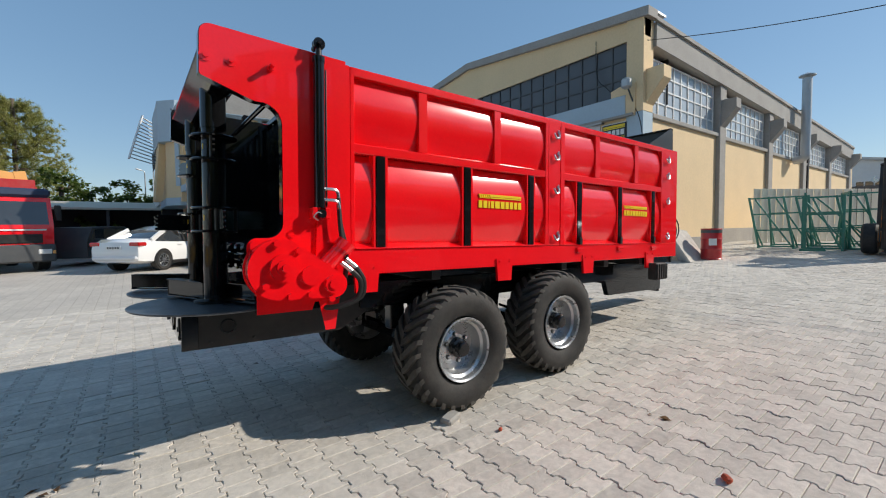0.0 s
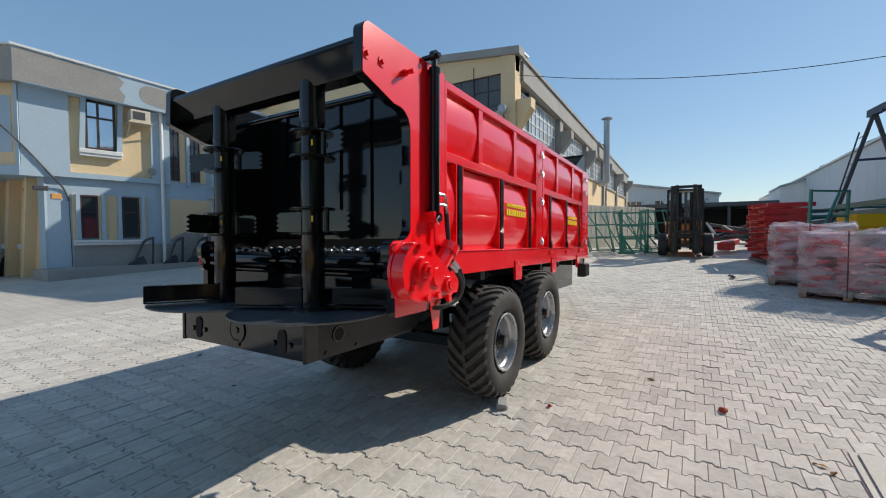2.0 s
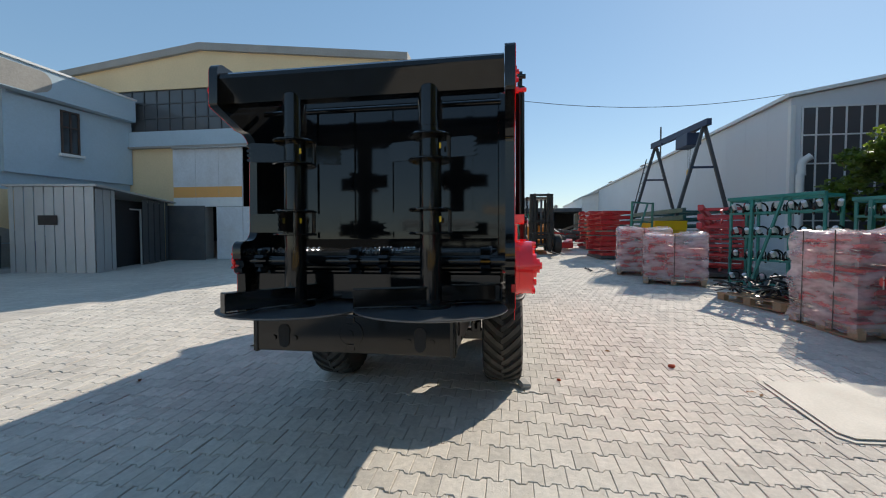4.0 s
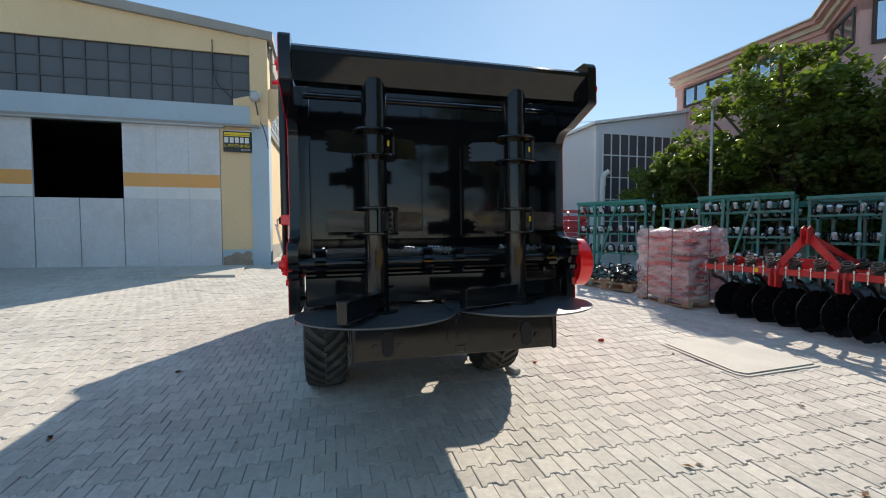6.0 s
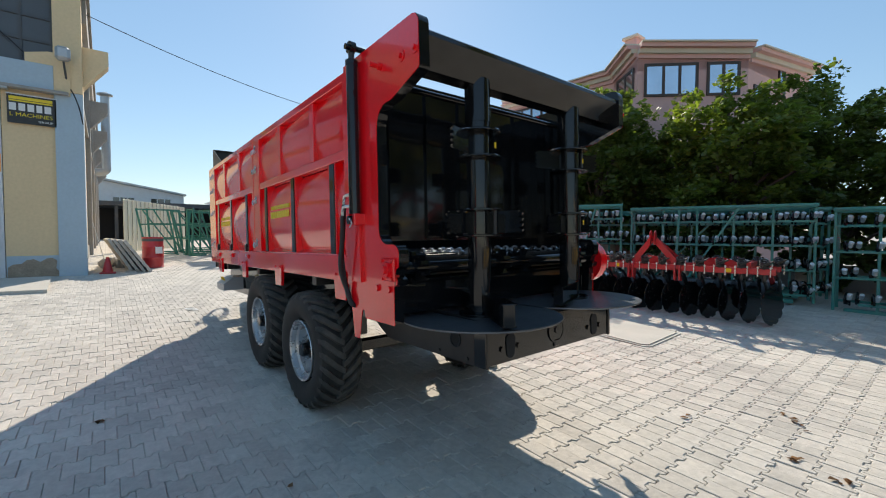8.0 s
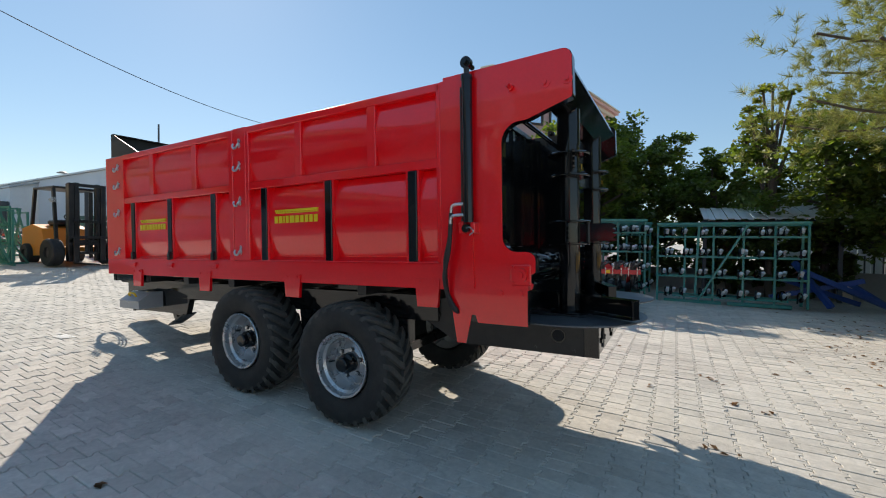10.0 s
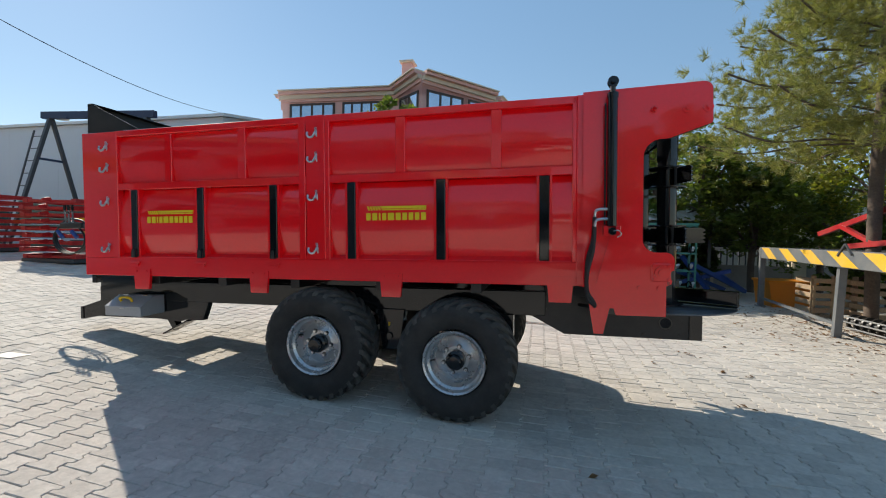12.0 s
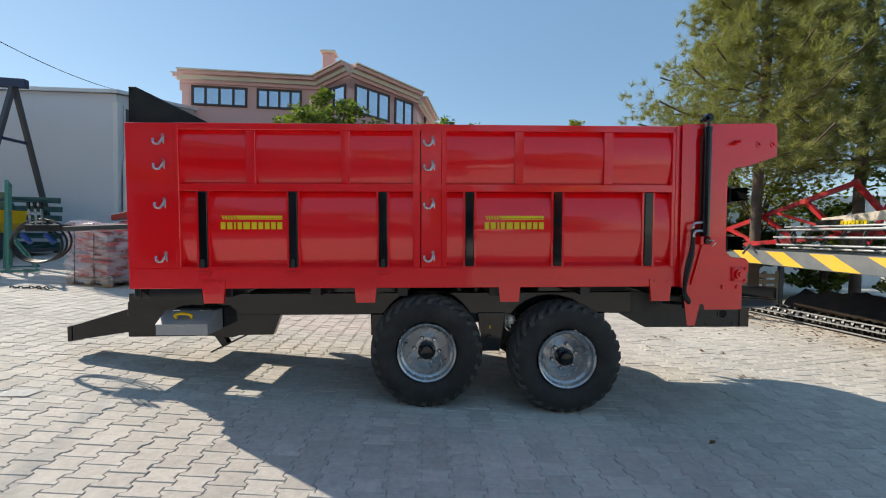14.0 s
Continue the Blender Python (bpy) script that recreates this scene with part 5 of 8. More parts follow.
leg = sp("parking_stand", prism([(5.0, 0.62), (5.15, 0.62), (5.16, 0.60), (4.86, 0.575), (4.78, 0.60)], SPY + 0.36, SPY + 0.44), BLACK)
sp("stand_foot", bar((5.03, SPY + 0.40, 0.455), (4.73, SPY + 0.40, 0.60), 0.16, 0.014), BLACK, leg)
sp("stand_leg", bar((4.92, SPY + 0.40, 0.50), (5.0, SPY + 0.40, 0.62), 0.07, 0.06), BLACK, leg)

# tool box on the +y side
tb = sp("tool_box", prism([(4.235, 0.705), (4.235, 0.79), (4.10, 0.875), (3.99, 0.875), (3.99, 0.705)], 4.852, 5.256, "x"), TOOLBOX, label="grey steel tool box with yellow handle")
sp("handle", pipe([(5.0, 4.19, 0.833), (5.0, 4.205, 0.862), (5.06, 4.206, 0.872), (5.12, 4.205, 0.862), (5.12, 4.19, 0.833)], 0.011, seg=8, smooth=4), YELLOW, tb, "yellow plastic handle")
sp("catch", box(5.03, 5.09, 4.235, 4.243, 0.775, 0.785, 0.002), STEEL, tb)
sp("box_rim", prism([(4.238, 0.782), (4.238, 0.792), (4.10, 0.879), (4.095, 0.873)], 4.85, 5.258, "x"), TOOLBOX, tb)
for hx in (4.95, 5.17):
    sp("hinge", box(hx - 0.03, hx + 0.03, 4.085, 4.105, 0.872, 0.884, 0.002), STEEL, tb)
# rubber block on the -y side
rb = sp("rubber_block", box(4.75, 5.0, y_at(-1, 0.0), y_at(-1, 0.10), 0.83, 1.02, 0.01), RUBBER, label="ribbed black rubber wheel chock")
for k in range(5):
    sp("block_rib", box(4.755 + 0.05 * k, 4.785 + 0.05 * k, y_at(-1, 0.115), y_at(-1, 0.10), 0.84, 1.01, 0.006), RUBBER, rb)

# headboard
for s in (-1, 1):
    a, b = sorted((SPY + s * 0.84, SPY + s * 0.832))
    sp("headboard_side", prism([(5.43, 2.372), (5.425, 2.62), (5.38, 2.655), (4.83, 2.385), (4.83, 2.372)], a, b), BLACK_SATIN)
sp("headboard", prism([(5.432, 2.37), (5.425, 2.655), (5.415, 2.655), (5.42, 2.37)], SPY - 0.84, SPY + 0.84), BLACK_SATIN)
sp("headboard_lip", box(5.37, 5.43, SPY - 0.84, SPY + 0.84, 2.65, 2.66, 0.003), BLACK_SATIN)

# hoses and levers on the drawbar
sp("lever_bracket", bar((5.42, 3.34, 1.60), (6.74, 3.30, 1.555), 0.12, 0.05, bevel=0.006), DARK_GREY)
sp("valve_block", box(6.70, 7.04, 3.22, 3.38, 1.53, 1.60, 0.008), BLACK_SATIN)
for k in range(3):
    lv = sp("lever", rod((6.93 + 0.06 * k, 3.30, 1.59), (6.94 + 0.06 * k, 3.30, 1.76), 0.009, seg=8), STEEL)
    sp("knob", rod((6.94 + 0.06 * k, 3.30, 1.755), (6.942 + 0.06 * k, 3.30, 1.82), 0.015, seg=12), BLACK, lv)
for k in range(3):
    rr = 0.29 - 0.02 * k
    pts = [(6.98 + rr * math.cos(a), 3.26 + 0.03 * k, 1.44 + 0.72 * rr * math.sin(a) - 0.02 * k) for a in [0.4 + i * 2 * math.pi / 12 for i in range(12)]]
    sp("hydraulic_hose", pipe(pts + [pts[0]], 0.010, seg=8, smooth=4), HOSE)
for k in range(2):
    sp("coupling", rod((6.74 + 0.22 * k, 3.40, 1.42), (6.82 + 0.22 * k, 3.40, 1.50), 0.022, seg=12), BLUE, label="blue hose coupling")
sp("front_step", box(5.43, 5.58, 3.75, 4.05, 1.10, 1.14, 0.004), BLACK_SATIN)

# axles and suspension
for ax, az in ((3.105, 0.505), (1.96, 0.44)):
    sp("axle", box(ax - 0.045, ax + 0.045, 2.72, 4.02, az - 0.045, az + 0.045, 0.006), BLACK)
for s in (-1, 1):
    yy = SPY + s * 0.575
    c = sp("rocker_bracket", prism([(2.43, 0.82), (2.66, 0.82), (2.62, 0.49), (2.47, 0.49)], yy - 0.04, yy + 0.06), BLACK)
    sp("rocker_pin", rod((2.56, yy - 0.07, 0.60), (2.56, yy + s * 0.08, 0.60), 0.03, seg=16), BLACK, c)
    sp("tag", box(2.55, 2.565, yy + s * 0.061, yy + s * 0.064, 0.685, 0.715, 0.0005), YELLOW, c)
    for ax, az in ((3.105, 0.505), (1.96, 0.44)):
        for k in range(5):
            sp("spring_leaf", pipe([(ax - 0.40 + 0.05 * k, yy, 0.70 - 0.016 * k), (ax, yy, 0.575 - 0.014 * k + (az - 0.49) * 0.8), (ax + 0.40 - 0.05 * k, yy, 0.70 - 0.016 * k)], 0.012, seg=6, smooth=4), BLACK)
        sp("u_bolt", box(ax - 0.06, ax + 0.06, yy - 0.045, yy + 0.045, az + 0.03, az + 0.12, 0.005), BLACK)
    for hx in (1.60, 3.53):
        sp("spring_hanger", box(hx - 0.06, hx + 0.06, yy - 0.04, yy + 0.05, 0.63, 0.82, 0.008), BLACK)


def tyre_mesh(r, w):
    """Carcass of a flotation tyre round the y axis, with a flat where it stands."""
    prof = [(0.235, -w * 0.40), (0.27, -w * 0.47), (0.33, -w * 0.50), (0.375, -w * 0.485), (0.40, -w * 0.44), (0.412, -w * 0.30), (0.416, 0.0),
            (0.412, w * 0.30), (0.40, w * 0.44), (0.375, w * 0.485), (0.33, w * 0.50), (0.27, w * 0.47), (0.235, w * 0.40), (0.225, 0.0)]
    k = r / 0.437
    return lathe([(a * k, b) for a, b in prof], None, 48, pose(0, 0, 0, 90), True)


def lugs(r, w, way):
    """Chevron bars of the tread."""
    bm = bmesh.new()
    n = 28
    k = r / 0.437
    for i in range(n):
        for h in (-1, 1):
            a0 = (i + (0.5 if h > 0 else 0)) * 2 * math.pi / n
            rows = []
            for t, lift in ((-0.06, 0.437), (0.25, 0.437), (0.55, 0.434), (0.78, 0.428), (0.92, 0.415), (0.99, 0.392)):
                y = h * t * w * 0.48
                sweep = a0 + way * 0.34 * max(t, 0) ** 1.1
                wid = (0.060 if t < 0.9 else 0.040) * (1.0 + 0.25 * t)
                low = lift - 0.035 if t < 1.0 else lift - 0.02
                ring = []
                for da, rr in ((-wid, low), (-wid * 0.78, lift), (wid * 0.78, lift), (wid, low)):
                    ring.append(bm.verts.new((k * rr * math.cos(sweep + da), y, k * rr * math.sin(sweep + da))))
                rows.append(ring)
            for p, q in zip(rows, rows[1:]):
                for j in range(3):
                    bm.faces.new((p[j], p[j + 1], q[j + 1], q[j]))
            bm.faces.new(rows[0])
            bm.faces.new(rows[-1][::-1])
    return bm


def wheel(x, y, z, s, turn, floor):
    """A wheel; s: the side its dish faces."""
    rr, w = 0.462, 0.35
    at = Matrix.Translation((x, y, z)) @ pose(0, 0, 0, 0, turn, 0)

    def put(bm, flat=False):
        if s < 0:
            bmesh.ops.transform(bm, matrix=pose(0, 0, 0, 0, 0, 180), verts=bm.verts)
        bmesh.ops.transform(bm, matrix=at, verts=bm.verts)
        if flat:
            for v in bm.verts:
                if v.co.z < floor:
                    v.co.z = floor
        return bm
    tyre = sp("tyre", put(tyre_mesh(rr, w), True), RUBBER, label="dusty black flotation tyre")
    sp("tread", put(lugs(rr, w, -s), True), RUBBER_WORN, tyre, "dusty worn tread bars")
    h = w / 2
    rim = sp("rim", put(lathe([(0.232, h - 0.035), (0.240, h - 0.02), (0.236, h - 0.014), (0.222, h - 0.022), (0.214, h - 0.06), (0.196, h - 0.075), (0.186, h - 0.14),
                               (0.175, h - 0.16), (0.13, h - 0.145), (0.10, h - 0.125), (0.075, h - 0.125), (0.075, h - 0.14), (0.12, h - 0.17), (0.19, h - 0.19), (0.232, -h + 0.03)],
                              None, 48, pose(0, 0, 0, -90), True)), RIM, label="pale grey steel wheel rim")
    sp("hub", put(lathe([(0.0, h - 0.02), (0.045, h - 0.022), (0.052, h - 0.03), (0.055, h - 0.07), (0.072, h - 0.08), (0.074, h - 0.13), (0.0, h - 0.13)], None, 28, pose(0, 0, 0, -90))), BLACK, rim)
    for i in range(6):
        a = i * math.pi / 3 + 0.3
        cx, cz = 0.103 * math.cos(a), 0.103 * math.sin(a)
        sp("wheel_nut", put(rod((cx, h - 0.126, cz), (cx, h - 0.105, cz), 0.012, seg=6)), STEEL, rim)
        sp("nut_seat", put(rod((cx, h - 0.127, cz), (cx, h - 0.121, cz), 0.018, seg=14)), BLACK_SATIN, rim)
    sp("valve", put(rod((0.15, h - 0.14, 0.08), (0.165, h - 0.10, 0.09), 0.006, seg=8)), BLACK, rim)


wheel(3.105, 4.115, 0.553, 1, 10, 0.100)
wheel(1.960, 4.115, 0.488, 1, 33, 0.032)
wheel(3.105, 2.545, 0.553, -1, 21, 0.089)
wheel(1.960, 2.545, 0.488, -1, 4, 0.020)
sp("tail_lamp", box(0.52, 0.535, y_at(1, 0.0), y_at(1, 0.03), 1.10, 1.16, 0.004), LIGHT_RED)
sp("tail_lamp", box(0.53, 0.545, y_at(-1, 0.03), y_at(-1, 0.0), 1.0, 1.05, 0.004), LIGHT_RED)

# ---- shared small meshes ----
def mesh_of(name, bm, material):
    bmesh.ops.recalc_face_normals(bm, faces=bm.faces)
    me = bpy.data.meshes.new(name)
    bm.to_mesh(me)
    bm.free()
    me.materials.append(material)
    return finish(me)


def piece(name, me, parent, m, label=""):
    ob = new(name, me)
    ob.parent = parent
    ob.matrix_basis = m
    return tagged(ob, label)


# ---- teal racks of roller tines ----
def tine_meshes():
    """A sprung tine: a dark loop of spring steel, and the bright can over its spring."""
    loop = [(0, 0.02 + 0.155 * math.cos(q), 0.02 + 0.125 * math.sin(q)) for q in [math.pi * (1.15 - i * 1.25 / 9) for i in range(10)]]
    arm = pipe(loop + [(0, 0.19, -0.10)], 0.017, seg=6, smooth=2)
    box(-0.03, 0.03, -0.05, 0.05, -0.06, 0.0, 0.004, arm)
    bar((0.0, 0.0, 0.0), (0.03, -0.06, 0.06), 0.07, 0.014, arm)
    rod((0.02, 0.0, 0.0), (0.045, -0.06, 0.05), 0.022, arm, 8)
    can = bmesh.new()
    lathe([(0.0, 0.0), (0.043, 0.0), (0.046, 0.012), (0.043, 0.022), (0.046, 0.040), (0.043, 0.052), (0.046, 0.070), (0.043, 0.082), (0.046, 0.100), (0.043, 0.112), (0.046, 0.128), (0.040, 0.136), (0.014, 0.134), (0.013, 0.120), (0.0, 0.120)],
          can, 14, Matrix.Translation((0.04, -0.045, 0.035)) @ pose(0, 0, 0, 42, 0, 18) @ Matrix.Scale(0.86, 4))
    return mesh_of("tine", arm, BLACK), mesh_of("spring_can", can, CAN_ZINC)


TINE, CAN = tine_meshes()


def rack(a, b, height, levels, label, seed, units=None, base_cut=0.0):
    """A stack of teal tine frames between two ground points."""
    a, b = Vector((*a, 0)), Vector((*b, 0))
    d = b - a
    n = d.length
    rnd = random.Random(seed)
    ob = thing("tine_rack", a.x, a.y, ground_z((a.x + b.x) / 2, (a.y + b.y) / 2), math.degrees(math.atan2(d.y, d.x)), label, "farm implement", "stacked tine racks")
    # local: x along, -y or +y towards the yard
    f = 1 if (Vector((-d.y, d.x, 0)).y > 0) else -1
    zs = [height * (i + 0.35) / levels for i in range(levels)]
    for z in zs + [height - 0.03]:
        part("rail", bar((0.02 + (base_cut if z < 0.3 else 0), f * 0.05, z), (n - 0.02 - (base_cut if z < 0.3 else 0), f * 0.05, z), 0.05, 0.045, bevel=0.004), GREEN, ob)
        part("rail", bar((0.02, -f * 0.45, z), (n - 0.02, -f * 0.45, z), 0.05, 0.045), GREEN, ob)
    part("top_rail", bar((0, f * 0.06, height), (n, f * 0.06, height), 0.09, 0.06, bevel=0.006), GREEN, ob)
    cols = max(2, round(n / 0.62))
    for i in range(cols + 1):
        x = 0.03 + (n - 0.06) * i / cols
        part("upright", bar((x, f * 0.02, 0.02), (x, f * 0.02, height), 0.045, 0.045, up=(0, 1, 0), bevel=0.004), GREEN, ob)
        if i in (0, cols):
            part("upright", bar((x, -f * 0.45, 0.02), (x, -f * 0.45, height), 0.05, 0.05, up=(0, 1, 0)), GREEN, ob)
            part("cross_bar", bar((x, -f * 0.45, height - 0.03), (x, f * 0.05, height - 0.03), 0.05, 0.05), GREEN, ob)
    part("brace", bar((n * 0.62, f * 0.10, height * 0.98), (n * 0.30, f * 0.12, 0.10), 0.05, 0.04), GREEN, ob)
    part("brace", bar((n * 0.30, f * 0.10, height * 0.98), (n * 0.28, f * 0.10, height * 0.12), 0.06, 0.05), GREEN, ob)
    for c in (0.06, 0.5):
        part("skid", box(n * c, n * c + n * 0.4, f * 0.02 - 0.04, f * 0.02 + 0.10, 0.0, 0.08, 0.01), GREEN, ob)
    count = units or max(3, round(n / 0.25))
    for z in zs:
        for i in range(count):
            x = n * (i + 0.5 + rnd.uniform(-0.12, 0.12)) / count
            m = pose(x, f * rnd.uniform(-0.03, 0.02), z + 0.05, rnd.uniform(-8, 8), 0, (180 if f > 0 else 0) + rnd.uniform(-16, 16))
            t = piece("spring_tine", TINE, ob, m, "black curved tine with bright spring can")
            piece("spring_can", CAN, t, pose(0, 0, 0, rnd.uniform(-10, 10)))
            if i % 2 == 0 or rnd.random() < 0.35:
                t = piece("spring_tine", TINE, ob, pose(x + 0.12, -f * 0.24, z + 0.05, 0, 0, (180 if f > 0 else 0) + rnd.uniform(-20, 20)))
                piece("spring_can", CAN, t, pose(0, 0, 0))
    return ob


rack((7.62, -2.08), (6.12, -2.89), 1.84, 4, "teal steel rack of stacked spring tines", 1)
rack((6.02, -3.22), (5.27, -3.63), 1.77, 4, "small teal rack of spring tines", 2)
rack((5.21, -3.38), (3.82, -4.11), 1.94, 4, "teal steel rack of stacked spring tines", 3)
rack((3.68, -4.22), (0.52, -5.32), 1.95, 4, "long teal rack of stacked spring tines", 4)
rack((5.0, -4.35), (0.45, -6.1), 1.88, 4, "second row of teal tine racks", 5)
rack((0.28, -5.25), (-2.72, -5.35), 1.92, 4, "teal rack with cut lower corners, full of spring tines", 6, 8, 0.35)

# ---- disc cultivator ----
def cultivator():
    a, b = Vector((3.42, -1.67)), Vector((0.42, -2.10))
    d = b - a
    n = d.length
    ob = thing("disc_cultivator", a.x, a.y, ground_z(1.3, -1.9), math.degrees(math.atan2(d.y, d.x)), "red disc cultivator with black scalloped discs", "farm implement")
    # local x along the bar, +y away from the yard is -y here
    s = -1.0 if (Vector((-d.y, d.x)).y > 0) else 1.0
    H = 0.80
    for yy in (0.0, 0.78):
        part("tool_bar", box(0, n, s * yy - 0.05, s * yy + 0.05, H, H + 0.09, 0.006), RED_DULL, ob)
    for x in (0.35, n * 0.5, n - 0.35):
        part("cross_bar", box(x - 0.05, x + 0.05, min(0, s * 0.78), max(0, s * 0.78), H + 0.09, H + 0.17, 0.006), RED_DULL, ob)
    for x in (n * 0.327, n * 0.568):
        part("lower_hitch", prism([(-0.10, H - 0.15), (0.02, H - 0.18), (0.06, H + 0.02), (-0.02, H + 0.16), (-0.10, H + 0.05)], x - 0.012, x + 0.012, "x"), RED_DULL, ob)
        part("lower_hitch", prism([(-0.10, H - 0.15), (0.02, H - 0.18), (0.06, H + 0.02), (-0.02, H + 0.16), (-0.10, H + 0.05)], x + 0.06, x + 0.084, "x"), RED_DULL, ob)
        part("mast_leg", bar((x + 0.03, 0.0, H + 0.08), (n * 0.448 + (0.03 if x > n * 0.45 else -0.03), 0.02, H + 0.5), 0.03, 0.09), RED_DULL, ob)
    for e in (-0.035, 0.035):
        part("mast_plate", prism([(-0.07, H + 0.42), (0.07, H + 0.42), (0.06, H + 0.62), (0.0, H + 0.66), (-0.06, H + 0.62)], n * 0.448 + e - 0.008, n * 0.448 + e + 0.008, "x"), RED_DULL, ob)
    part("mast_stay", bar((n * 0.448, s * 0.02, H + 0.55), (n * 0.448 + 0.25, s * 0.78, H + 0.12), 0.05, 0.05), RED_DULL, ob)
    for x in (0.25, n * 0.40, n * 0.75):
        part("arch_plate", prism([(x - 0.28, H + 0.08)] + [(x + 0.28 * math.cos(q), H + 0.08 + 0.14 * math.sin(q)) for q in [math.pi * (1 - i / 8) for i in range(9)]] + [(x + 0.28, H + 0.08)], s * 0.3 - 0.01, s * 0.3 + 0.01), RED_DULL, ob)
    # discs
    prof = []
    for k in range(44):
        a0 = 2 * math.pi * k / 44
        r = 0.30 - (0.022 if k % 4 == 0 else 0.0)
        prof.append((r * math.cos(a0), r * math.sin(a0)))
    dm = prism(prof, -0.004, 0.004, "y")
    for v in dm.verts:
        v.co.y += 0.9 * (v.co.x ** 2 + v.co.z ** 2)
    rod((0, -0.02, 0), (0, 0.04, 0), 0.07, dm, 12)
    disc = mesh_of("disc", dm, BLACK)
    boltm = mesh_of("bolt", rod((0, -0.012, 0), (0, 0.012, 0), 0.011, None, 6), STEEL)
    armm = pipe([(0, 0, 0.0), (0, 0.02 * s, -0.10), (0, 0.22 * s, -0.16), (0, 0.40 * s, -0.30), (0, 0.42 * s, -0.44)], 0.025, seg=8, smooth=4)
    arm = mesh_of("disc_arm", armm, BLACK_SATIN)
    clampm = box(-0.055, 0.055, -0.075, 0.075, 0.092, 0.106, 0.003)
    box(-0.05, 0.05, -0.03, 0.05, 0.106, 0.16, 0.006, clampm)
    bar((-0.02, -0.06, 0.13), (0.10, 0.0, 0.20), 0.05, 0.02, clampm)
    clamp = mesh_of("clamp", clampm, BLACK_SATIN)
    ub = rod((0, 0, -0.03), (0, 0, 0.125), 0.008, None, 6)
    ubolt = mesh_of("u_bolt", ub, STEEL)
    nut = mesh_of("nut", rod((0, 0, 0.10), (0, 0, 0.118), 0.014, None, 6), STEEL)
    spring = bmesh.new()
    for k in range(4):
        lathe([(0.05 + 0.012 * math.cos(q * math.pi / 3), 0.012 * math.sin(q * math.pi / 3)) for q in range(6)], spring, 12, Matrix.Translation((0, 0, 0.12 + 0.03 * k)) @ pose(0, 0, 0, 12, 8), True)
    coil = mesh_of("coil_spring", spring, BLACK_SATIN)
    for row, yy in enumerate((0.0, 0.78)):
        k = 11
        for i in range(k):
            x = n * (i + 0.5) / k + (0.1 if row else 0)
            piece("disc_arm", arm, ob, pose(x, s * yy, H))
            dd = piece("disc", disc, ob, pose(x, s * (yy + 0.42), 0.30, 0, 0, 112 if row else -112), "black scalloped cultivator disc")
            for j in range(4):
                q = j * math.pi / 2 + 0.4
                piece("bolt", boltm, dd, pose(0.09 * math.cos(q), -0.004, 0.09 * math.sin(q)))
            c = piece("clamp", clamp, ob, pose(x, s * yy, H))
            for ex in (-0.075, 0.075):
                piece("u_bolt", ubolt, c, pose(ex, -s * 0.058, -0.002))
                piece("nut", nut, c, pose(ex, -s * 0.058, -0.005))
            piece("coil_spring", coil, c, pose(0.0, s * 0.04, 0.0, 20 * s))
    part("sticker", box(n * 0.80, n * 0.80 + 0.07, -s * 0.051 - 0.001, -s * 0.051 + 0.001, H + 0.015, H + 0.075, 0), YELLOW, ob)
    part("sticker", box(n * 0.25, n * 0.25 + 0.06, -s * 0.051 - 0.001, -s * 0.051 + 0.001, H + 0.015, H + 0.075, 0), YELLOW, ob)
    part("rear_roller", rod((0.1, s * 1.75, 0.3), (n - 0.1, s * 1.75, 0.3), 0.24, seg=20), BLACK_SATIN, ob)
    for x in (0.15, n - 0.15):
        part("roller_arm", bar((x, s * 0.78, H + 0.05), (x, s * 1.75, 0.35), 0.06, 0.08), RED_DULL, ob)
    return ob


cultivator()

# ---- pallets ----
WRAP = bpy.data.materials.new("stretch_film")
WRAP.use_nodes = True
_n, _l = WRAP.node_tree.nodes, WRAP.node_tree.links
_b = _n["Principled BSDF"]
_b.inputs["Base Color"].default_value = (0.86, 0.80, 0.80, 1)
_b.inputs["Roughness"].default_value = 0.14
_t = _n.new("ShaderNodeTexNoise")
_t.inputs["Scale"].default_value, _t.inputs["Detail"].default_value = 3.5, 5.0
_c = _n.new("ShaderNodeMapping")
_c.inputs["Scale"].default_value = (1.0, 1.0, 3.0)
_l.new(_n.new("ShaderNodeTexCoord").outputs["Object"], _c.inputs["Vector"])
_l.new(_c.outputs[0], _t.inputs["Vector"])
_k = _n.new("ShaderNodeMapRange")
_k.inputs["From Min"].default_value, _k.inputs["From Max"].default_value = 0.3, 0.75
_k.inputs["To Min"].default_value, _k.inputs["To Max"].default_value = 0.10, 0.62
_l.new(_t.outputs["Fac"], _k.inputs["Value"])
_l.new(_k.outputs[0], _b.inputs["Alpha"])
_p = _n.new("ShaderNodeBump")
_p.inputs["Strength"].default_value, _p.inputs["Distance"].default_value = 0.9, 0.03
_l.new(_t.outputs["Fac"], _p.inputs["Height"])
_l.new(_p.outputs[0], _b.inputs["Normal"])


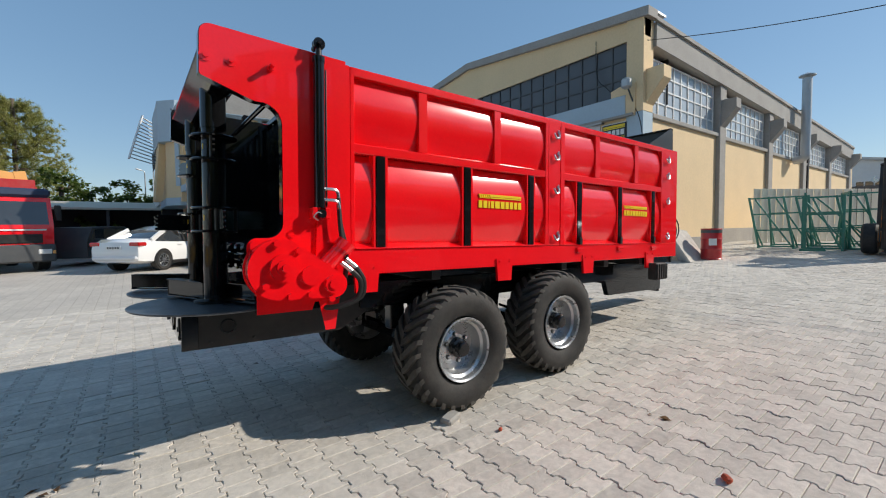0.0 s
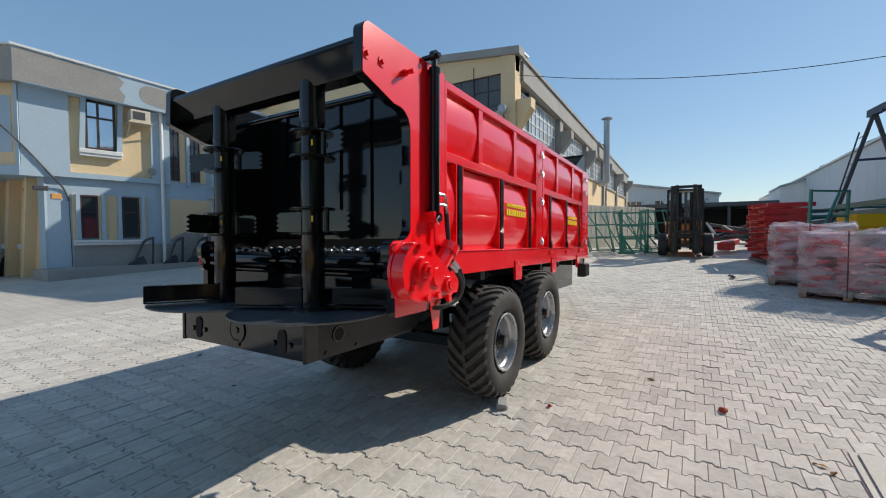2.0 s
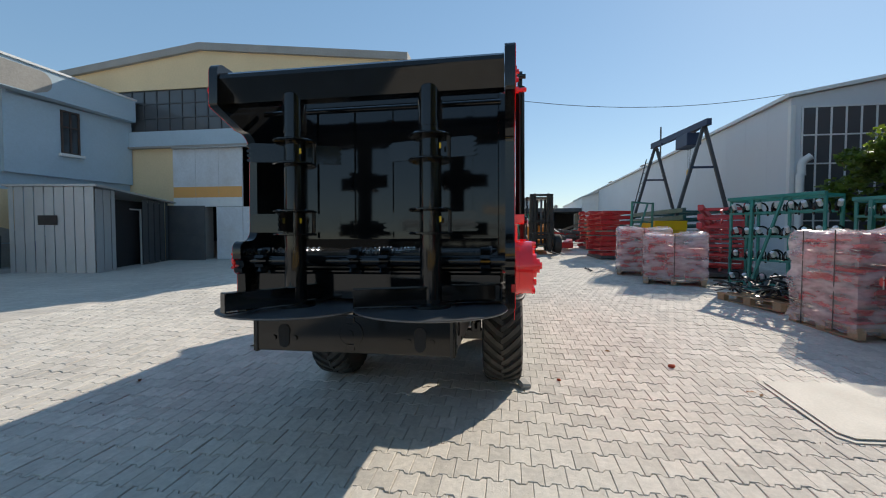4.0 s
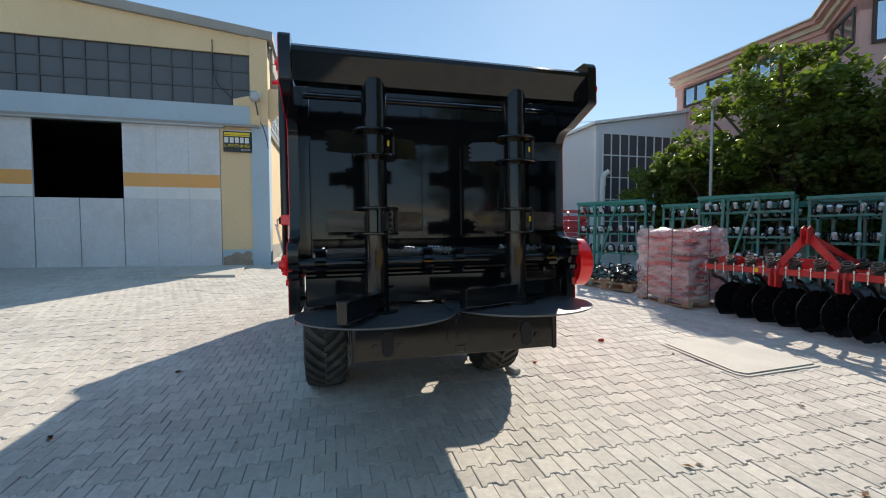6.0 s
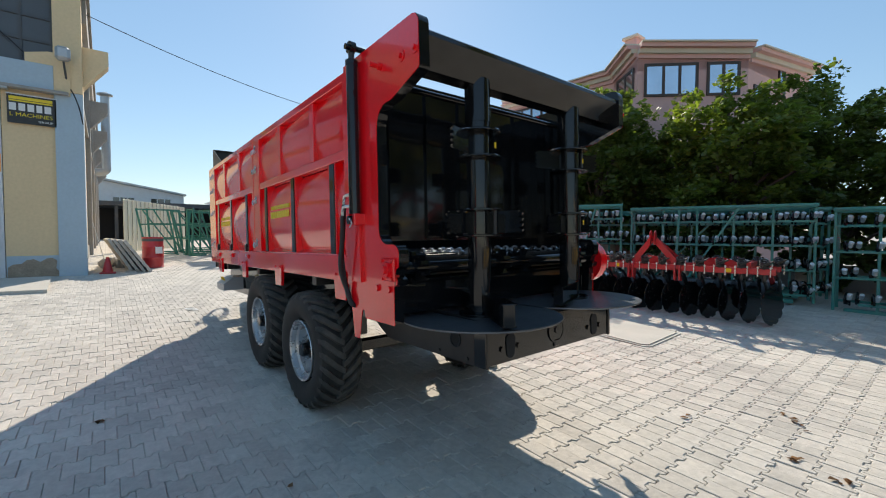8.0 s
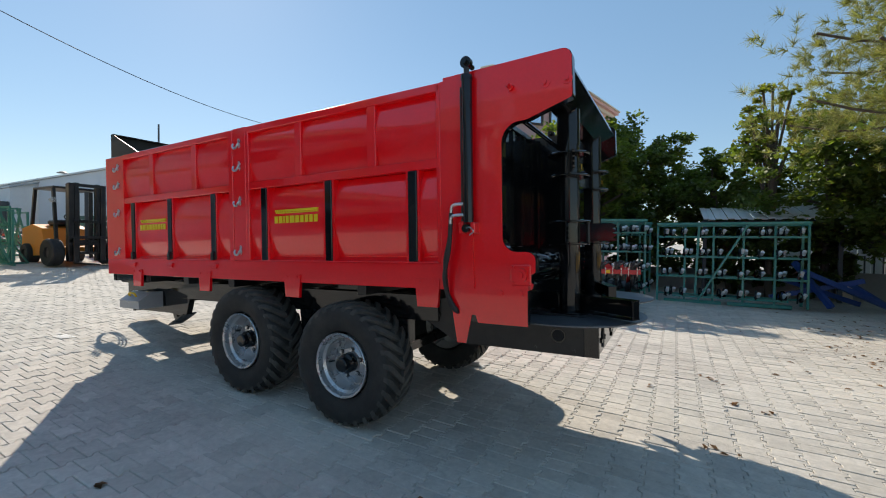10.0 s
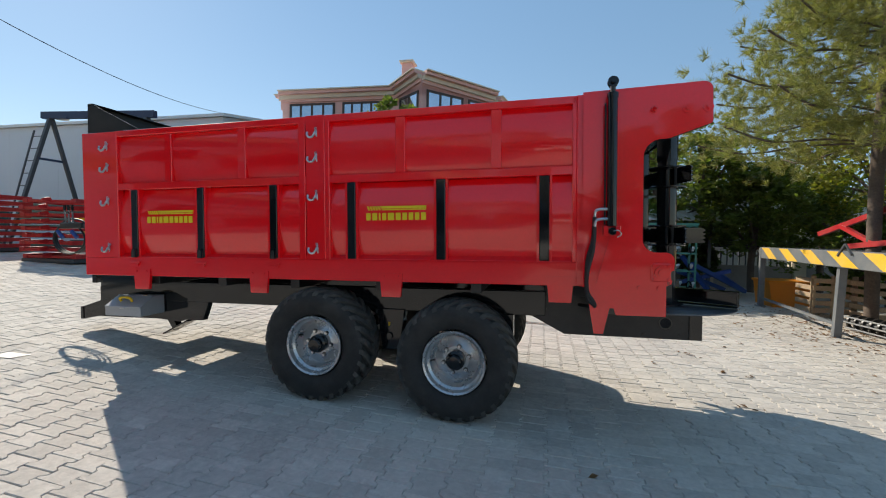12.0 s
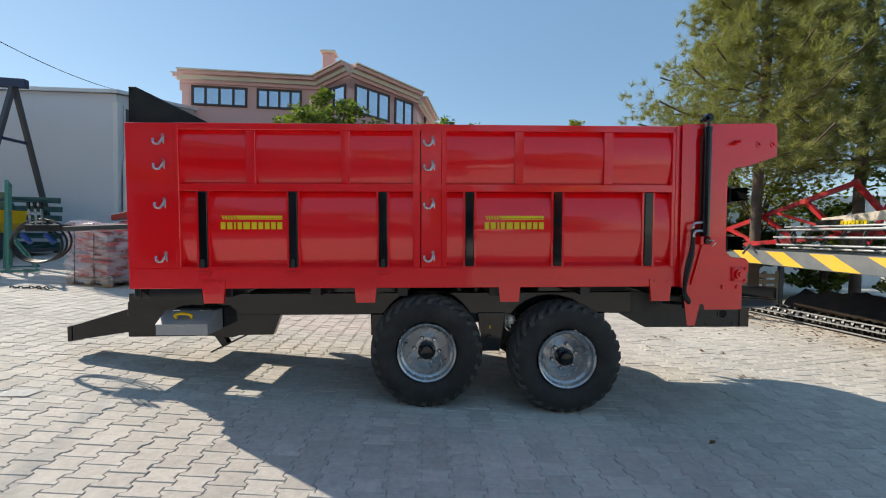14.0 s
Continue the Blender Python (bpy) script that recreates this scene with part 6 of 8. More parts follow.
def wooden_pallet(x, y, turn, w=1.2, d=0.8, label="wooden pallet on the paving"):
    ob = thing("pallet", x, y, None, turn, label, "pallet")
    for i in range(5):
        yy = -d / 2 + 0.05 + (d - 0.1) * i / 4
        part("deck_board", box(-w / 2, w / 2, yy - 0.05, yy + 0.05, 0.122, 0.144, 0.003), WOOD, ob)
    for i in range(3):
        xx = -w / 2 + 0.07 + (w - 0.14) * i / 2
        part("cross_board", box(xx - 0.07, xx + 0.07, -d / 2, d / 2, 0.10, 0.121, 0.003), WOOD, ob)
        for j in range(3):
            yy = -d / 2 + 0.06 + (d - 0.12) * j / 2
            part("block", box(xx - 0.07, xx + 0.07, yy - 0.05, yy + 0.05, 0.022, 0.10, 0.003), WOOD, ob)
    for j in range(3):
        yy = -d / 2 + 0.06 + (d - 0.12) * j / 2
        part("base_board", box(-w / 2, w / 2, yy - 0.05, yy + 0.05, 0.0, 0.022, 0.003), WOOD, ob)
    return ob


def wrapped_load(x, y, turn, w, d, h, seed, label="red steel parts wrapped in clear stretch film on a pallet"):
    wooden_pallet(x, y, turn, w, d)
    rnd = random.Random(seed)
    ob = thing("wrapped_parts", x, y, ground_z(x, y) + 0.145, turn, label, "packed load")
    z = 0.0
    while z < h - 0.10:
        hh = rnd.uniform(0.10, 0.17)
        for k in range(3):
            y0 = -d / 2 + 0.05 + k * (d - 0.10) / 3
            e, g = rnd.uniform(-0.09, 0.02), rnd.uniform(-0.10, 0.02)
            if z + hh > h - 0.12 and rnd.random() < 0.4:
                continue
            tilt = pose(0, 0, z, rnd.uniform(-3, 3), rnd.uniform(-4, 4), rnd.uniform(-4, 4))
            part("steel_part", box(-w / 2 + 0.05 - e, w / 2 - 0.07 + g, y0, y0 + (d - 0.10) / 3 - 0.02, 0.01, hh * rnd.uniform(0.45, 0.75), 0.012, None, tilt), RED_DULL, ob)
            x0 = rnd.uniform(-w * 0.4, w * 0.25)
            part("steel_part", bar((x0, y0 + 0.03, z + hh * 0.3), (x0 + rnd.uniform(0.1, 0.3), y0 + (d - 0.1) / 3 - 0.05, z + hh * rnd.uniform(0.6, 1.0)), 0.08, 0.03), RED_DULL, ob)
            part("steel_part", rod((x0 + 0.15, y0 + 0.05, z + hh * 0.5), (x0 + 0.32, y0 + 0.12, z + hh * 0.6), 0.045, None, 12), RED_DULL, ob)
        z += hh
    # the film, a creased skin round the load
    bm = bmesh.new()
    nx, nz = 96, 22
    rings = []
    for j in range(nz + 1):
        zz = -0.08 + (h + 0.10) * j / nz
        ring = []
        for i in range(nx):
            a = 2 * math.pi * i / nx
            c, s_ = math.cos(a), math.sin(a)
            q = max(abs(c), abs(s_)) ** 0.93
            fold = 0.018 * math.sin(5 * a + 3.1 * zz * 4 + seed) + 0.014 * math.sin(11 * a - 9 * zz + 2 * seed) + 0.012 * math.sin(23 * zz + 3 * a)
            k = 1 + fold + rnd.uniform(-0.014, 0.014) - (0.07 if j == nz else 0.0)
            sag = 0.06 * math.sin(2 * a + seed) * math.sin(3 * a) * (j / nz) ** 3
            ring.append(bm.verts.new((k * (w / 2 + 0.02) * c / q, k * (d / 2 + 0.02) * s_ / q, zz + sag + rnd.uniform(-0.012, 0.012))))
        rings.append(ring)
    for p, q in zip(rings, rings[1:]):
        for i in range(nx):
            bm.faces.new((p[i], p[(i + 1) % nx], q[(i + 1) % nx], q[i]))
    top = bm.verts.new((0, 0, h - 0.02))
    for i in range(nx):
        bm.faces.new((rings[-1][i], rings[-1][(i + 1) % nx], top))
    part("stretch_film", bm, WRAP, ob, "clear crumpled stretch film")
    for xx in (-w * 0.22, w * 0.25):
        for e in (-1, 1):
            part("strap", box(xx - 0.008, xx + 0.008, e * (d / 2 + 0.03) - 0.001, e * (d / 2 + 0.03) + 0.001, -0.1, h + 0.02, 0), BLACK_SATIN, ob)
    for e in (-1, 1):
        part("strap", box(e * (w / 2 + 0.03) - 0.001, e * (w / 2 + 0.03) + 0.001, -0.008, 0.008, -0.1, h + 0.02, 0), BLACK_SATIN, ob)
    return ob


wrapped_load(4.22, -1.98, 5, 1.08, 0.88, 1.15, 11)
wrapped_load(7.93, -1.12, -20, 0.9, 1.2, 0.92, 12)
wrapped_load(9.25, -0.85, -14, 0.95, 1.2, 1.0, 13)


def black_parts(x, y, turn):
    wooden_pallet(x, y, turn, 1.2, 0.9)
    rnd = random.Random(5)
    ob = thing("black_steel_parts", x, y, ground_z(x, y) + 0.145, turn, "heap of black curved steel parts on a pallet", "steel parts")
    for k in range(46):
        cx, cy = rnd.uniform(-0.55, 0.55), rnd.uniform(-0.4, 0.4)
        z = rnd.uniform(0.02, 0.30) * (1 - abs(cx)) + 0.02
        a = rnd.uniform(0, 180)
        m = pose(cx, cy, z, rnd.uniform(-25, 25), rnd.uniform(-25, 25), a)
        if k % 3:
            bm = pipe([(-0.22, 0, 0), (-0.1, 0.05, 0.02), (0.05, 0.03, 0.06), (0.2, -0.05, 0.02)], 0.018, None, 6, 3)
        else:
            bm = box(-0.2, 0.2, -0.035, 0.035, -0.006, 0.006, 0.002)
        bmesh.ops.transform(bm, matrix=m, verts=bm.verts)
        part("steel_arm", bm, BLACK if k % 2 else BLACK_SATIN, ob)


black_parts(5.75, -1.82, 18)

# steel sheets lying on the paving
for nm, pts, lift, m, lab in (("steel_sheet", [(1.20, 0.285), (2.20, 0.25), (2.30, -0.92), (1.18, -0.80), (1.12, 0.22)], 0.0, SHEET_STEEL, "pale steel sheets lying flat on the paving"),
                              ("steel_sheet", [(1.24, 0.25), (2.17, 0.21), (2.27, -0.88), (1.22, -0.77), (1.16, 0.19)], 0.012, SHEET_STEEL, "pale steel sheet on another sheet"),
                              ("steel_plate", [(8.75, 7.72), (8.65, 6.25), (10.45, 6.33), (10.40, 7.55)], 0.0, SHEET_STEEL, "thin pale board on the ground before the gate")):
    cx, cy = sum(p[0] for p in pts) / len(pts), sum(p[1] for p in pts) / len(pts)
    bm = bmesh.new()
    lo = [bm.verts.new((x, y, ground_z(x, y) + lift + 0.002)) for x, y in pts]
    hi = [bm.verts.new((x, y, ground_z(x, y) + lift + (0.06 if nm == "steel_plate" else 0.010))) for x, y in pts]
    bm.faces.new(lo)
    bm.faces.new(hi[::-1])
    for i in range(len(pts)):
        bm.faces.new((lo[i], hi[i], hi[(i + 1) % len(pts)], lo[(i + 1) % len(pts)]))
    single(nm, bm, m, lab, "steel sheet")

# ---- things along the warehouse ----
def barrel(x, y):
    ob = thing("oil_drum", x, y, label="red steel oil drum with a torn label", category="barrel")
    prof = [(0.0, 0.0), (0.235, 0.0), (0.242, 0.015), (0.23, 0.03)]
    for z in (0.26, 0.52):
        prof += [(0.23, z - 0.03), (0.243, z), (0.23, z + 0.03)]
    prof += [(0.23, 0.75), (0.242, 0.765), (0.235, 0.78), (0.225, 0.76), (0.0, 0.76)]
    part("drum", lathe(prof, None, 36), RED_DULL, ob)
    part("label", box(-0.09, 0.08, -0.2445, -0.215, 0.36, 0.53, 0.002, None, pose(0, 0, 0, 0, 0, -60)), WHITE, ob, "torn white label")
    part("black_rim", lathe([(0.231, 0.67), (0.2335, 0.67), (0.2335, 0.74), (0.231, 0.74)], None, 36, None, True), DARK_GREY, ob)


barrel(11.85, 4.5)


def cone(x, y):
    ob = thing("traffic_cone", x, y, label="faded red traffic cone", category="cone")
    part("base", box(-0.15, 0.15, -0.15, 0.15, 0, 0.03, 0.01), RED_DULL, ob)
    part("cone", lathe([(0.0, 0.03), (0.105, 0.03), (0.03, 0.37), (0.022, 0.38), (0.0, 0.38)], None, 24), RED_DULL, ob)


cone(11.0, 5.42)
PANEL_GREY = mat("weathered_fibre_cement", (0.46, 0.43, 0.39), 0.85, var=0.35, dust=0.12)
slabs = thing("panel_stack", 10.95, 4.78, label="weathered fibre cement panels leaning together against the wall", category="panels")
for k in range(4):
    wave = [(0.010 * (q % 2), 0.075 * q) for q in range(13)]
    bm = prism([(y - 0.03, z) for y, z in wave] + [(y + 0.03, z) for y, z in wave[::-1]], 0.0, 1.15, "x")
    bmesh.ops.transform(bm, matrix=pose(0.24 - 0.10 * k, 0.17 - 0.115 * k, 0.0, 0, 0, 4) @ pose(0, 0, 0, -29 - 1.5 * k), verts=bm.verts)
    part("panel", bm, PANEL_GREY, slabs)
mesh_roll = thing("wire_mesh", 11.25, 5.42, label="crumpled wire netting leaning on the wall", category="wire mesh")
rnd = random.Random(3)
bm = bmesh.new()
for k in range(13):
    rod((k * 0.045, 0, 0), (k * 0.045 - 0.25, 0.25, 1.15), 0.004, bm, 4)
    rod((-0.25 + 0.0 * k, 0.25 * k / 13, 1.15 * k / 13), (0.5 - 0.25, 0.25 * k / 13, 1.15 * k / 13), 0.004, bm, 4)
part("netting", bm, ZINC, mesh_roll)
rub = thing("rubble_heap", 12.7, 5.25, label="low heap of broken concrete and dirt by the wall", category="rubble")
for k in range(26):
    b = box(-1, 1, -1, 1, -1, 1, 0.25)
    s = rnd.uniform(0.05, 0.14)
    bmesh.ops.transform(b, matrix=pose(rnd.uniform(-0.9, 1.2), rnd.uniform(-0.25, 0.3), s * 0.5, rnd.uniform(0, 90), rnd.uniform(0, 90), rnd.uniform(0, 90)) @ Matrix.Diagonal((s, s * 0.7, s * 0.5, 1)), verts=b.verts)
    part("stone", b, CONCRETE, rub)


def open_frame(x, y, turn, w, h, label, group="green frames along the wall", lean=0.0):
    """A green welded transport frame standing on end."""
    ob = thing("green_frame", x, y, None, turn, label, "steel frame", group)
    for e in (0, w):
        part("upright", bar((e, 0, 0), (e + lean, 0, h), 0.055, 0.055, up=(0, 1, 0), bevel=0.004), GREEN_FRAME, ob)
        part("foot", bar((e, -0.45, 0.025), (e, 0.1, 0.025), 0.05, 0.05), GREEN_FRAME, ob)
        part("stay", bar((e, -0.43, 0.03), (e + lean * 0.4, 0, h * 0.42), 0.035, 0.035, up=(0, 1, 0)), GREEN_FRAME, ob)
    for k in range(4):
        z = 0.06 + (h - 0.09) * k / 3
        part("rail", bar((lean * z / h, 0, z), (w + lean * z / h, 0, z), 0.042, 0.042), GREEN_FRAME, ob)
    part("diagonal", bar((0.05, 0.045, 0.08), (w * 0.8 + lean, 0.045, h - 0.06), 0.04, 0.04, up=(0, 1, 0)), GREEN_FRAME, ob)
    return ob


GREEN_FRAME = mat("green_frame_paint", (0.025, 0.21, 0.16), 0.4, var=0.12, coat=0.25, dust=0.12)
for i, (x, y, a, w) in enumerate(((15.3, 2.65, 90, 0.8), (15.6, 3.75, 92, 0.85), (15.0, 3.4, 12, 0.5), (16.0, 2.6, 88, 0.9), (16.3, 3.5, 95, 0.95), (15.7, 2.6, 20, 0.9), (16.9, 2.2, 90, 1.3), (17.6, 2.0, 86, 1.2), (18.4, 1.35, 90, 0.6), (18.7, 1.3, 10, 0.9))):
    open_frame(x, y, a, w, 1.5 + 0.05 * (i % 3), "green welded transport frame standing by the hall", lean=(0.0, 0.28, -0.16, 0.34, 0.1)[i % 5])
FENCE_CREAM = mat("cream_sheet", (0.78, 0.72, 0.58), 0.6, var=0.08)
fence = thing("sheet_fence", 16.9, 5.15, None, -29, label="pale corrugated sheet fence beside the hall", category="fence")
for k in range(34):
    part("fence_sheet", box(0.147 * k, 0.140 + 0.147 * k, (0.02 if k % 2 else 0.0), (0.035 if k % 2 else 0.015), 0, 1.86, 0.003), FENCE_CREAM, fence)


def forklift(x, y, turn):
    ob = thing("forklift", x, y, None, turn, "black and orange diesel forklift with a lowered mast", "forklift")
    B = BLACK_SATIN
    body = part("body", prism([(-1.55, 0.35), (-1.5, 1.0), (-0.9, 1.12), (-0.35, 1.0), (-0.2, 0.55), (0.45, 0.5), (0.5, 0.3), (-1.4, 0.22)], -0.55, 0.55), ORANGE_BIN, ob, "orange body and counterweight")
    part("seat", box(-0.85, -0.45, -0.25, 0.25, 1.1, 1.25, 0.04), B, body)
    for s in (-1, 1):
        part("roof_post", bar((0.35, s * 0.5, 0.5), (0.12, s * 0.48, 2.1), 0.07, 0.07, up=(0, 1, 0)), B, ob)
        part("roof_post", bar((-1.05, s * 0.5, 1.05), (-0.9, s * 0.48, 2.1), 0.07, 0.07, up=(0, 1, 0)), B, ob)
        part("mast_rail", box(0.62, 0.80, s * 0.36 - 0.06, s * 0.36 + 0.06, 0.12, 2.18, 0.01), B, ob)
        part("mast_rail", box(0.66, 0.78, s * 0.24 - 0.05, s * 0.24 + 0.05, 0.12, 2.22, 0.01), B, ob)
        part("lift_ram", rod((0.60, s * 0.15, 0.2), (0.60, s * 0.15, 2.0), 0.045, seg=14), B, ob)
        part("fork", box(0.86, 1.95, s * 0.30 - 0.06, s * 0.30 + 0.06, 0.06, 0.10, 0.008), B, ob)
        part("fork_heel", box(0.86, 0.91, s * 0.30 - 0.06, s * 0.30 + 0.06, 0.06, 0.75, 0.008), B, ob)
        for wx, r, wy in ((0.42, 0.36, 0.62), (-1.15, 0.29, 0.52)):
            w = part("wheel", lathe([(0.14, -0.13), (r - 0.03, -0.14), (r, -0.10), (r, 0.10), (r - 0.03, 0.14), (0.14, 0.13)], None, 28, Matrix.Translation((wx, s * wy, r)) @ pose(0, 0, 0, 90), True), RUBBER, ob)
            part("wheel_disc", rod((wx, s * (wy - 0.08), r), (wx, s * (wy + 0.08), r), 0.15, seg=20), DARK_GREY, w)
        part("headlamp", rod((0.3, s * 0.58, 1.75), (0.4, s * 0.58, 1.75), 0.07, seg=14), STEEL, ob)
    part("roof", box(-0.95, 0.2, -0.52, 0.52, 2.08, 2.14, 0.02), B, ob)
    for z in (0.30, 0.62, 0.72, 1.15, 2.12):
        part("mast_cross", box(0.68, 0.80 if z != 0.72 else 0.86, -0.42, 0.42, z, z + 0.08, 0.008), B, ob)
    part("load_guard", box(0.82, 0.86, -0.45, 0.45, 0.55, 0.62, 0.006), B, ob)
    for k in range(5):
        part("guard_bar", box(0.82, 0.85, -0.44 + 0.22 * k - 0.015, -0.44 + 0.22 * k + 0.015, 0.3, 1.2, 0.004), B, ob)
    part("chain", box(0.70, 0.74, -0.04, 0.04, 0.3, 2.0, 0.004), DARK_GREY, ob)
    part("steering_wheel", lathe([(0.17 + 0.015 * math.cos(q * math.pi / 3), 0.015 * math.sin(q * math.pi / 3)) for q in range(6)], None, 20, Matrix.Translation((-0.05, 0, 1.3)) @ pose(0, 0, 0, 0, 40), True), B, ob)
    return ob


forklift(14.6, 1.36, 183)

# ---- vehicles by the office ----
def car(x, y, turn):
    ob = thing("saloon_car", x, y, None, turn, "white four-door saloon car parked by the office", "car")
    L = 4.62
    secs = [(-2.31, 0.42, 0.62, 0.74), (-2.27, 0.30, 0.92, 0.83), (-2.05, 0.24, 1.02, 0.88), (-1.55, 0.22, 1.03, 0.90), (0.65, 0.20, 0.96, 0.90), (1.45, 0.20, 0.88, 0.89), (2.0, 0.24, 0.76, 0.83), (2.25, 0.30, 0.64, 0.72), (2.31, 0.38, 0.52, 0.60)]
    bm = bmesh.new()
    rings = []
    for x0, z0, z1, w in secs:
        ring = []
        for u, v in ((-0.80, 0.0), (-0.97, 0.10), (-1.0, 0.38), (-1.0, 0.62), (-0.95, 0.86), (-0.78, 1.0), (0.0, 1.02), (0.78, 1.0), (0.95, 0.86), (1.0, 0.62), (1.0, 0.38), (0.97, 0.10), (0.80, 0.0)):
            ring.append(bm.verts.new((x0, u * w, z0 + v * (z1 - z0))))
        rings.append(ring)
    for p, q in zip(rings, rings[1:]):
        for i in range(len(p)):
            bm.faces.new((p[i], p[(i + 1) % len(p)], q[(i + 1) % len(p)], q[i]))
    bm.faces.new(rings[0])
    bm.faces.new(rings[-1][::-1])
    body = part("body", bm, WHITE_CAR, ob)
    roof = [(-1.62, 1.01, 0.76), (-1.05, 1.30, 0.66), (-0.55, 1.41, 0.62), (0.0, 1.42, 0.62), (0.38, 1.36, 0.63), (1.05, 0.97, 0.74)]

    def cabin(scale, dz, inset):
        b = bmesh.new()
        rs = []
        for i, (x0, z1, w) in enumerate(roof):
            zz = z1 + dz
            low = 0.90
            rs.append([b.verts.new((x0, u * (0.84 - inset if v == 0 else w * scale), low if v == 0 else zz - (0.04 if v == 1 else 0.0))) for u, v in ((-1, 0), (-1, 1), (-0.8, 2), (0.8, 2), (1, 1), (1, 0))])
        for p, q in zip(rs, rs[1:]):
            for i in range(6):
                b.faces.new((p[i], p[(i + 1) % 6], q[(i + 1) % 6], q[i]))
        b.faces.new(rs[0])
        b.faces.new(rs[-1][::-1])
        return b
    part("glasshouse", cabin(1.0, 0.0, 0.0), GLASS, ob, "dark tinted glass")
    b = bmesh.new()
    rs = []
    for x0, z1, w in ((-1.12, 1.285, 0.66), (-0.55, 1.43, 0.60), (0.0, 1.44, 0.60), (0.42, 1.365, 0.62)):
        rs.append([b.verts.new((x0, u * w, z1 + h)) for u, h in ((-1.06, -0.05), (-0.85, 0.0), (0, 0.02), (0.85, 0.0), (1.06, -0.05))])
    for p, q in zip(rs, rs[1:]):
        for i in range(4):
            b.faces.new((p[i], p[i + 1], q[i + 1], q[i]))
    bmesh.ops.solidify(b, geom=list(b.faces), thickness=0.015)
    part("roof", b, WHITE_CAR, ob)
    for s in (-1, 1):
        part("c_pillar", bar((-1.72, s * 0.80, 0.98), (-1.05, s * 0.67, 1.31), 0.05, 0.16, up=(0.4, 0, 1)), WHITE_CAR, ob)
        part("a_pillar", bar((1.05, s * 0.79, 0.96), (0.40, s * 0.64, 1.36), 0.05, 0.06), WHITE_CAR, ob)
        part("b_pillar", bar((-0.38, s * 0.855, 0.93), (-0.32, s * 0.655, 1.40), 0.03, 0.07, up=(1, 0, 0)), BLACK_SATIN, ob)
        part("mirror", box(0.62, 0.80, s * 0.90, s * 1.04, 0.94, 1.06, 0.03), WHITE_CAR, ob)
        part("tail_lamp", box(-2.30, -1.98, s * 0.52, s * 0.885, 0.80, 0.93, 0.03), LIGHT_RED, ob)
        part("door_handle", box(-0.75, -0.55, s * 0.895, s * 0.915, 0.80, 0.83, 0.008), WHITE_CAR, ob)
        part("door_handle", box(0.25, 0.45, s * 0.895, s * 0.915, 0.78, 0.81, 0.008), WHITE_CAR, ob)
        part("side_sill", box(-1.2, 1.2, s * 0.86, s * 0.905, 0.18, 0.28, 0.02), BLACK_SATIN, ob)
        for wx in (-1.36, 1.45):
            part("wheel_arch", rod((wx, s * 0.70, 0.33), (wx, s * 0.905, 0.33), 0.37, seg=32), BLACK_SATIN, ob)
            w = part("tyre", lathe([(0.21, -0.1), (0.30, -0.11), (0.32, -0.08), (0.32, 0.08), (0.30, 0.11), (0.21, 0.1)], None, 32, Matrix.Translation((wx, s * 0.81, 0.32)) @ pose(0, 0, 0, 90), True), RUBBER, ob)
            part("rim", lathe([(0.19, 0.0), (0.222, 0.0), (0.222, 0.02), (0.19, 0.02)], None, 28, Matrix.Translation((wx, s * 0.91, 0.32)) @ pose(0, 0, 0, 90 * s), True), STEEL, w)
            for k in range(10):
                a = k * math.pi / 5
                part("spoke", bar((wx, s * 0.905, 0.32), (wx + 0.21 * math.cos(a), s * 0.91, 0.32 + 0.21 * math.sin(a)), 0.02, 0.035, up=(0, s, 0)), STEEL, w)
    part("number_plate", box(-2.325, -2.30, -0.26, 0.26, 0.70, 0.81, 0.004), WHITE, ob)
    for k in range(5):
        part("plate_bar", box(-2.328, -2.324, -0.20 + 0.09 * k, -0.15 + 0.09 * k, 0.725, 0.785, 0), BLACK_SATIN, ob)
    part("bumper", box(-2.34, -2.15, -0.80, 0.80, 0.36, 0.50, 0.04), WHITE_CAR, ob)
    return ob


car(1.35, 18.35, 45)
car_far = thing("dark_hatchback", -0.9, 22.6, None, 60, "dark hatchback behind the white car", "car")
part("body", prism([(-1.9, 0.3), (-1.9, 0.9), (-1.6, 1.45), (0.4, 1.5), (1.1, 0.95), (1.9, 0.8), (1.95, 0.3)], -0.85, 0.85), DARK_GREY, car_far)
part("glass", prism([(-1.75, 0.95), (-1.5, 1.38), (0.35, 1.42), (0.95, 0.97)], -0.86, 0.86), GLASS, car_far)


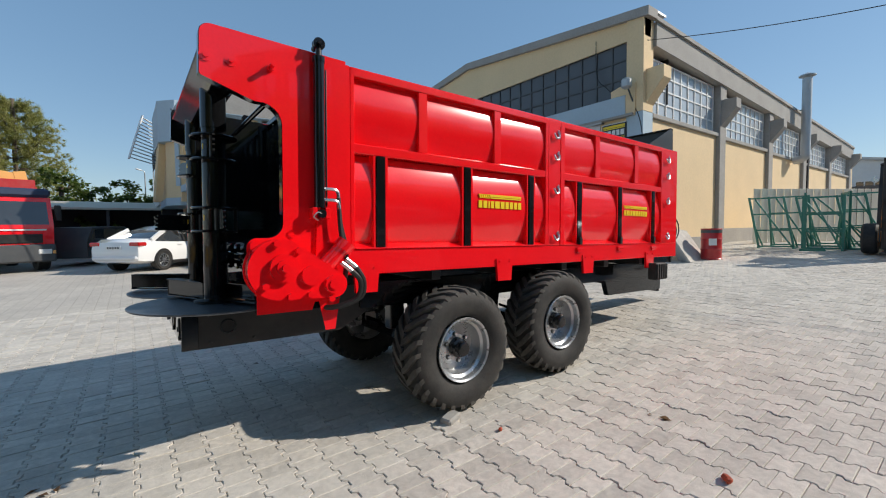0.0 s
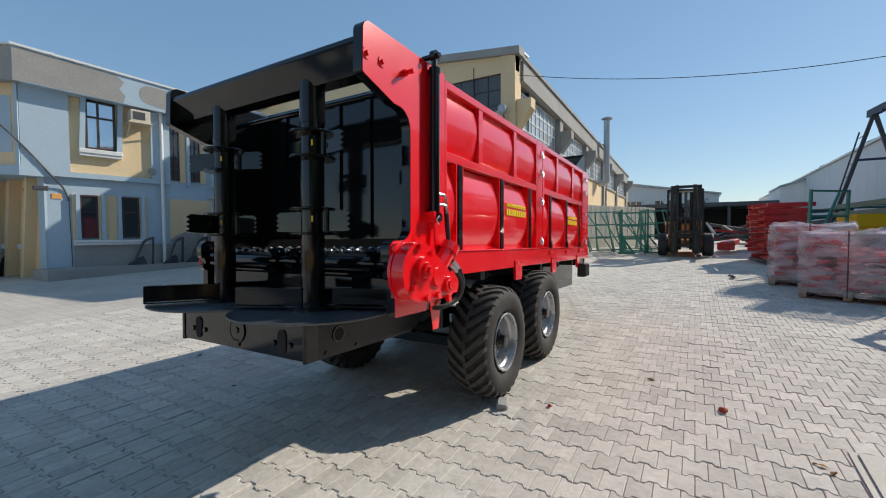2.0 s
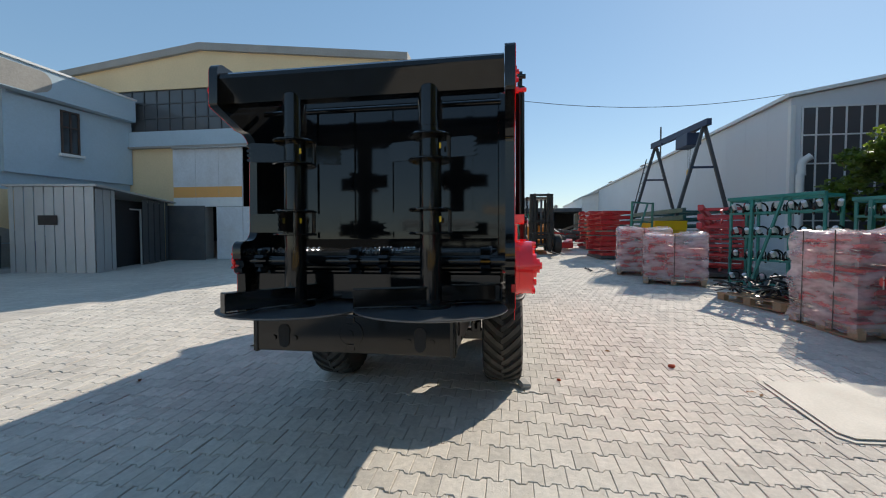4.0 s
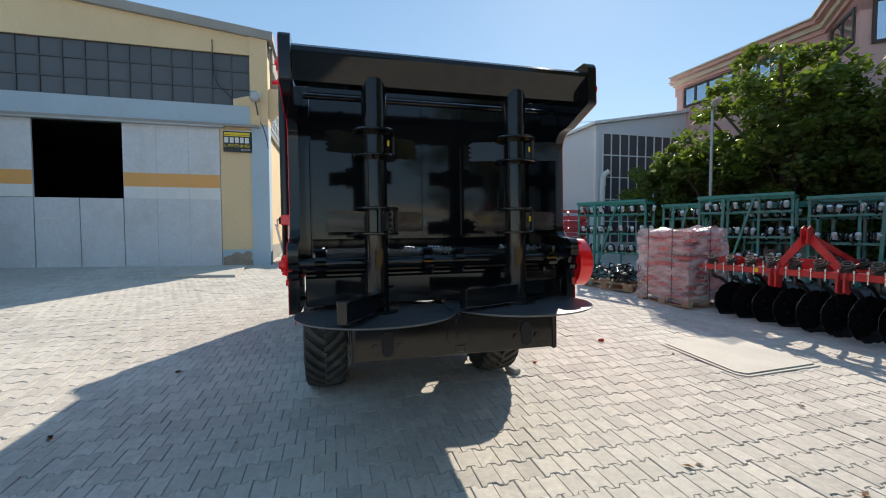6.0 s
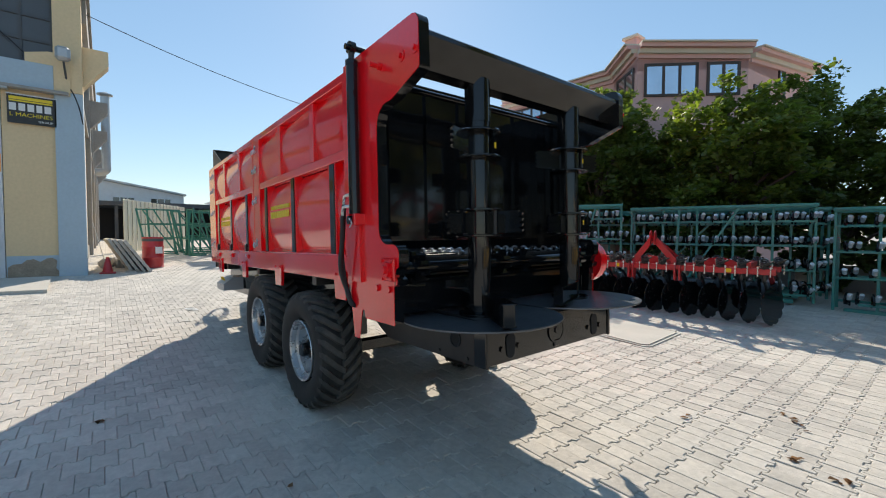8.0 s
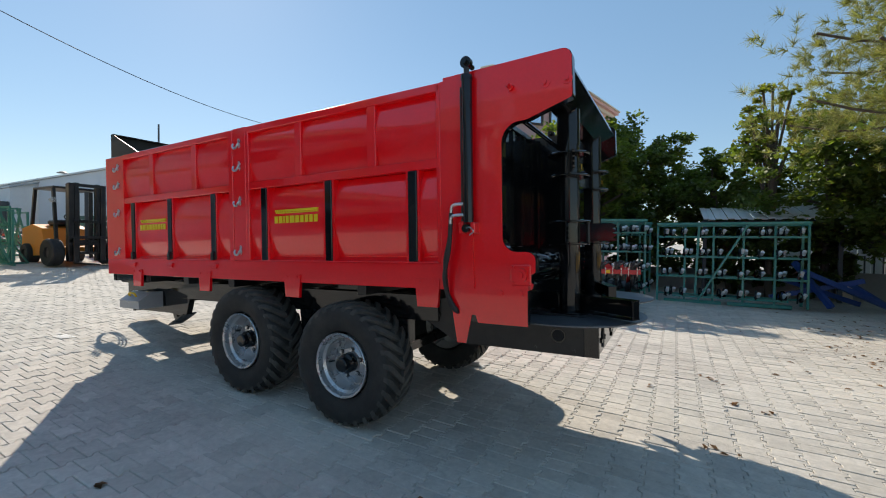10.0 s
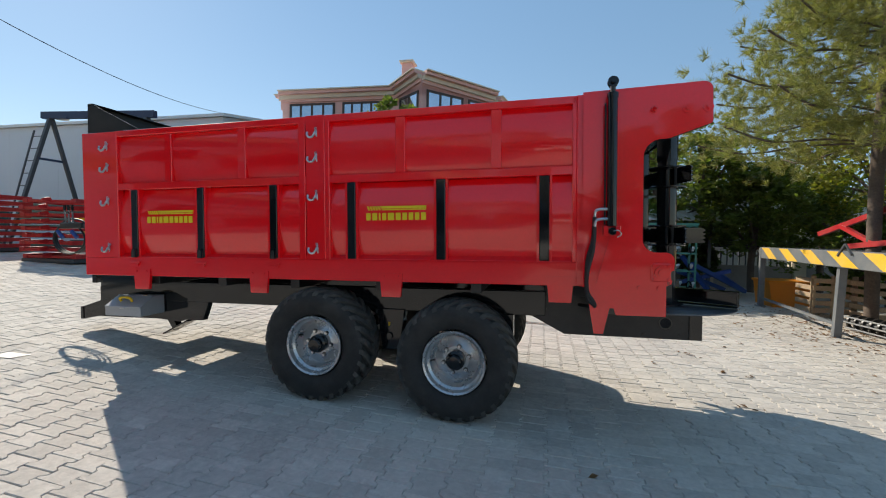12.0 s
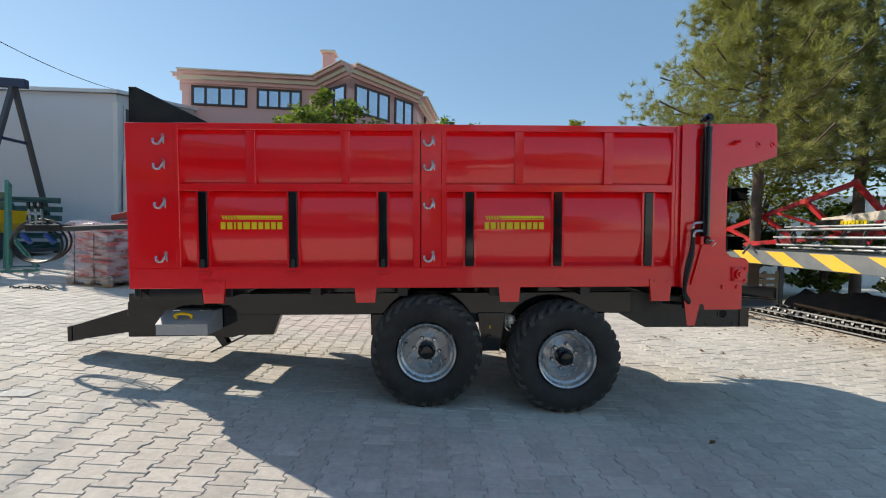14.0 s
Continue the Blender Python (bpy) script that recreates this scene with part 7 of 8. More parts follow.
def truck(x, y, turn):
    ob = thing("tipper_truck", x, y, None, turn, "red tipper truck with a loading crane, parked", "truck")
    # front faces local -y
    part("cab", prism([(-0.05, 0.75), (-0.10, 1.6), (0.12, 2.55), (1.6, 2.6), (1.6, 0.75)], -1.2, 1.2, "x"), RED, ob)
    part("windscreen", prism([(-0.10, 1.62), (0.09, 2.42), (0.13, 2.42), (-0.04, 1.62)], -1.08, 1.08, "x"), GLASS, ob)
    part("roof_band", box(-1.2, 1.2, 0.0, 1.6, 2.55, 2.85, 0.08), BLUE_DARK, ob)
    part("bumper", box(-1.22, 1.22, -0.18, 0.25, 0.35, 0.95, 0.05), DARK_GREY, ob)
    part("grille", box(-0.6, 0.9, -0.12, -0.03, 1.0, 1.3, 0.02), BLACK_SATIN, ob)
    part("stripe", box(-0.9, 1.0, -0.125, -0.105, 1.42, 1.47, 0), WHITE, ob)
    for s in (-1, 1):
        part("headlamp", box(s * 0.75, s * 1.1, -0.2, -0.15, 0.62, 0.78, 0.02), WHITE, ob)
        part("indicator", box(s * 1.12, s * 1.2, -0.2, -0.15, 0.62, 0.74, 0.01), ORANGE, ob)
        part("mirror", box(s * 1.28, s * 1.46, 0.0, 0.12, 1.75, 2.3, 0.03), BLACK_SATIN, ob)
        part("side_window", box(s * 1.19, s * 1.205, 0.35, 1.2, 1.65, 2.4, 0), GLASS, ob)
        for wy in (0.75, 4.6, 5.9):
            w = part("tyre", lathe([(0.26, -0.15), (0.46, -0.16), (0.5, -0.1), (0.5, 0.1), (0.46, 0.16), (0.26, 0.15)], None, 28, Matrix.Translation((s * 1.03, wy, 0.5)) @ pose(0, 0, 0, 0, 90), True), RUBBER, ob)
            part("rim", rod((s * 0.95, wy, 0.5), (s * 1.16, wy, 0.5), 0.27, seg=20), RIM, w)
        part("side_board", box(s * 1.17, s * 1.25, 1.9, 7.0, 1.15, 3.0, 0.01), RED_DULL, ob)
        for k in range(6):
            part("board_post", box(s * 1.25, s * 1.31, 1.95 + 0.95 * k, 2.05 + 0.95 * k, 1.15, 3.05, 0.01), RED_DULL, ob)
    part("front_board", box(-1.25, 1.25, 1.85, 1.95, 1.15, 3.3, 0.02), RED_DULL, ob)
    part("bed", box(-1.2, 1.2, 1.9, 7.0, 1.0, 1.15, 0.01), DARK_GREY, ob)
    part("chassis", box(-0.5, 0.5, 0.3, 6.9, 0.6, 0.95, 0.02), DARK_GREY, ob)
    crane = part("crane_arm", bar((0.9, 2.1, 3.35), (-1.4, 2.1, 3.75), 0.28, 0.30, bevel=0.02), ORANGE, ob, "orange folded loading crane")
    part("crane_joint", bar((0.95, 2.1, 3.0), (0.85, 2.1, 3.6), 0.3, 0.35, bevel=0.02), ORANGE, crane)
    return ob


truck(-3.1, 19.6, 20)
shelter = thing("tiled_shelter", -0.6, 27.5, label="low shelter with a tiled roof among bushes", category="shed")
part("roof", prism([(-1.2, 2.35), (1.0, 2.75), (1.0, 2.85), (-1.2, 2.45)], -4.0, 4.0, "x"), CREAM, shelter)
# wall colour stands for the dark under the shelter roof
part("back_wall", box(-4, 4, 1.0, 1.1, 0, 2.6, 0), DARK, shelter)
for xx in (-3.9, 0, 3.9):
    part("post", box(xx - 0.06, xx + 0.06, -1.0, -0.88, 0, 2.45, 0.01), DARK_GREY, shelter)


def street_lamp(x, y, h, turn, label):
    ob = thing("street_lamp", x, y, None, turn, label, "lamp post")
    part("pole", rod((0, 0, 0), (0, 0, h), 0.045, None, 12, 0.032), ZINC, ob)
    part("arm", pipe([(0, 0, h - 0.02), (-0.03, 0, h + 0.06), (-0.16, 0, h + 0.13)], 0.025, None, 8), ZINC, ob)
    part("lamp_head", lathe([(0.0, 0.05), (0.06, 0.045), (0.11, 0.0), (0.10, -0.03), (0.0, -0.045)], None, 16, Matrix.Translation((-0.30, 0, h + 0.16)) @ pose(0, 0, 0, 0, 14) @ Matrix.Diagonal((1.9, 1, 1, 1))), WHITE, ob)


street_lamp(6.1, -5.05, 3.95, -35, "grey street lamp on a thin pole before the trees")
street_lamp(1.2, 33.0, 5.0, 0, "street lamp beyond the bushes")

# ---- gantry crane ----
gan = thing("gantry_crane", 14.4, -4.6, label="dark blue steel gantry crane with a chain hoist", category="crane")
gp = placer(gan)
GN, GF = Vector((14.1, -4.55, 5.15)), Vector((17.6, -4.2, 5.15))
gp("beam", bar(GN - Vector((0.3, 0.03, 0)), GF + Vector((0.3, 0.03, 0)), 0.16, 0.22), BLUE_DARK)
for p in (GN, GF):
    g0 = ground_z(p.x, p.y)
    for e in (-1, 1):
        gp("leg", bar(p, (p.x + 0.35 * e * 0.3, p.y + e * 1.15, g0), 0.10, 0.10, up=(1, 0, 0)), DARK_GREY)
    gp("tie", bar((p.x, p.y - 0.40, 3.65), (p.x, p.y + 0.40, 3.65), 0.07, 0.07), BLUE_DARK)
    gp("knee", bar((p.x, p.y, 5.1), (p.x + (0.7 if p is GN else -0.7), p.y, 5.05), 0.07, 0.07), BLUE_DARK)
for k in range(9):
    gp("rung", rod((17.6, -3.95 + 0.1 * k + 0.02, 4.4 - 0.42 * k), (17.95, -3.95 + 0.1 * k, 4.4 - 0.42 * k), 0.015, None, 6), DARK_GREY)
gp("ladder_rail", bar((17.95, -3.95, 4.6), (17.95, -3.05, ground_z(18, -3)), 0.04, 0.04), DARK_GREY)
ho = gp("hoist", box(14.7, 15.7, -4.75, -4.25, 4.55, 5.0, 0.02), BLUE_DARK)
for e in (0.1, -0.1):
    gp("hoist_rope", rod((15.1 + e, -4.5, 4.55), (15.1 + e * 0.6, -4.5, 3.7), 0.008, None, 6), DARK_GREY, ho)
gp("hook_block", box(15.03, 15.17, -4.56, -4.44, 3.5, 3.72, 0.03), YELLOW, ho)
gp("hook", pipe([(15.1, -4.5, 3.5), (15.1, -4.5, 3.4), (15.15, -4.5, 3.33), (15.2, -4.5, 3.4)], 0.02, None, 8), DARK_GREY, ho)


# ---- stacks of red and green implement frames ----
TEAL_DARK = mat("dark_teal_paint", (0.014, 0.10, 0.095), 0.42, var=0.12, coat=0.1, dust=0.15)


def frame_stack(x, y, turn, w, d, levels, material, label, seed, dz=0.17, lean=0.0):
    ob = thing("frame_stack", x, y, None, turn, label, "steel frames", "stacked implement frames")
    rnd = random.Random(seed)
    for k in range(levels):
        z = 0.10 + dz * k
        e = rnd.uniform(-0.06, 0.06)
        for s in (-1, 1):
            part("frame_beam", box(-w / 2 + e, w / 2 + e, s * d / 2 - 0.06, s * d / 2 + 0.06, z, z + 0.62 * dz, 0.008, None, pose(0, 0, 0, 0, -lean * 57, 0)), material, ob)
        for c in (-0.42, 0.0, 0.42):
            part("frame_cross", box(c * w + e - 0.05, c * w + e + 0.05, -d / 2, d / 2, z + 0.012, z + 0.078, 0.006, None, pose(0, 0, 0, 0, -lean * 57, 0)), material, ob)
        part("hitch", prism([(w / 2 + e - 0.12, z + 0.02), (w / 2 + e + 0.16, z + 0.04), (w / 2 + e + 0.16, z + 0.10), (w / 2 + e - 0.02, z + 0.14)], -0.02, 0.02), material, ob)
    part("skid", box(-w / 2, w / 2, -d / 2 - 0.05, d / 2 + 0.05, 0, 0.10, 0.01), DARK_GREY, ob)
    return ob


frame_stack(13.1, -0.87, 98, 0.98, 1.3, 9, RED_DULL, "tall stack of red implement frames", 1)
frame_stack(16.6, -1.25, 97, 1.25, 1.3, 9, RED_DULL, "second tall stack of red implement frames", 2)
frame_stack(9.6, -2.95, 150, 2.6, 0.9, 7, RED_DULL, "stack of long red frames behind the racks", 3, 0.22, 0.12)
frame_stack(15.6, -4.3, 5, 4.2, 1.6, 6, TEAL_DARK, "stack of dark green implement frames", 4, 0.25)
frame_stack(20.6, -3.2, 20, 2.6, 1.4, 6, TEAL_DARK, "low stack of green frames", 5, 0.25)
beam = thing("red_drawbar", 17.2, 0.0, label="red painted drawbar lying on the ground", category="steel beam")
part("beam", bar((-1.2, 0.1, 0.22), (1.2, -0.4, 0.30), 0.25, 0.22, bevel=0.02), RED_DULL, beam)
part("plate", box(-1.3, -1.0, -0.2, 0.3, 0.05, 0.3, 0.02), RED_DULL, beam)
open_frame(11.35, -1.35, -50, 1.05, 1.8, "teal open transport frame beside the pallets", "teal frames", 0.08)
hop = thing("yellow_hopper", 13.7, -3.1, label="yellow spreader hopper on a dark stand", category="hopper")
part("hopper", prism([(-0.75, 1.15), (0.75, 1.15), (0.70, 0.85), (0.45, 0.62), (-0.45, 0.62), (-0.70, 0.85)], -0.5, 0.5), YELLOW, hop)
part("stand", box(-0.4, 0.4, -0.35, 0.35, 0.0, 0.6, 0.02), DARK_GREY, hop)
chain = thing("steel_chain", 9.0, 0.35, label="short piece of black steel chain on the paving", category="chain")
for k in range(10):
    part("link", lathe([(0.03 + 0.01 * math.cos(q * math.pi / 3), 0.01 * math.sin(q * math.pi / 3)) for q in range(6)], None, 10, pose(-0.3 + 0.065 * k, 0.02 * math.sin(k), 0.02, 60 * (k % 2), 0, 0), True), DARK_GREY, chain)

# ---- old machinery at the yard's end ----
heap = thing("scrap_heap", 25.0, -2.6, label="dark heap of stored machine parts in the distance", category="scrap")
rnd = random.Random(9)
for k in range(70):
    b = bar((rnd.uniform(-2, 2), rnd.uniform(-2.5, 2.5), rnd.uniform(0.1, 0.7)), (rnd.uniform(-2, 2), rnd.uniform(-2.5, 2.5), rnd.uniform(0.1, 1.3)), 0.12, 0.10)
    part("scrap_bar", b, DARK_GREY if k % 4 else RED_DULL, heap)

# ---- striped flat trailer and what lies by it ----
STRIPE_YELLOW = mat("dusty_warning_yellow", (0.74, 0.43, 0.03), 0.6, var=0.15, dust=0.22, spots=0.1)
ft = thing("flat_trailer", -3.69, -4.10, None, -8.1, "grey flatbed with yellow warning stripes", "trailer")
FZ = 1.33 - ground_z(-3.69, -4.10)  # top of its edge beam
BEAM_H, STRIPE_STEP, STRIPE_W, STRIPE_SLANT = 0.26, 1.051, 0.47, 0.50
part("side_beam", box(-0.08, 0.0, -0.02, 9.2, FZ - BEAM_H, FZ, 0.008), DARK_STRIPE, ft)
for k in range(8):
    y0 = 0.02 + STRIPE_STEP * k
    part("stripe", prism([(y0, FZ - 0.012), (y0 + STRIPE_W, FZ - 0.012), (y0 + STRIPE_W + STRIPE_SLANT, FZ - BEAM_H + 0.012), (y0 + STRIPE_SLANT, FZ - BEAM_H + 0.012)], 0.001, 0.004, "x"), STRIPE_YELLOW, ft)
part("end_beam", box(-2.5, -0.081, -0.02, 0.08, FZ - BEAM_H, FZ - 0.004, 0.006), DARK_STRIPE, ft)
part("deck", box(-2.5, -0.081, 0.082, 9.2, FZ - 0.07, FZ - 0.02, 0), DARK_GREY, ft)
part("leg", box(-0.10, 0.006, -0.14, -0.022, 0, FZ - 0.01, 0.006), DARK_STRIPE, ft)
part("leg_foot", box(-0.14, 0.05, -0.18, 0.02, 0, 0.012, 0.003), DARK_STRIPE, ft)
part("leg_hook", pipe([(-0.03, -0.14, FZ - 0.10), (-0.03, -0.34, FZ - 0.08), (-0.03, -0.40, FZ - 0.11), (-0.03, -0.38, FZ - 0.17)], 0.014, None, 8), DARK_GREY, ft)
for xx, y0, lean in ((-0.10, 3.35, 0.10), (-2.35, 1.0, 0.0), (-2.35, 8.6, 0.0)):
    part("leg", bar((xx, y0, 0.0), (xx, y0 + lean, FZ - BEAM_H), 0.10, 0.10, up=(1, 0, 0)), DARK_STRIPE, ft)
part("brace", bar((-0.06, -0.02, 0.20), (-0.10, 3.38, 0.22), 0.05, 0.05), DARK_STRIPE, ft)
for k in range(4):
    part("deck_joist", box(-2.45, -0.085, 1.2 + 2.0 * k, 1.3 + 2.0 * k, FZ - BEAM_H + 0.02, FZ - 0.072, 0.004), DARK_STRIPE, ft)
clip = part("beam_clip", bar((0.01, 3.55, FZ - 0.08), (0.0, 3.75, FZ + 0.11), 0.03, 0.03), DARK_GREY, ft)
part("clip_arm", bar((0.0, 3.75, FZ + 0.11), (0.02, 3.98, FZ - 0.05), 0.025, 0.025), DARK_GREY, clip)
rf = thing("red_harrow_frame", -5.0, -1.8, 1.12, label="red welded harrow frame lying tilted on the flatbed", category="farm implement")
rp = placer(rf)
A0, A1 = Vector((-4.4, -3.55, 1.45)), Vector((-5.6, -0.6, 2.55))
B0, B1 = Vector((-4.5, -2.6, 1.2)), Vector((-5.6, 0.35, 1.55))
rp("long_beam", bar(A0, A1, 0.08, 0.10), RED_DULL)
rp("long_beam", bar(B0, B1, 0.08, 0.10), RED_DULL)
for t in (0.15, 0.42, 0.70, 0.98):
    rp("cross_beam", bar(A0.lerp(A1, t), B0.lerp(B1, t), 0.08, 0.08), RED_DULL)
rp("stay", bar(A0.lerp(A1, 0.5), B0.lerp(B1, 0.75), 0.06, 0.05), RED_DULL)
rp("mast", bar((-5.3, 0.0, 1.3), (-5.4, 0.35, 2.2), 0.06, 0.08), RED_DULL)
rp("mast", bar((-5.3, 0.75, 1.3), (-5.4, 0.4, 2.2), 0.06, 0.08), RED_DULL)
roll = thing("crumbler_roller", -4.6, 0.6, 1.12, label="black cage roller with grey bars on the flatbed", category="farm implement")
lp = placer(roll)
for k in range(8):
    a = k * math.pi / 4
    lp("cage_bar", rod((-4.65 + 0.22 * math.cos(a), -1.2, 1.40 + 0.22 * math.sin(a)), (-4.65 + 0.22 * math.cos(a), 3.4, 1.40 + 0.22 * math.sin(a)), 0.022, None, 8), ZINC)
for k in range(12):
    lp("cage_ring", lathe([(0.17, -0.012), (0.21, -0.012), (0.21, 0.012), (0.17, 0.012)], None, 20, Matrix.Translation((-4.65, -1.15 + 0.41 * k, 1.40)) @ pose(0, 0, 0, 90), True), BLACK_SATIN)
lp("name_plate", box(-4.95, -4.90, -0.7, -0.1, 1.62, 1.76, 0.004), BLACK_SATIN)
bar_mark("plate_mark", (1, 1.1, 0.9, 1.1, 1, 1, 1), 0.55, 0.09, LETTER_YELLOW, roll, Matrix.Translation((-4.895 + 4.6, -0.12 - 0.6, 1.645 - 1.12)) @ pose(0, 0, 0, 90, 0, 90), "yellow maker's mark")
lp("yellow_beam", bar((-4.95, -0.6, 1.72), (-4.95, 2.9, 1.95), 0.05, 0.16), CREAM)
ring_roller = thing("ground_roller", -4.75, -0.4, label="long black ring roller lying on leaves under the flatbed", category="farm implement")
lw = placer(ring_roller)
for k in range(26):
    lw("ring", lathe([(0.10, -0.018), (0.15, -0.018), (0.15, 0.018), (0.10, 0.018)], None, 16, Matrix.Translation((-4.7 + 0.012 * k, -1.9 + 0.16 * k, ground_z(-4.7, -1) + 0.15)) @ pose(0, 0, 0, 90, 0, 4), True), BLACK_SATIN)
lw("shaft", rod((-4.72, -2.0, ground_z(-4.7, -1) + 0.15), (-4.38, 2.3, ground_z(-4.7, -1) + 0.15), 0.03, None, 8), DARK_GREY)
for k in range(3):
    lw("side_bar", rod((-4.55 + 0.1 * k, -1.9, ground_z(-4.7, -1) + 0.05 + 0.12 * k), (-4.25 + 0.1 * k, 2.3, ground_z(-4.7, -1) + 0.05 + 0.12 * k), 0.014, None, 6), ZINC)
tarp = thing("grey_tarp", -5.2, 0.3, label="crumpled grey tarpaulin over planks under the flatbed", category="tarpaulin")
bm = bmesh.new()
g = [[bm.verts.new((-0.45 + 0.9 * i / 8, -1.6 + 4.2 * j / 24, 0.62 + 0.10 * math.sin(i * 0.9 + j * 0.55) * math.sin(math.pi * i / 8) - 0.58 * abs(i / 4 - 1) ** 2.5 + 0.03 * math.sin(j * 2.1 + i))) for i in range(9)] for j in range(25)]
for j in range(24):
    for i in range(8):
        bm.faces.new((g[j][i], g[j][i + 1], g[j + 1][i + 1], g[j + 1][i]))
bmesh.ops.solidify(bm, geom=list(bm.faces), thickness=0.01)
TARP = mat("grey_tarpaulin", (0.11, 0.11, 0.115), 0.6, var=0.25, scale=4, dust=0.2)
part("tarp", bm, TARP, tarp)
for k in range(3):
    part("plank", bar((0.30 + 0.07 * k, -1.2, 0.30 + 0.03 * k), (0.42 + 0.06 * k, 2.4, 0.24 + 0.02 * k), 0.10, 0.03), WOOD, tarp)
binn = thing("orange_crate", -4.75, -4.9, None, 0, "orange plastic bin beside the flatbed", "bin")
part("bin", prism([(-0.42, 0.0), (0.42, 0.0), (0.5, 0.62), (-0.5, 0.62)], -0.4, 0.4), ORANGE_BIN, binn)
part("rim", box(-0.53, 0.53, -0.43, 0.43, 0.60, 0.66, 0.01), ORANGE_BIN, binn)
for i, (x, y) in enumerate(((-4.9, -3.6), (-5.6, -3.1))):
    ob = thing("wooden_crate", x, y, None, 8 * i, "stack of weathered wooden pallets and crates", "crate")
    for k in range(5):
        part("board", box(-0.4, 0.4, 0.30, 0.33, 0.1 + 0.16 * k, 0.2 + 0.16 * k, 0.004), WOOD, ob)
        part("board", box(0.38, 0.41, -0.3, 0.3, 0.1 + 0.16 * k, 0.2 + 0.16 * k, 0.004), WOOD, ob)
    for xx in (-0.38, 0.0, 0.38):
        part("stile", box(xx - 0.05, xx + 0.05, 0.27, 0.30, 0.0, 0.9, 0.004), WOOD, ob)
bh = thing("blue_frame", -3.75, -6.6, None, 20, "blue implement frame lying in the shade", "farm implement")
for a, b in (((-0.9, 0, 0.1), (0.6, 0.1, 0.75)), ((-0.7, -0.4, 0.1), (0.8, -0.3, 0.6)), ((-0.4, 0.1, 0.6), (0.9, -0.4, 0.2)), ((0.2, 0.2, 0.1), (0.4, -0.5, 0.9)), ((-0.9, 0.0, 0.1), (-0.6, -0.5, 0.5))):
    part("tube", bar([1.25 * q for q in a], [1.25 * q for q in b], 0.11, 0.11), BLUE, bh)

# carport, low wall and sheet wall behind the racks
cpt = thing("carport", -2.95, -9.2, label="white corrugated carport roof on dark posts", category="carport")
for k in range(22):
    part("roof_sheet", box(-1.5 + 0.15 * k, -1.36 + 0.15 * k, -0.9, 0.9, 2.42 + (0.02 if k % 2 else 0), 2.45 + (0.02 if k % 2 else 0), 0.006, None, pose(0, 0, 0.1, -14)), WHITE, cpt)
for xx in (-1.4, 1.7):
    part("post", box(xx - 0.05, xx + 0.05, 0.70, 0.79, 0, 2.3, 0.01), DARK_GREY, cpt)
part("fascia", box(-1.5, 1.8, 0.80, 0.84, 2.14, 2.24, 0.01), DARK_GREY, cpt)
gw = thing("garden_wall", -3, -9.9, label="low rendered garden wall with piers and railing", category="wall")
part("wall", box(-8, 16, -0.12, 0.12, -0.6, 0.75, 0.01), CONCRETE, gw)
for k in range(9):
    part("pier", box(-7.8 + 2.9 * k, -7.4 + 2.9 * k, -0.2, 0.2, -0.6, 1.35, 0.02), CREAM, gw)
for k in range(32):
    part("railing_bar", box(-7.9 + 0.2 * k, -7.87 + 0.2 * k, -0.02, 0.02, 0.75, 1.25, 0), DARK_GREY, gw)
sw = thing("sheet_wall", -3.8, -13.2, 0.0, 160, label="white corrugated sheet wall with dark bars of lettering", category="wall")
for k in range(40):
    part("wall_sheet", box(0.32 * k, 0.32 * k + 0.315, -0.02 + 0.02 * (k % 2), 0.02 + 0.02 * (k % 2), -0.4, 3.6, 0.01), WHITE, sw)
for k in range(3):
    part("letter_bar", box(1.2 + 1.15 * k, 1.9 + 1.15 * k, -0.05, -0.045, 1.3, 2.4, 0), BLACK_SATIN, sw)
# shed of corrugated sheets at the office corner
shed = thing("sheet_shed", 7.35, 13.1, None, 9, label="lean-to of corrugated zinc sheets with an open dark side", category="shed")
for k in range(17):
    part("front_sheet", box(-0.02 + 0.02 * (k % 2), 0.0 + 0.02 * (k % 2), 0.0 + 0.13 * k, 0.125 + 0.13 * k, -0.02, 2.25, 0.004), ZINC, shed)
for k in range(5):
    part("side_sheet", box(0.02 + 0.13 * k, 0.145 + 0.13 * k, -0.02 + 0.02 * (k % 2), 0.0 + 0.02 * (k % 2), 0, 2.2, 0.004), ZINC, shed)
part("roof", prism([(-0.1, 2.25), (3.1, 2.02), (3.1, 2.07), (-0.1, 2.30)], -0.15, 2.3), ZINC, shed)
# near-black sheet added across the open side, standing in for its shade
part("open_side_shade", box(0.7, 3.0, 0.3, 0.34, 0.05, 2.0, 0), DARK, shed)
part("vent", box(-0.03, -0.021, 0.95, 1.45, 1.25, 1.5, 0), BLACK_SATIN, shed)
part("door_leaf", box(3.0, 3.04, -1.15, 0.15, 0.05, 1.95, 0.01), DARK_GREY, shed)
part("door_rail", box(2.985, 3.0, -1.13, 0.13, 0.98, 1.04, 0.004), DARK_GREY, shed)
part("door_frame", box(1.6, 1.64, -0.04, 0.0, 0.0, 1.75, 0.004), ZINC, shed)
part("door_frame", box(1.2, 1.64, -0.04, 0.0, 1.71, 1.75, 0.004), ZINC, shed)
# inner sheets in dark grey, darker than the outer zinc
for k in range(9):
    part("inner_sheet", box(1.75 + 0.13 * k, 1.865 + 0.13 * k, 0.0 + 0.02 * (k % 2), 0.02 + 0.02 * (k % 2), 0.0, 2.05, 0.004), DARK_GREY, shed)

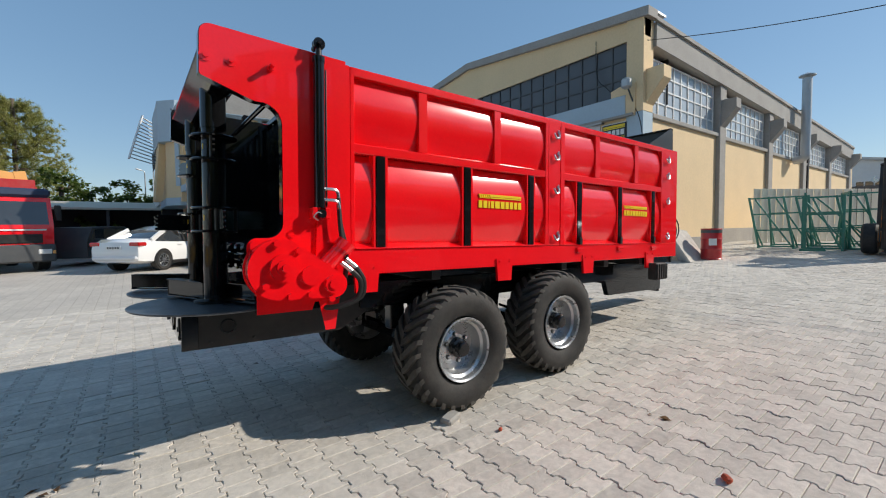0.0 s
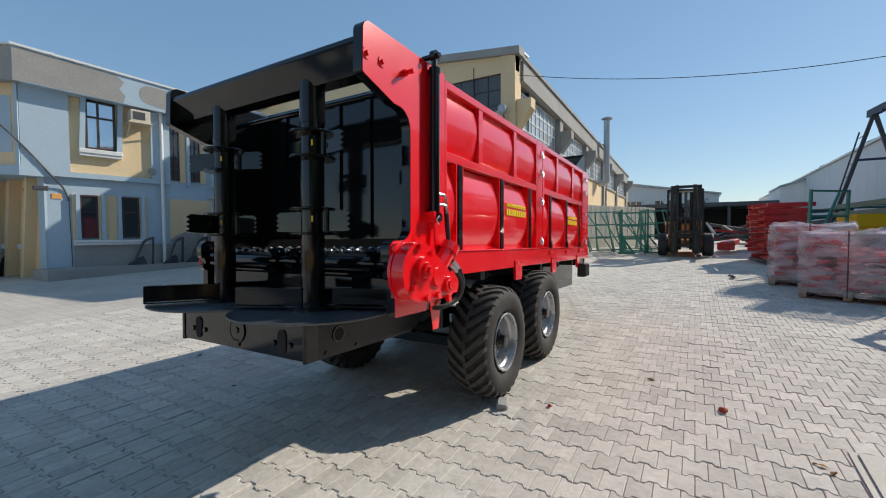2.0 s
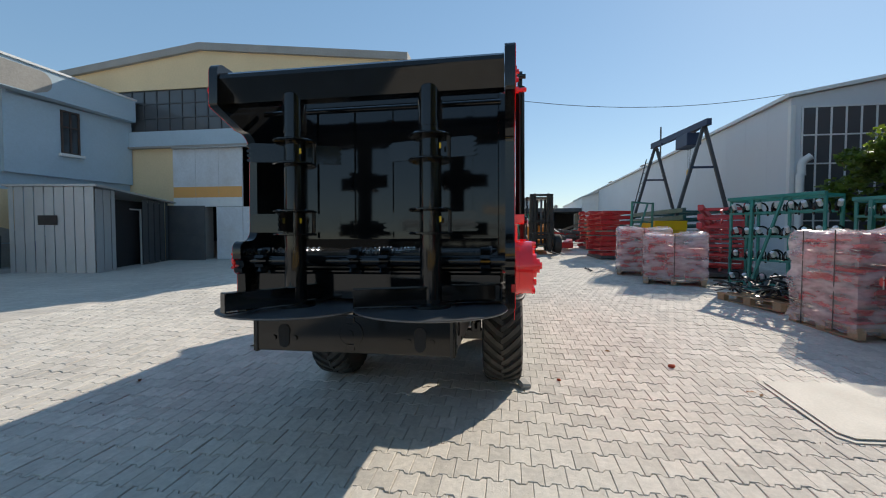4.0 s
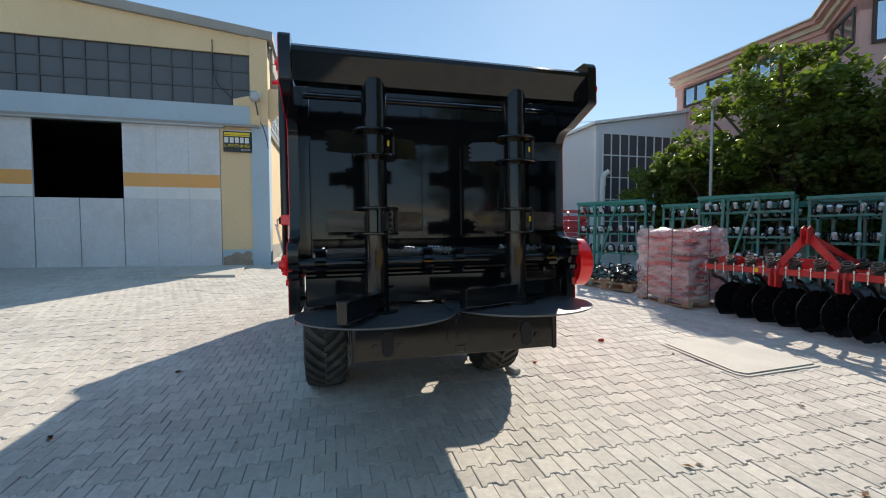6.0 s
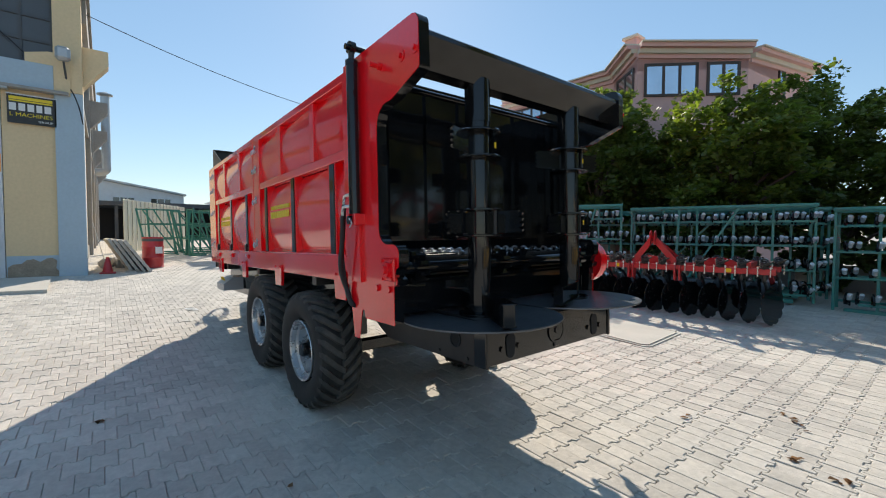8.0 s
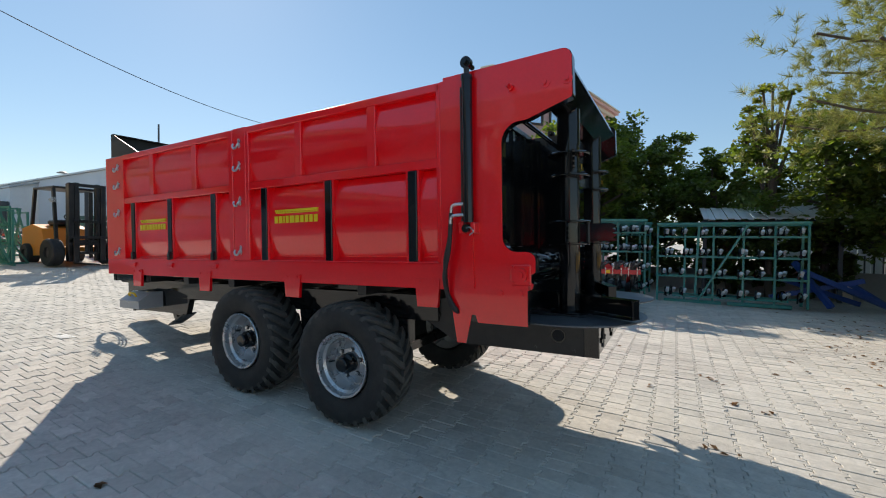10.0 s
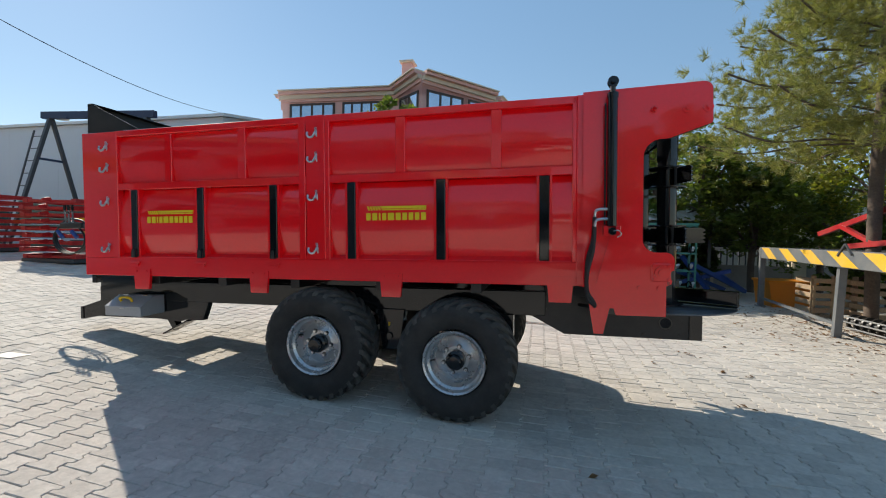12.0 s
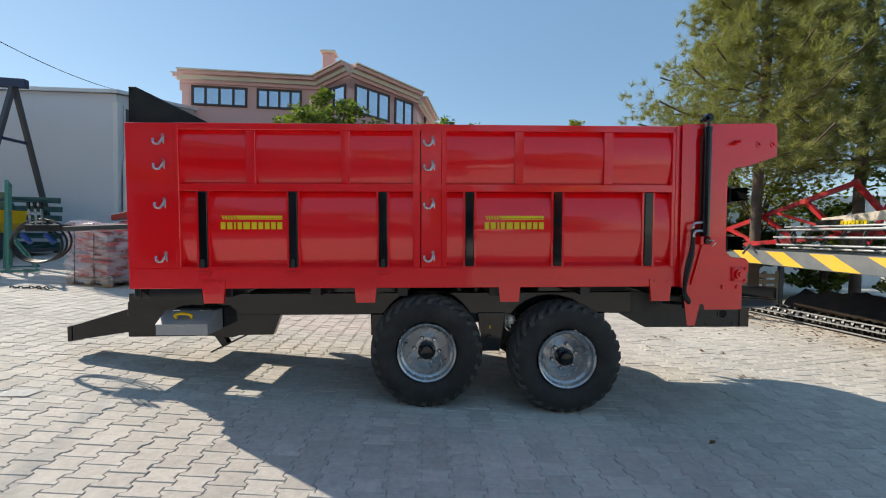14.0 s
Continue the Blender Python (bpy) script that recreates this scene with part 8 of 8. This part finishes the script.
# ploughs on the office kerb
for i, x in enumerate((5.4, 6.3, 7.0, 8.1)):
    pl = thing("plough_part", x, 16.05 - 0.12 * i, ground_z(6, 15.8) + 0.14, -9 + 20 * (i % 2), "dark steel plough part on the kerb", "farm implement", "plough parts on the kerb")
    part("beam", pipe([(-0.25, 0, 0.05), (-0.1, 0, 0.45), (0.05, 0, 0.75), (0.3, 0, 0.85)], 0.04, None, 8), DARK_GREY if i != 3 else BLUE, pl)
    part("share", prism([(-0.45, 0.0), (0.1, 0.0), (0.0, 0.28), (-0.2, 0.2)], -0.03, 0.03), DARK_GREY, pl)
    part("leg", bar((0.25, 0, 0.0), (0.28, 0.0, 0.85), 0.05, 0.05, up=(0, 1, 0)), DARK_GREY, pl)

# wire over the yard
wire = thing("overhead_wire", 10.85, 5.68, 6.14, label="thin black overhead cable between the halls", category="cable")
W_B = Vector((3.10, -13.5, 0.15))
part("cable", pipe([W_B * t - Vector((0, 0, 4 * 0.74 * t * (1 - t))) for t in [i / 14 for i in range(15)]], 0.009, None, 6, 2), BLACK_SATIN, wire)

# ---- trees ----
def leaf_mat(name, color, through=0.35, var=0.35):
    m = bpy.data.materials.new(name)
    m.use_nodes = True
    n, l = m.node_tree.nodes, m.node_tree.links
    b = n["Principled BSDF"]
    b.inputs["Roughness"].default_value = 0.5
    r = n.new("ShaderNodeNewGeometry")
    k = n.new("ShaderNodeMapRange")
    k.inputs["To Min"].default_value, k.inputs["To Max"].default_value = 1 - var, 1 + var
    l.new(r.outputs["Random Per Island"], k.inputs["Value"])
    t = n.new("ShaderNodeTexNoise")
    t.inputs["Scale"].default_value = 0.9
    l.new(n.new("ShaderNodeTexCoord").outputs["Object"], t.inputs["Vector"])
    hue = n.new("ShaderNodeMix")
    hue.data_type = "RGBA"
    hue.inputs["A"].default_value = (*color, 1)
    hue.inputs["B"].default_value = (color[0] * 1.7, color[1] * 1.25, color[2] * 0.8, 1)
    l.new(t.outputs["Fac"], hue.inputs["Factor"])
    s = n.new("ShaderNodeVectorMath")
    s.operation = "SCALE"
    l.new(hue.outputs["Result"], s.inputs[0])
    l.new(k.outputs[0], s.inputs["Scale"])
    l.new(s.outputs[0], b.inputs["Base Color"])
    tr = n.new("ShaderNodeBsdfTranslucent")
    g = n.new("ShaderNodeVectorMath")
    g.operation = "MULTIPLY"
    g.inputs[1].default_value = (1.5, 1.7, 0.75)
    l.new(s.outputs[0], g.inputs[0])
    l.new(g.outputs[0], tr.inputs["Color"])
    mx = n.new("ShaderNodeMixShader")
    mx.inputs[0].default_value = through
    l.new(b.outputs[0], mx.inputs[1])
    l.new(tr.outputs[0], mx.inputs[2])
    l.new(mx.outputs[0], n["Material Output"].inputs["Surface"])
    return m


LEAF = leaf_mat("maple_leaf", (0.085, 0.132, 0.040), 0.45)
LEAF_LIGHT = leaf_mat("light_maple_leaf", (0.105, 0.155, 0.042), 0.5)
LEAF_PALE = leaf_mat("pale_leaf", (0.15, 0.18, 0.04), 0.45)
LEAF_BUSH = leaf_mat("bush_leaf", (0.06, 0.10, 0.035), 0.45)
NEEDLE = leaf_mat("pine_needle", (0.20, 0.23, 0.11), 0.35, 0.4)


def leaves_mesh(name, centres, radii, per, size, material, rng, flat=0.7):
    """Many bent leaves round clump centres."""
    c = np.repeat(np.asarray(centres), per, axis=0)
    rr = np.repeat(np.asarray(radii), per)
    p = rng.normal(size=(len(c), 3))
    p /= np.linalg.norm(p, axis=1)[:, None]
    c = c + p * (rr * rng.random(len(c)) ** 0.45)[:, None] * np.array([1, 1, flat])
    u = rng.normal(size=(len(c), 3))
    u[:, 2] *= 0.45
    u /= np.linalg.norm(u, axis=1)[:, None]
    w = np.cross(u, rng.normal(size=(len(c), 3)) * 0.7 + np.array([0, 0, 0.9]))
    w /= np.linalg.norm(w, axis=1)[:, None]
    n = np.cross(u, w)
    s = size * (0.6 + 0.8 * rng.random(len(c)))[:, None]
    v = np.stack([c - u * s, c + w * s * 0.62 + n * s * 0.12, c + u * s * 1.05, c - w * s * 0.62 + n * s * 0.12], axis=1).reshape(-1, 3)
    i = np.arange(len(c)) * 4
    me = bpy.data.meshes.new(name)
    me.from_pydata(v.tolist(), [], np.stack([i, i + 1, i + 2, i + 3], axis=1).tolist())
    me.materials.append(material)
    return me


def broadleaf(x, y, h, r, base, seed, label, clumps=110, per=95, size=0.075, material=None, squash=1.0, name="tree"):
    """A trunk with limbs, and a crown of leaf clumps with gaps between them."""
    rng = np.random.default_rng(seed)
    ob = thing(name, x, y, label=label, category="tree", group="trees behind the racks")
    mid = (base + h) / 2
    cs, rs = [], []
    lobes = rng.normal(size=(6, 3))
    lobes /= np.linalg.norm(lobes, axis=1)[:, None]
    while len(cs) < clumps:
        d = rng.normal(size=3)
        d /= np.linalg.norm(d)
        k = 0.80 + 0.28 * np.max(lobes @ d) ** 3 + 0.10 * rng.normal()
        k *= rng.random() ** 0.30
        p = np.array([d[0] * r * k, d[1] * r * k * squash, mid + d[2] * (h - base) / 2 * k])
        if p[2] < base * 0.8:
            continue
        cs.append(p)
        rs.append(r * (0.13 + 0.12 * rng.random()))
    part("trunk", pipe([(0, 0, -0.1), (0.03, 0.02, h * 0.2), (-0.04, 0.03, h * 0.45), (0.02, 0, h * 0.75)], 0.10, None, 10, 4), BARK, ob)
    for i in range(14):
        c = cs[i]
        z0 = h * (0.2 + 0.3 * rng.random())
        part("limb", pipe([(0, 0, z0), (c[0] * 0.4, c[1] * 0.4, z0 + (c[2] - z0) * 0.55), (c[0] * 0.9, c[1] * 0.9, c[2])], 0.035, None, 6, 3), BARK, ob)
    crown = new("crown", leaves_mesh("crown", cs, rs, per, size, material or LEAF, rng))
    crown.parent = ob
    tagged(crown, "green leaf crown with gaps", kind="stuff")
    return ob


broadleaf(7.6, -6.7, 3.7, 1.5, 1.2, 21, "leafy green tree in front of the grey hall", 90, 90)
broadleaf(9.3, -6.9, 3.3, 1.45, 0.9, 35, "low leafy tree before the hall window", 80, 90)
broadleaf(5.85, -7.1, 5.5, 1.95, 1.5, 22, "broad green maple behind the tine racks", 175, 105)
broadleaf(2.1, -7.1, 5.15, 1.75, 1.4, 23, "sunlit light green maple behind the tine racks", 130, 100, 0.075, LEAF_LIGHT)
broadleaf(3.9, -7.7, 4.2, 1.7, 1.2, 33, "dense green maple between two taller ones", 110, 95)
broadleaf(0.9, -10.3, 5.8, 2.0, 1.3, 24, "dense dark green maple behind the racks", 190, 105)
broadleaf(-1.7, -11.2, 4.8, 1.7, 1.0, 34, "dark tree by the garden wall", 150, 100)
broadleaf(-4.2, -9.0, 6.2, 2.3, 1.2, 25, "green maple with a ragged light crown", 120, 95, 0.075, LEAF)
broadleaf(-5.6, -8.4, 4.7, 2.0, 0.7, 31, "low dark maple by the garden wall", 110, 95)
broadleaf(-8.2, -9.5, 5.0, 2.2, 0.8, 32, "dark tree in front of the sheet wall", 90, 85)
broadleaf(-2.9, -8.9, 6.5, 0.9, 4.0, 26, "young upright shoots of a maple", 26, 60, 0.06, LEAF_PALE)
broadleaf(3.2, -10.2, 4.2, 2.0, 0.8, 27, "dark shrub under the maples", 90, 90)
broadleaf(7.0, -9.3, 4.0, 2.2, 0.8, 28, "dark shrub under the maples", 90, 90)
broadleaf(-7.2, -5.2, 6.2, 2.6, 2.0, 29, "light yellow-green tree behind the pine", 100, 70, 0.06, LEAF_PALE)
broadleaf(-8.6, -1.0, 6.5, 2.4, 1.6, 30, "light tree behind the flatbed", 90, 80, 0.065, LEAF)
for i, (x, y, h, r) in enumerate(((9.0, -7.6, 2.6, 1.3), (6.6, -7.4, 2.6, 1.4), (4.3, -7.4, 2.5, 1.4), (2.2, -7.5, 2.5, 1.4), (0.2, -7.8, 2.4, 1.3), (-2.0, -9.3, 2.3, 1.3), (-3.9, -9.3, 2.2, 1.2))):
    broadleaf(x, y, h, r, 0.15, 60 + i, "dark shady shrub behind the racks", 55, 85, 0.085, LEAF_BUSH, name="shrub")
for i, (x, y, h, r) in enumerate(((-6.6, -5.2, 2.6, 1.2), (-8.4, -4.2, 3.0, 1.4), (-9.6, -2.3, 3.0, 1.4))):
    broadleaf(x, y, h, r, 0.1, 80 + i, "leafy green shrub behind the flatbed", 70, 85, 0.075, LEAF, name="shrub")
for i, (x, y, h, r) in enumerate(((-2.6, 30.5, 5.0, 2.1), (0.4, 31.5, 4.6, 2.0), (2.6, 32.0, 4.9, 1.9), (-5.4, 31.0, 4.6, 2.2), (-1.0, 28.8, 2.3, 1.2))):
    broadleaf(x, y, h, r, 0.2, 40 + i, "dark evergreen bush behind the parked cars", 60, 70, 0.10, LEAF_BUSH, name="bush")


def pine(x, y, h, r, base, seed, label, tufts=1300, needles=20, length=0.15, width=0.009):
    rng = np.random.default_rng(seed)
    ob = thing("pine_tree", x, y, label=label, category="tree", group="pines")
    part("trunk", pipe([(0, 0, -0.1), (0.03, 0.0, h * 0.3), (-0.02, 0.04, h * 0.6), (0, 0, h)], 0.11, None, 12, 4), BARK, ob)
    tips, ways = [], []
    whorls = 11
    for k in range(whorls):
        z0 = base + (h - base) * (k / whorls) ** 0.95
        reach = r * (1 - 0.75 * (k / whorls) ** 1.3) * (0.85 + 0.3 * rng.random())
        for j in range(6):
            a = 2 * math.pi * (j + rng.random() * 0.7) / 6
            d = np.array([math.cos(a), math.sin(a), 0.0])
            pts = [np.array([0, 0, z0]), d * reach * 0.35 + [0, 0, z0 + 0.05], d * reach * 0.7 + [0, 0, z0 - 0.02], d * reach + [0, 0, z0 + 0.25]]
            part("branch", pipe([tuple(p) for p in pts], 0.020, None, 5, 3), BARK, ob)
            per = max(4, tufts // (whorls * 6))
            for _ in range(per):
                t = rng.random() ** 0.6
                p = d * reach * (0.22 + 0.80 * t)
                p = p + np.clip(rng.normal(size=3), -1.6, 1.6) * np.array([0.30, 0.30, 0.22]) * (0.5 + t) * reach / 2.4
                p[2] += z0 + 0.02 + 0.25 * t ** 3
                tips.append(p)
                w = d * 0.8 + rng.normal(size=3) * 0.5 + [0, 0, 0.5]
                ways.append(w / np.linalg.norm(w))
    c = np.repeat(np.array(tips), needles, axis=0)
    w = np.repeat(np.array(ways), needles, axis=0)
    q = rng.normal(size=c.shape)
    q /= np.linalg.norm(q, axis=1)[:, None]
    q = q + w * 1.0
    q /= np.linalg.norm(q, axis=1)[:, None]
    c = c + w * (rng.random(len(c))[:, None] - 0.5) * 0.10
    side = np.cross(q, rng.normal(size=c.shape))
    side /= np.linalg.norm(side, axis=1)[:, None]
    ln = length * (0.7 + 0.6 * rng.random(len(c)))[:, None]
    v = np.stack([c - side * width / 2, c + side * width / 2, c + q * ln], axis=1).reshape(-1, 3)
    i = np.arange(len(c)) * 3
    me = bpy.data.meshes.new("needles")
    me.from_pydata(v.tolist(), [], np.stack([i, i + 1, i + 2], axis=1).tolist())
    me.materials.append(NEEDLE)
    nd = new("needles", me)
    nd.parent = ob
    tagged(nd, "tufts of long olive-green needles", kind="stuff")
    return ob


pine(-4.9, -2.25, 9.0, 2.6, 3.5, 51, "tall pine with a bare trunk beside the flatbed", 5400, 46, 0.18, 0.0085)
pine(-6.9, -1.7, 9.5, 2.7, 3.6, 52, "second pine behind the flatbed", 4400, 44, 0.18, 0.0085)
pine(-4.9, 35.0, 9.2, 3.0, 2.6, 53, "tall pine behind the red truck", 3200, 24, 0.26, 0.022)
pine(-7.5, 33.0, 10.0, 3.0, 2.6, 54, "tall pine behind the red truck", 3200, 24, 0.26, 0.022)

# ---- each group of things in its place ----
settle([office, pavement] + things_named("plough_part", "bush", "tiled_shelter") + [ob for ob in things_named("street_lamp", "pine_tree") if ob.location.y > 20],
       (3.3, 16.6, 0.2), (0.34, 2.04, 0), 0.5, 1.1275, (-0.64, 0.53, 0.89))
settle(things_named("saloon_car", "dark_hatchback", "tipper_truck"), (3.3, 16.6, 0.2), (0.34, 2.04, 0), 0.5, 1.1275, (-0.64, 0.53, 0.90))
settle([hall], (12.7, -6.4, 0.4), (0.742, -0.176, -0.1), 0, 1.016, ground=False)
settle([PB], (6.0, -11.5, 0.2), (0.568, 0.465, -0.196), 0.33, 1.011, ground=False)
settle(things_named("sheet_fence") + [ob for ob in things_named("green_frame") if ob.location.y > 0],
       (14, 4, 0.6), (1.63, 0.32, 0), 0.48, 1.11, (-0.64, 0.53, 0.87))
settle(things_named("red_drawbar"), (15, 0, 0.7), (1.71, 0.0, 0), 0.16, 1.10, (-1.24, 1.07, 0.88))
settle([gan, hop, heap] + [ob for ob in things_named("frame_stack") if ob.location.y <= -3] + [ob for ob in things_named("green_frame") if ob.location.y < 0], (13, -3, 0.6), (0.5, 0.1, 0), 1.5, 1.05)
settle([chain], (6, -1.5, 0.3), (0.634, -0.211, 0), 1.56, 1.0714)
settle([ob for ob in things_named("tree", "shrub", "street_lamp") if ob.location.y < 0 and ob.location.x > -1], (3, -8, 0.1), (0.988, -1.612, 0), 1.51, 1.1389, (-1.5, 4.8, 0.94))
settle([ob for ob in things_named("tree", "shrub") if ob.location.y < -6 and ob.location.x < -1 and ob.location.x > -9] + [cpt, gw, sw, bh], (-3, -8, 0.1), (0.483, 0.91, 0), 1.44, 0.9426)
settle([rf, roll], (-4.5, -1, 0), (0.315, 0.216, 0.24), -6.5, 0.966, ground=False)
settle([ring_roller], (-4.72, -2.0, 0), (0.62, 0.25, 0), 9.5, 0.966)
settle([tarp, binn] + things_named("wooden_crate") + [ob for ob in things_named("pine_tree", "tree") if ob.location.x < -4.5 and -6 < ob.location.y < 0], (-4.5, -1, 0), (0.315, 0.216, 0), 0.58, 0.966)

# ---- small litter ----
LITTER = mat("dry_leaf", (0.23, 0.12, 0.05), 0.9, var=0.4, per_object=0.35)
RED_SCRAP = mat("red_scrap", (0.42, 0.07, 0.03), 0.7, var=0.2)
rnd = random.Random(77)
spots = [(0.52, 0.47), (0.09, 1.88), (0.02, 1.95), (-0.44, 1.28), (-0.55, 1.45), (-0.67, 2.07), (2.95, 1.45), (1.92, 0.44), (-0.83, 2.13), (-0.41, 3.11), (1.36, 5.9), (1.05, 4.72), (2.6, 5.48), (-1.9, 2.3), (-0.5, 3.14), (-2.3, 1.2), (-2.6, 0.1), (-2.2, -0.8), (-3.0, 1.6), (-1.5, 0.4)]
leafm = bmesh.new()
g = [leafm.verts.new(p) for p in ((-0.03, 0, 0.004), (0.0, 0.018, 0.014), (0.035, 0.003, 0.006), (0.004, -0.018, 0.010))]
leafm.faces.new(g)
bmesh.ops.solidify(leafm, geom=list(leafm.faces), thickness=0.002)
leaf_me = mesh_of("dry_leaf", leafm, LITTER)
for i, (x, y) in enumerate(spots):
    for k in range(rnd.choice((1, 2, 3))):
        xx, yy = x + rnd.uniform(-0.06, 0.06), y + rnd.uniform(-0.06, 0.06)
        lf = new("dry_leaf", leaf_me)
        lf.matrix_world = pose(xx, yy, ground_z(xx, yy) + 0.002, rnd.uniform(-15, 15), rnd.uniform(-15, 15), rnd.uniform(0, 360)) @ Matrix.Scale(rnd.uniform(0.5, 1.3), 4)
        tagged(lf, "small dry brown leaf on the paving", "leaf", "dry leaves")
for x, y, s in ((2.48, 0.87, 1.0), (1.97, 2.03, 0.6)):
    b = box(-0.035, 0.035, -0.02, 0.02, 0.0, 0.035, 0.012)
    bmesh.ops.transform(b, matrix=pose(x, y, ground_z(x, y), 0, 12, 40) @ Matrix.Scale(s, 4), verts=b.verts)
    single("red_chip", b, RED_SCRAP, "small red-brown chip of stone", "stone")
blk = box(-0.075, 0.075, -0.045, 0.045, 0.0, 0.05, 0.012)
bmesh.ops.transform(blk, matrix=pose(1.80, 2.36, ground_z(1.8, 2.36), 4, -6, 20), verts=blk.verts)
single("wheel_chock", blk, CONCRETE, "broken concrete block wedged at the tyre", "stone")
sh = bmesh.new()
lo = [sh.verts.new((x, y, ground_z(x, y) + z)) for x, y, z in ((6.02, 4.35, 0.003), (6.25, 4.38, 0.006), (6.27, 4.52, 0.004), (6.04, 4.50, 0.010))]
sh.faces.new(lo)
bmesh.ops.solidify(sh, geom=list(sh.faces), thickness=0.002)
single("white_paper", sh, WHITE, "sheet of white paper on the paving", "paper")
# leaf litter at the pine's foot: beyond counting
rng = np.random.default_rng(5)
pts = np.stack([-3.9 + rng.normal(size=900) * 0.9, -1.2 + rng.normal(size=900) * 1.6], axis=1)
vs, fs = [], []
for k, (x, y) in enumerate(pts):
    a, s = rng.random() * 6.28, 0.015 + 0.03 * rng.random()
    z = ground_z(x, y) + 0.004
    vs += [(x + s * math.cos(a), y + s * math.sin(a), z), (x - s * 0.5 * math.sin(a), y + s * 0.5 * math.cos(a), z + 0.012), (x - s * math.cos(a), y - s * math.sin(a), z), (x + s * 0.5 * math.sin(a), y - s * 0.5 * math.cos(a), z + 0.008)]
    fs.append((4 * k, 4 * k + 1, 4 * k + 2, 4 * k + 3))
me = bpy.data.meshes.new("leaf_litter")
me.from_pydata(vs, [], fs)
me.materials.append(LITTER)
tagged(new("leaf_litter", me), "scattered dry leaves and needles under the pine", "leaves", kind="stuff")

# ---- paving stones ----
PX, PY = 0.185, 0.13
AMP = 0.0135


def wave(y):
    """Side of a bone-shaped stone: wide at the ends, narrow at the waist."""
    t = abs((y / PY) % 1.0 - 0.5)
    return 1.0 if t > 0.31 else -1.0 if t < 0.19 else (t - 0.25) / 0.06


def stone_outline(gx, gy):
    """A bone-shaped interlocking stone, waisted along y, with straight ends."""
    ys = [gy, 0.19 * PY, 0.31 * PY, 0.69 * PY, 0.81 * PY, PY - gy]
    return [(PX + AMP * wave(y) - gx, y) for y in ys] + [(gx - AMP * wave(y), y) for y in ys[::-1]]


out, top = stone_outline(0.0016, 0.0012), stone_outline(0.0060, 0.0050)
n = len(out)
sv = [(x, y, -0.020) for x, y in out] + [(x, y, -0.0045) for x, y in out] + [(x, y, 0.0) for x, y in top]
sf = [tuple(range(2 * n, 3 * n))] + [(i, (i + 1) % n, n + (i + 1) % n, n + i) for i in range(n)] + [(n + i, n + (i + 1) % n, 2 * n + (i + 1) % n, 2 * n + i) for i in range(n)]
stone_me = bpy.data.meshes.new("paving_stone")
stone_me.from_pydata(sv, [], sf)
stone_me.materials.append(PAVER_ONE)
rng = np.random.default_rng(8)
cols, rows = round((PAVE_X1 - PAVE_X0) / PX), round((PAVE_Y1 - PAVE_Y0) / PY)
all_v, all_f = [], []
kept = 0
for i in range(cols):
    for j in range(rows):
        x, y = PAVE_X0 + i * PX, PAVE_Y0 + j * PY + (i % 2) * PY / 2
        tilt = rng.normal(size=2) * 0.010
        dz = rng.normal() * 0.0016
        if 16 <= i < 26 and 44 <= j < 74:
            st = new("paving_stone", stone_me)
            st.parent = ground
            st.matrix_basis = Matrix.Translation((x, y, ground_z(x + PX / 2, y) - ground_slope(x) * PX / 2 + dz)) @ Euler((tilt[0], -ground_slope(x) + tilt[1], 0)).to_matrix().to_4x4()
            kept += 1
            continue
        v = np.array(sv) + np.array([x, y, 0.0])
        cx, cy = x + PX / 2, y + PY / 2
        v[:, 2] += ground_z(cx, cy) + dz + (v[:, 0] - cx) * (ground_slope(x) + tilt[1]) + (v[:, 1] - cy) * tilt[0]
        o = len(all_v)
        all_v.extend(v.tolist())
        all_f.extend([tuple(q + o for q in f) for f in sf])
me = bpy.data.meshes.new("paving_stones")
me.from_pydata(all_v, [], all_f)
me.materials.append(PAVER_MANY)
rest = new("paving_stones", me)
rest.parent = ground
tagged(rest, "wavy grey interlocking paving stones", kind="stuff")
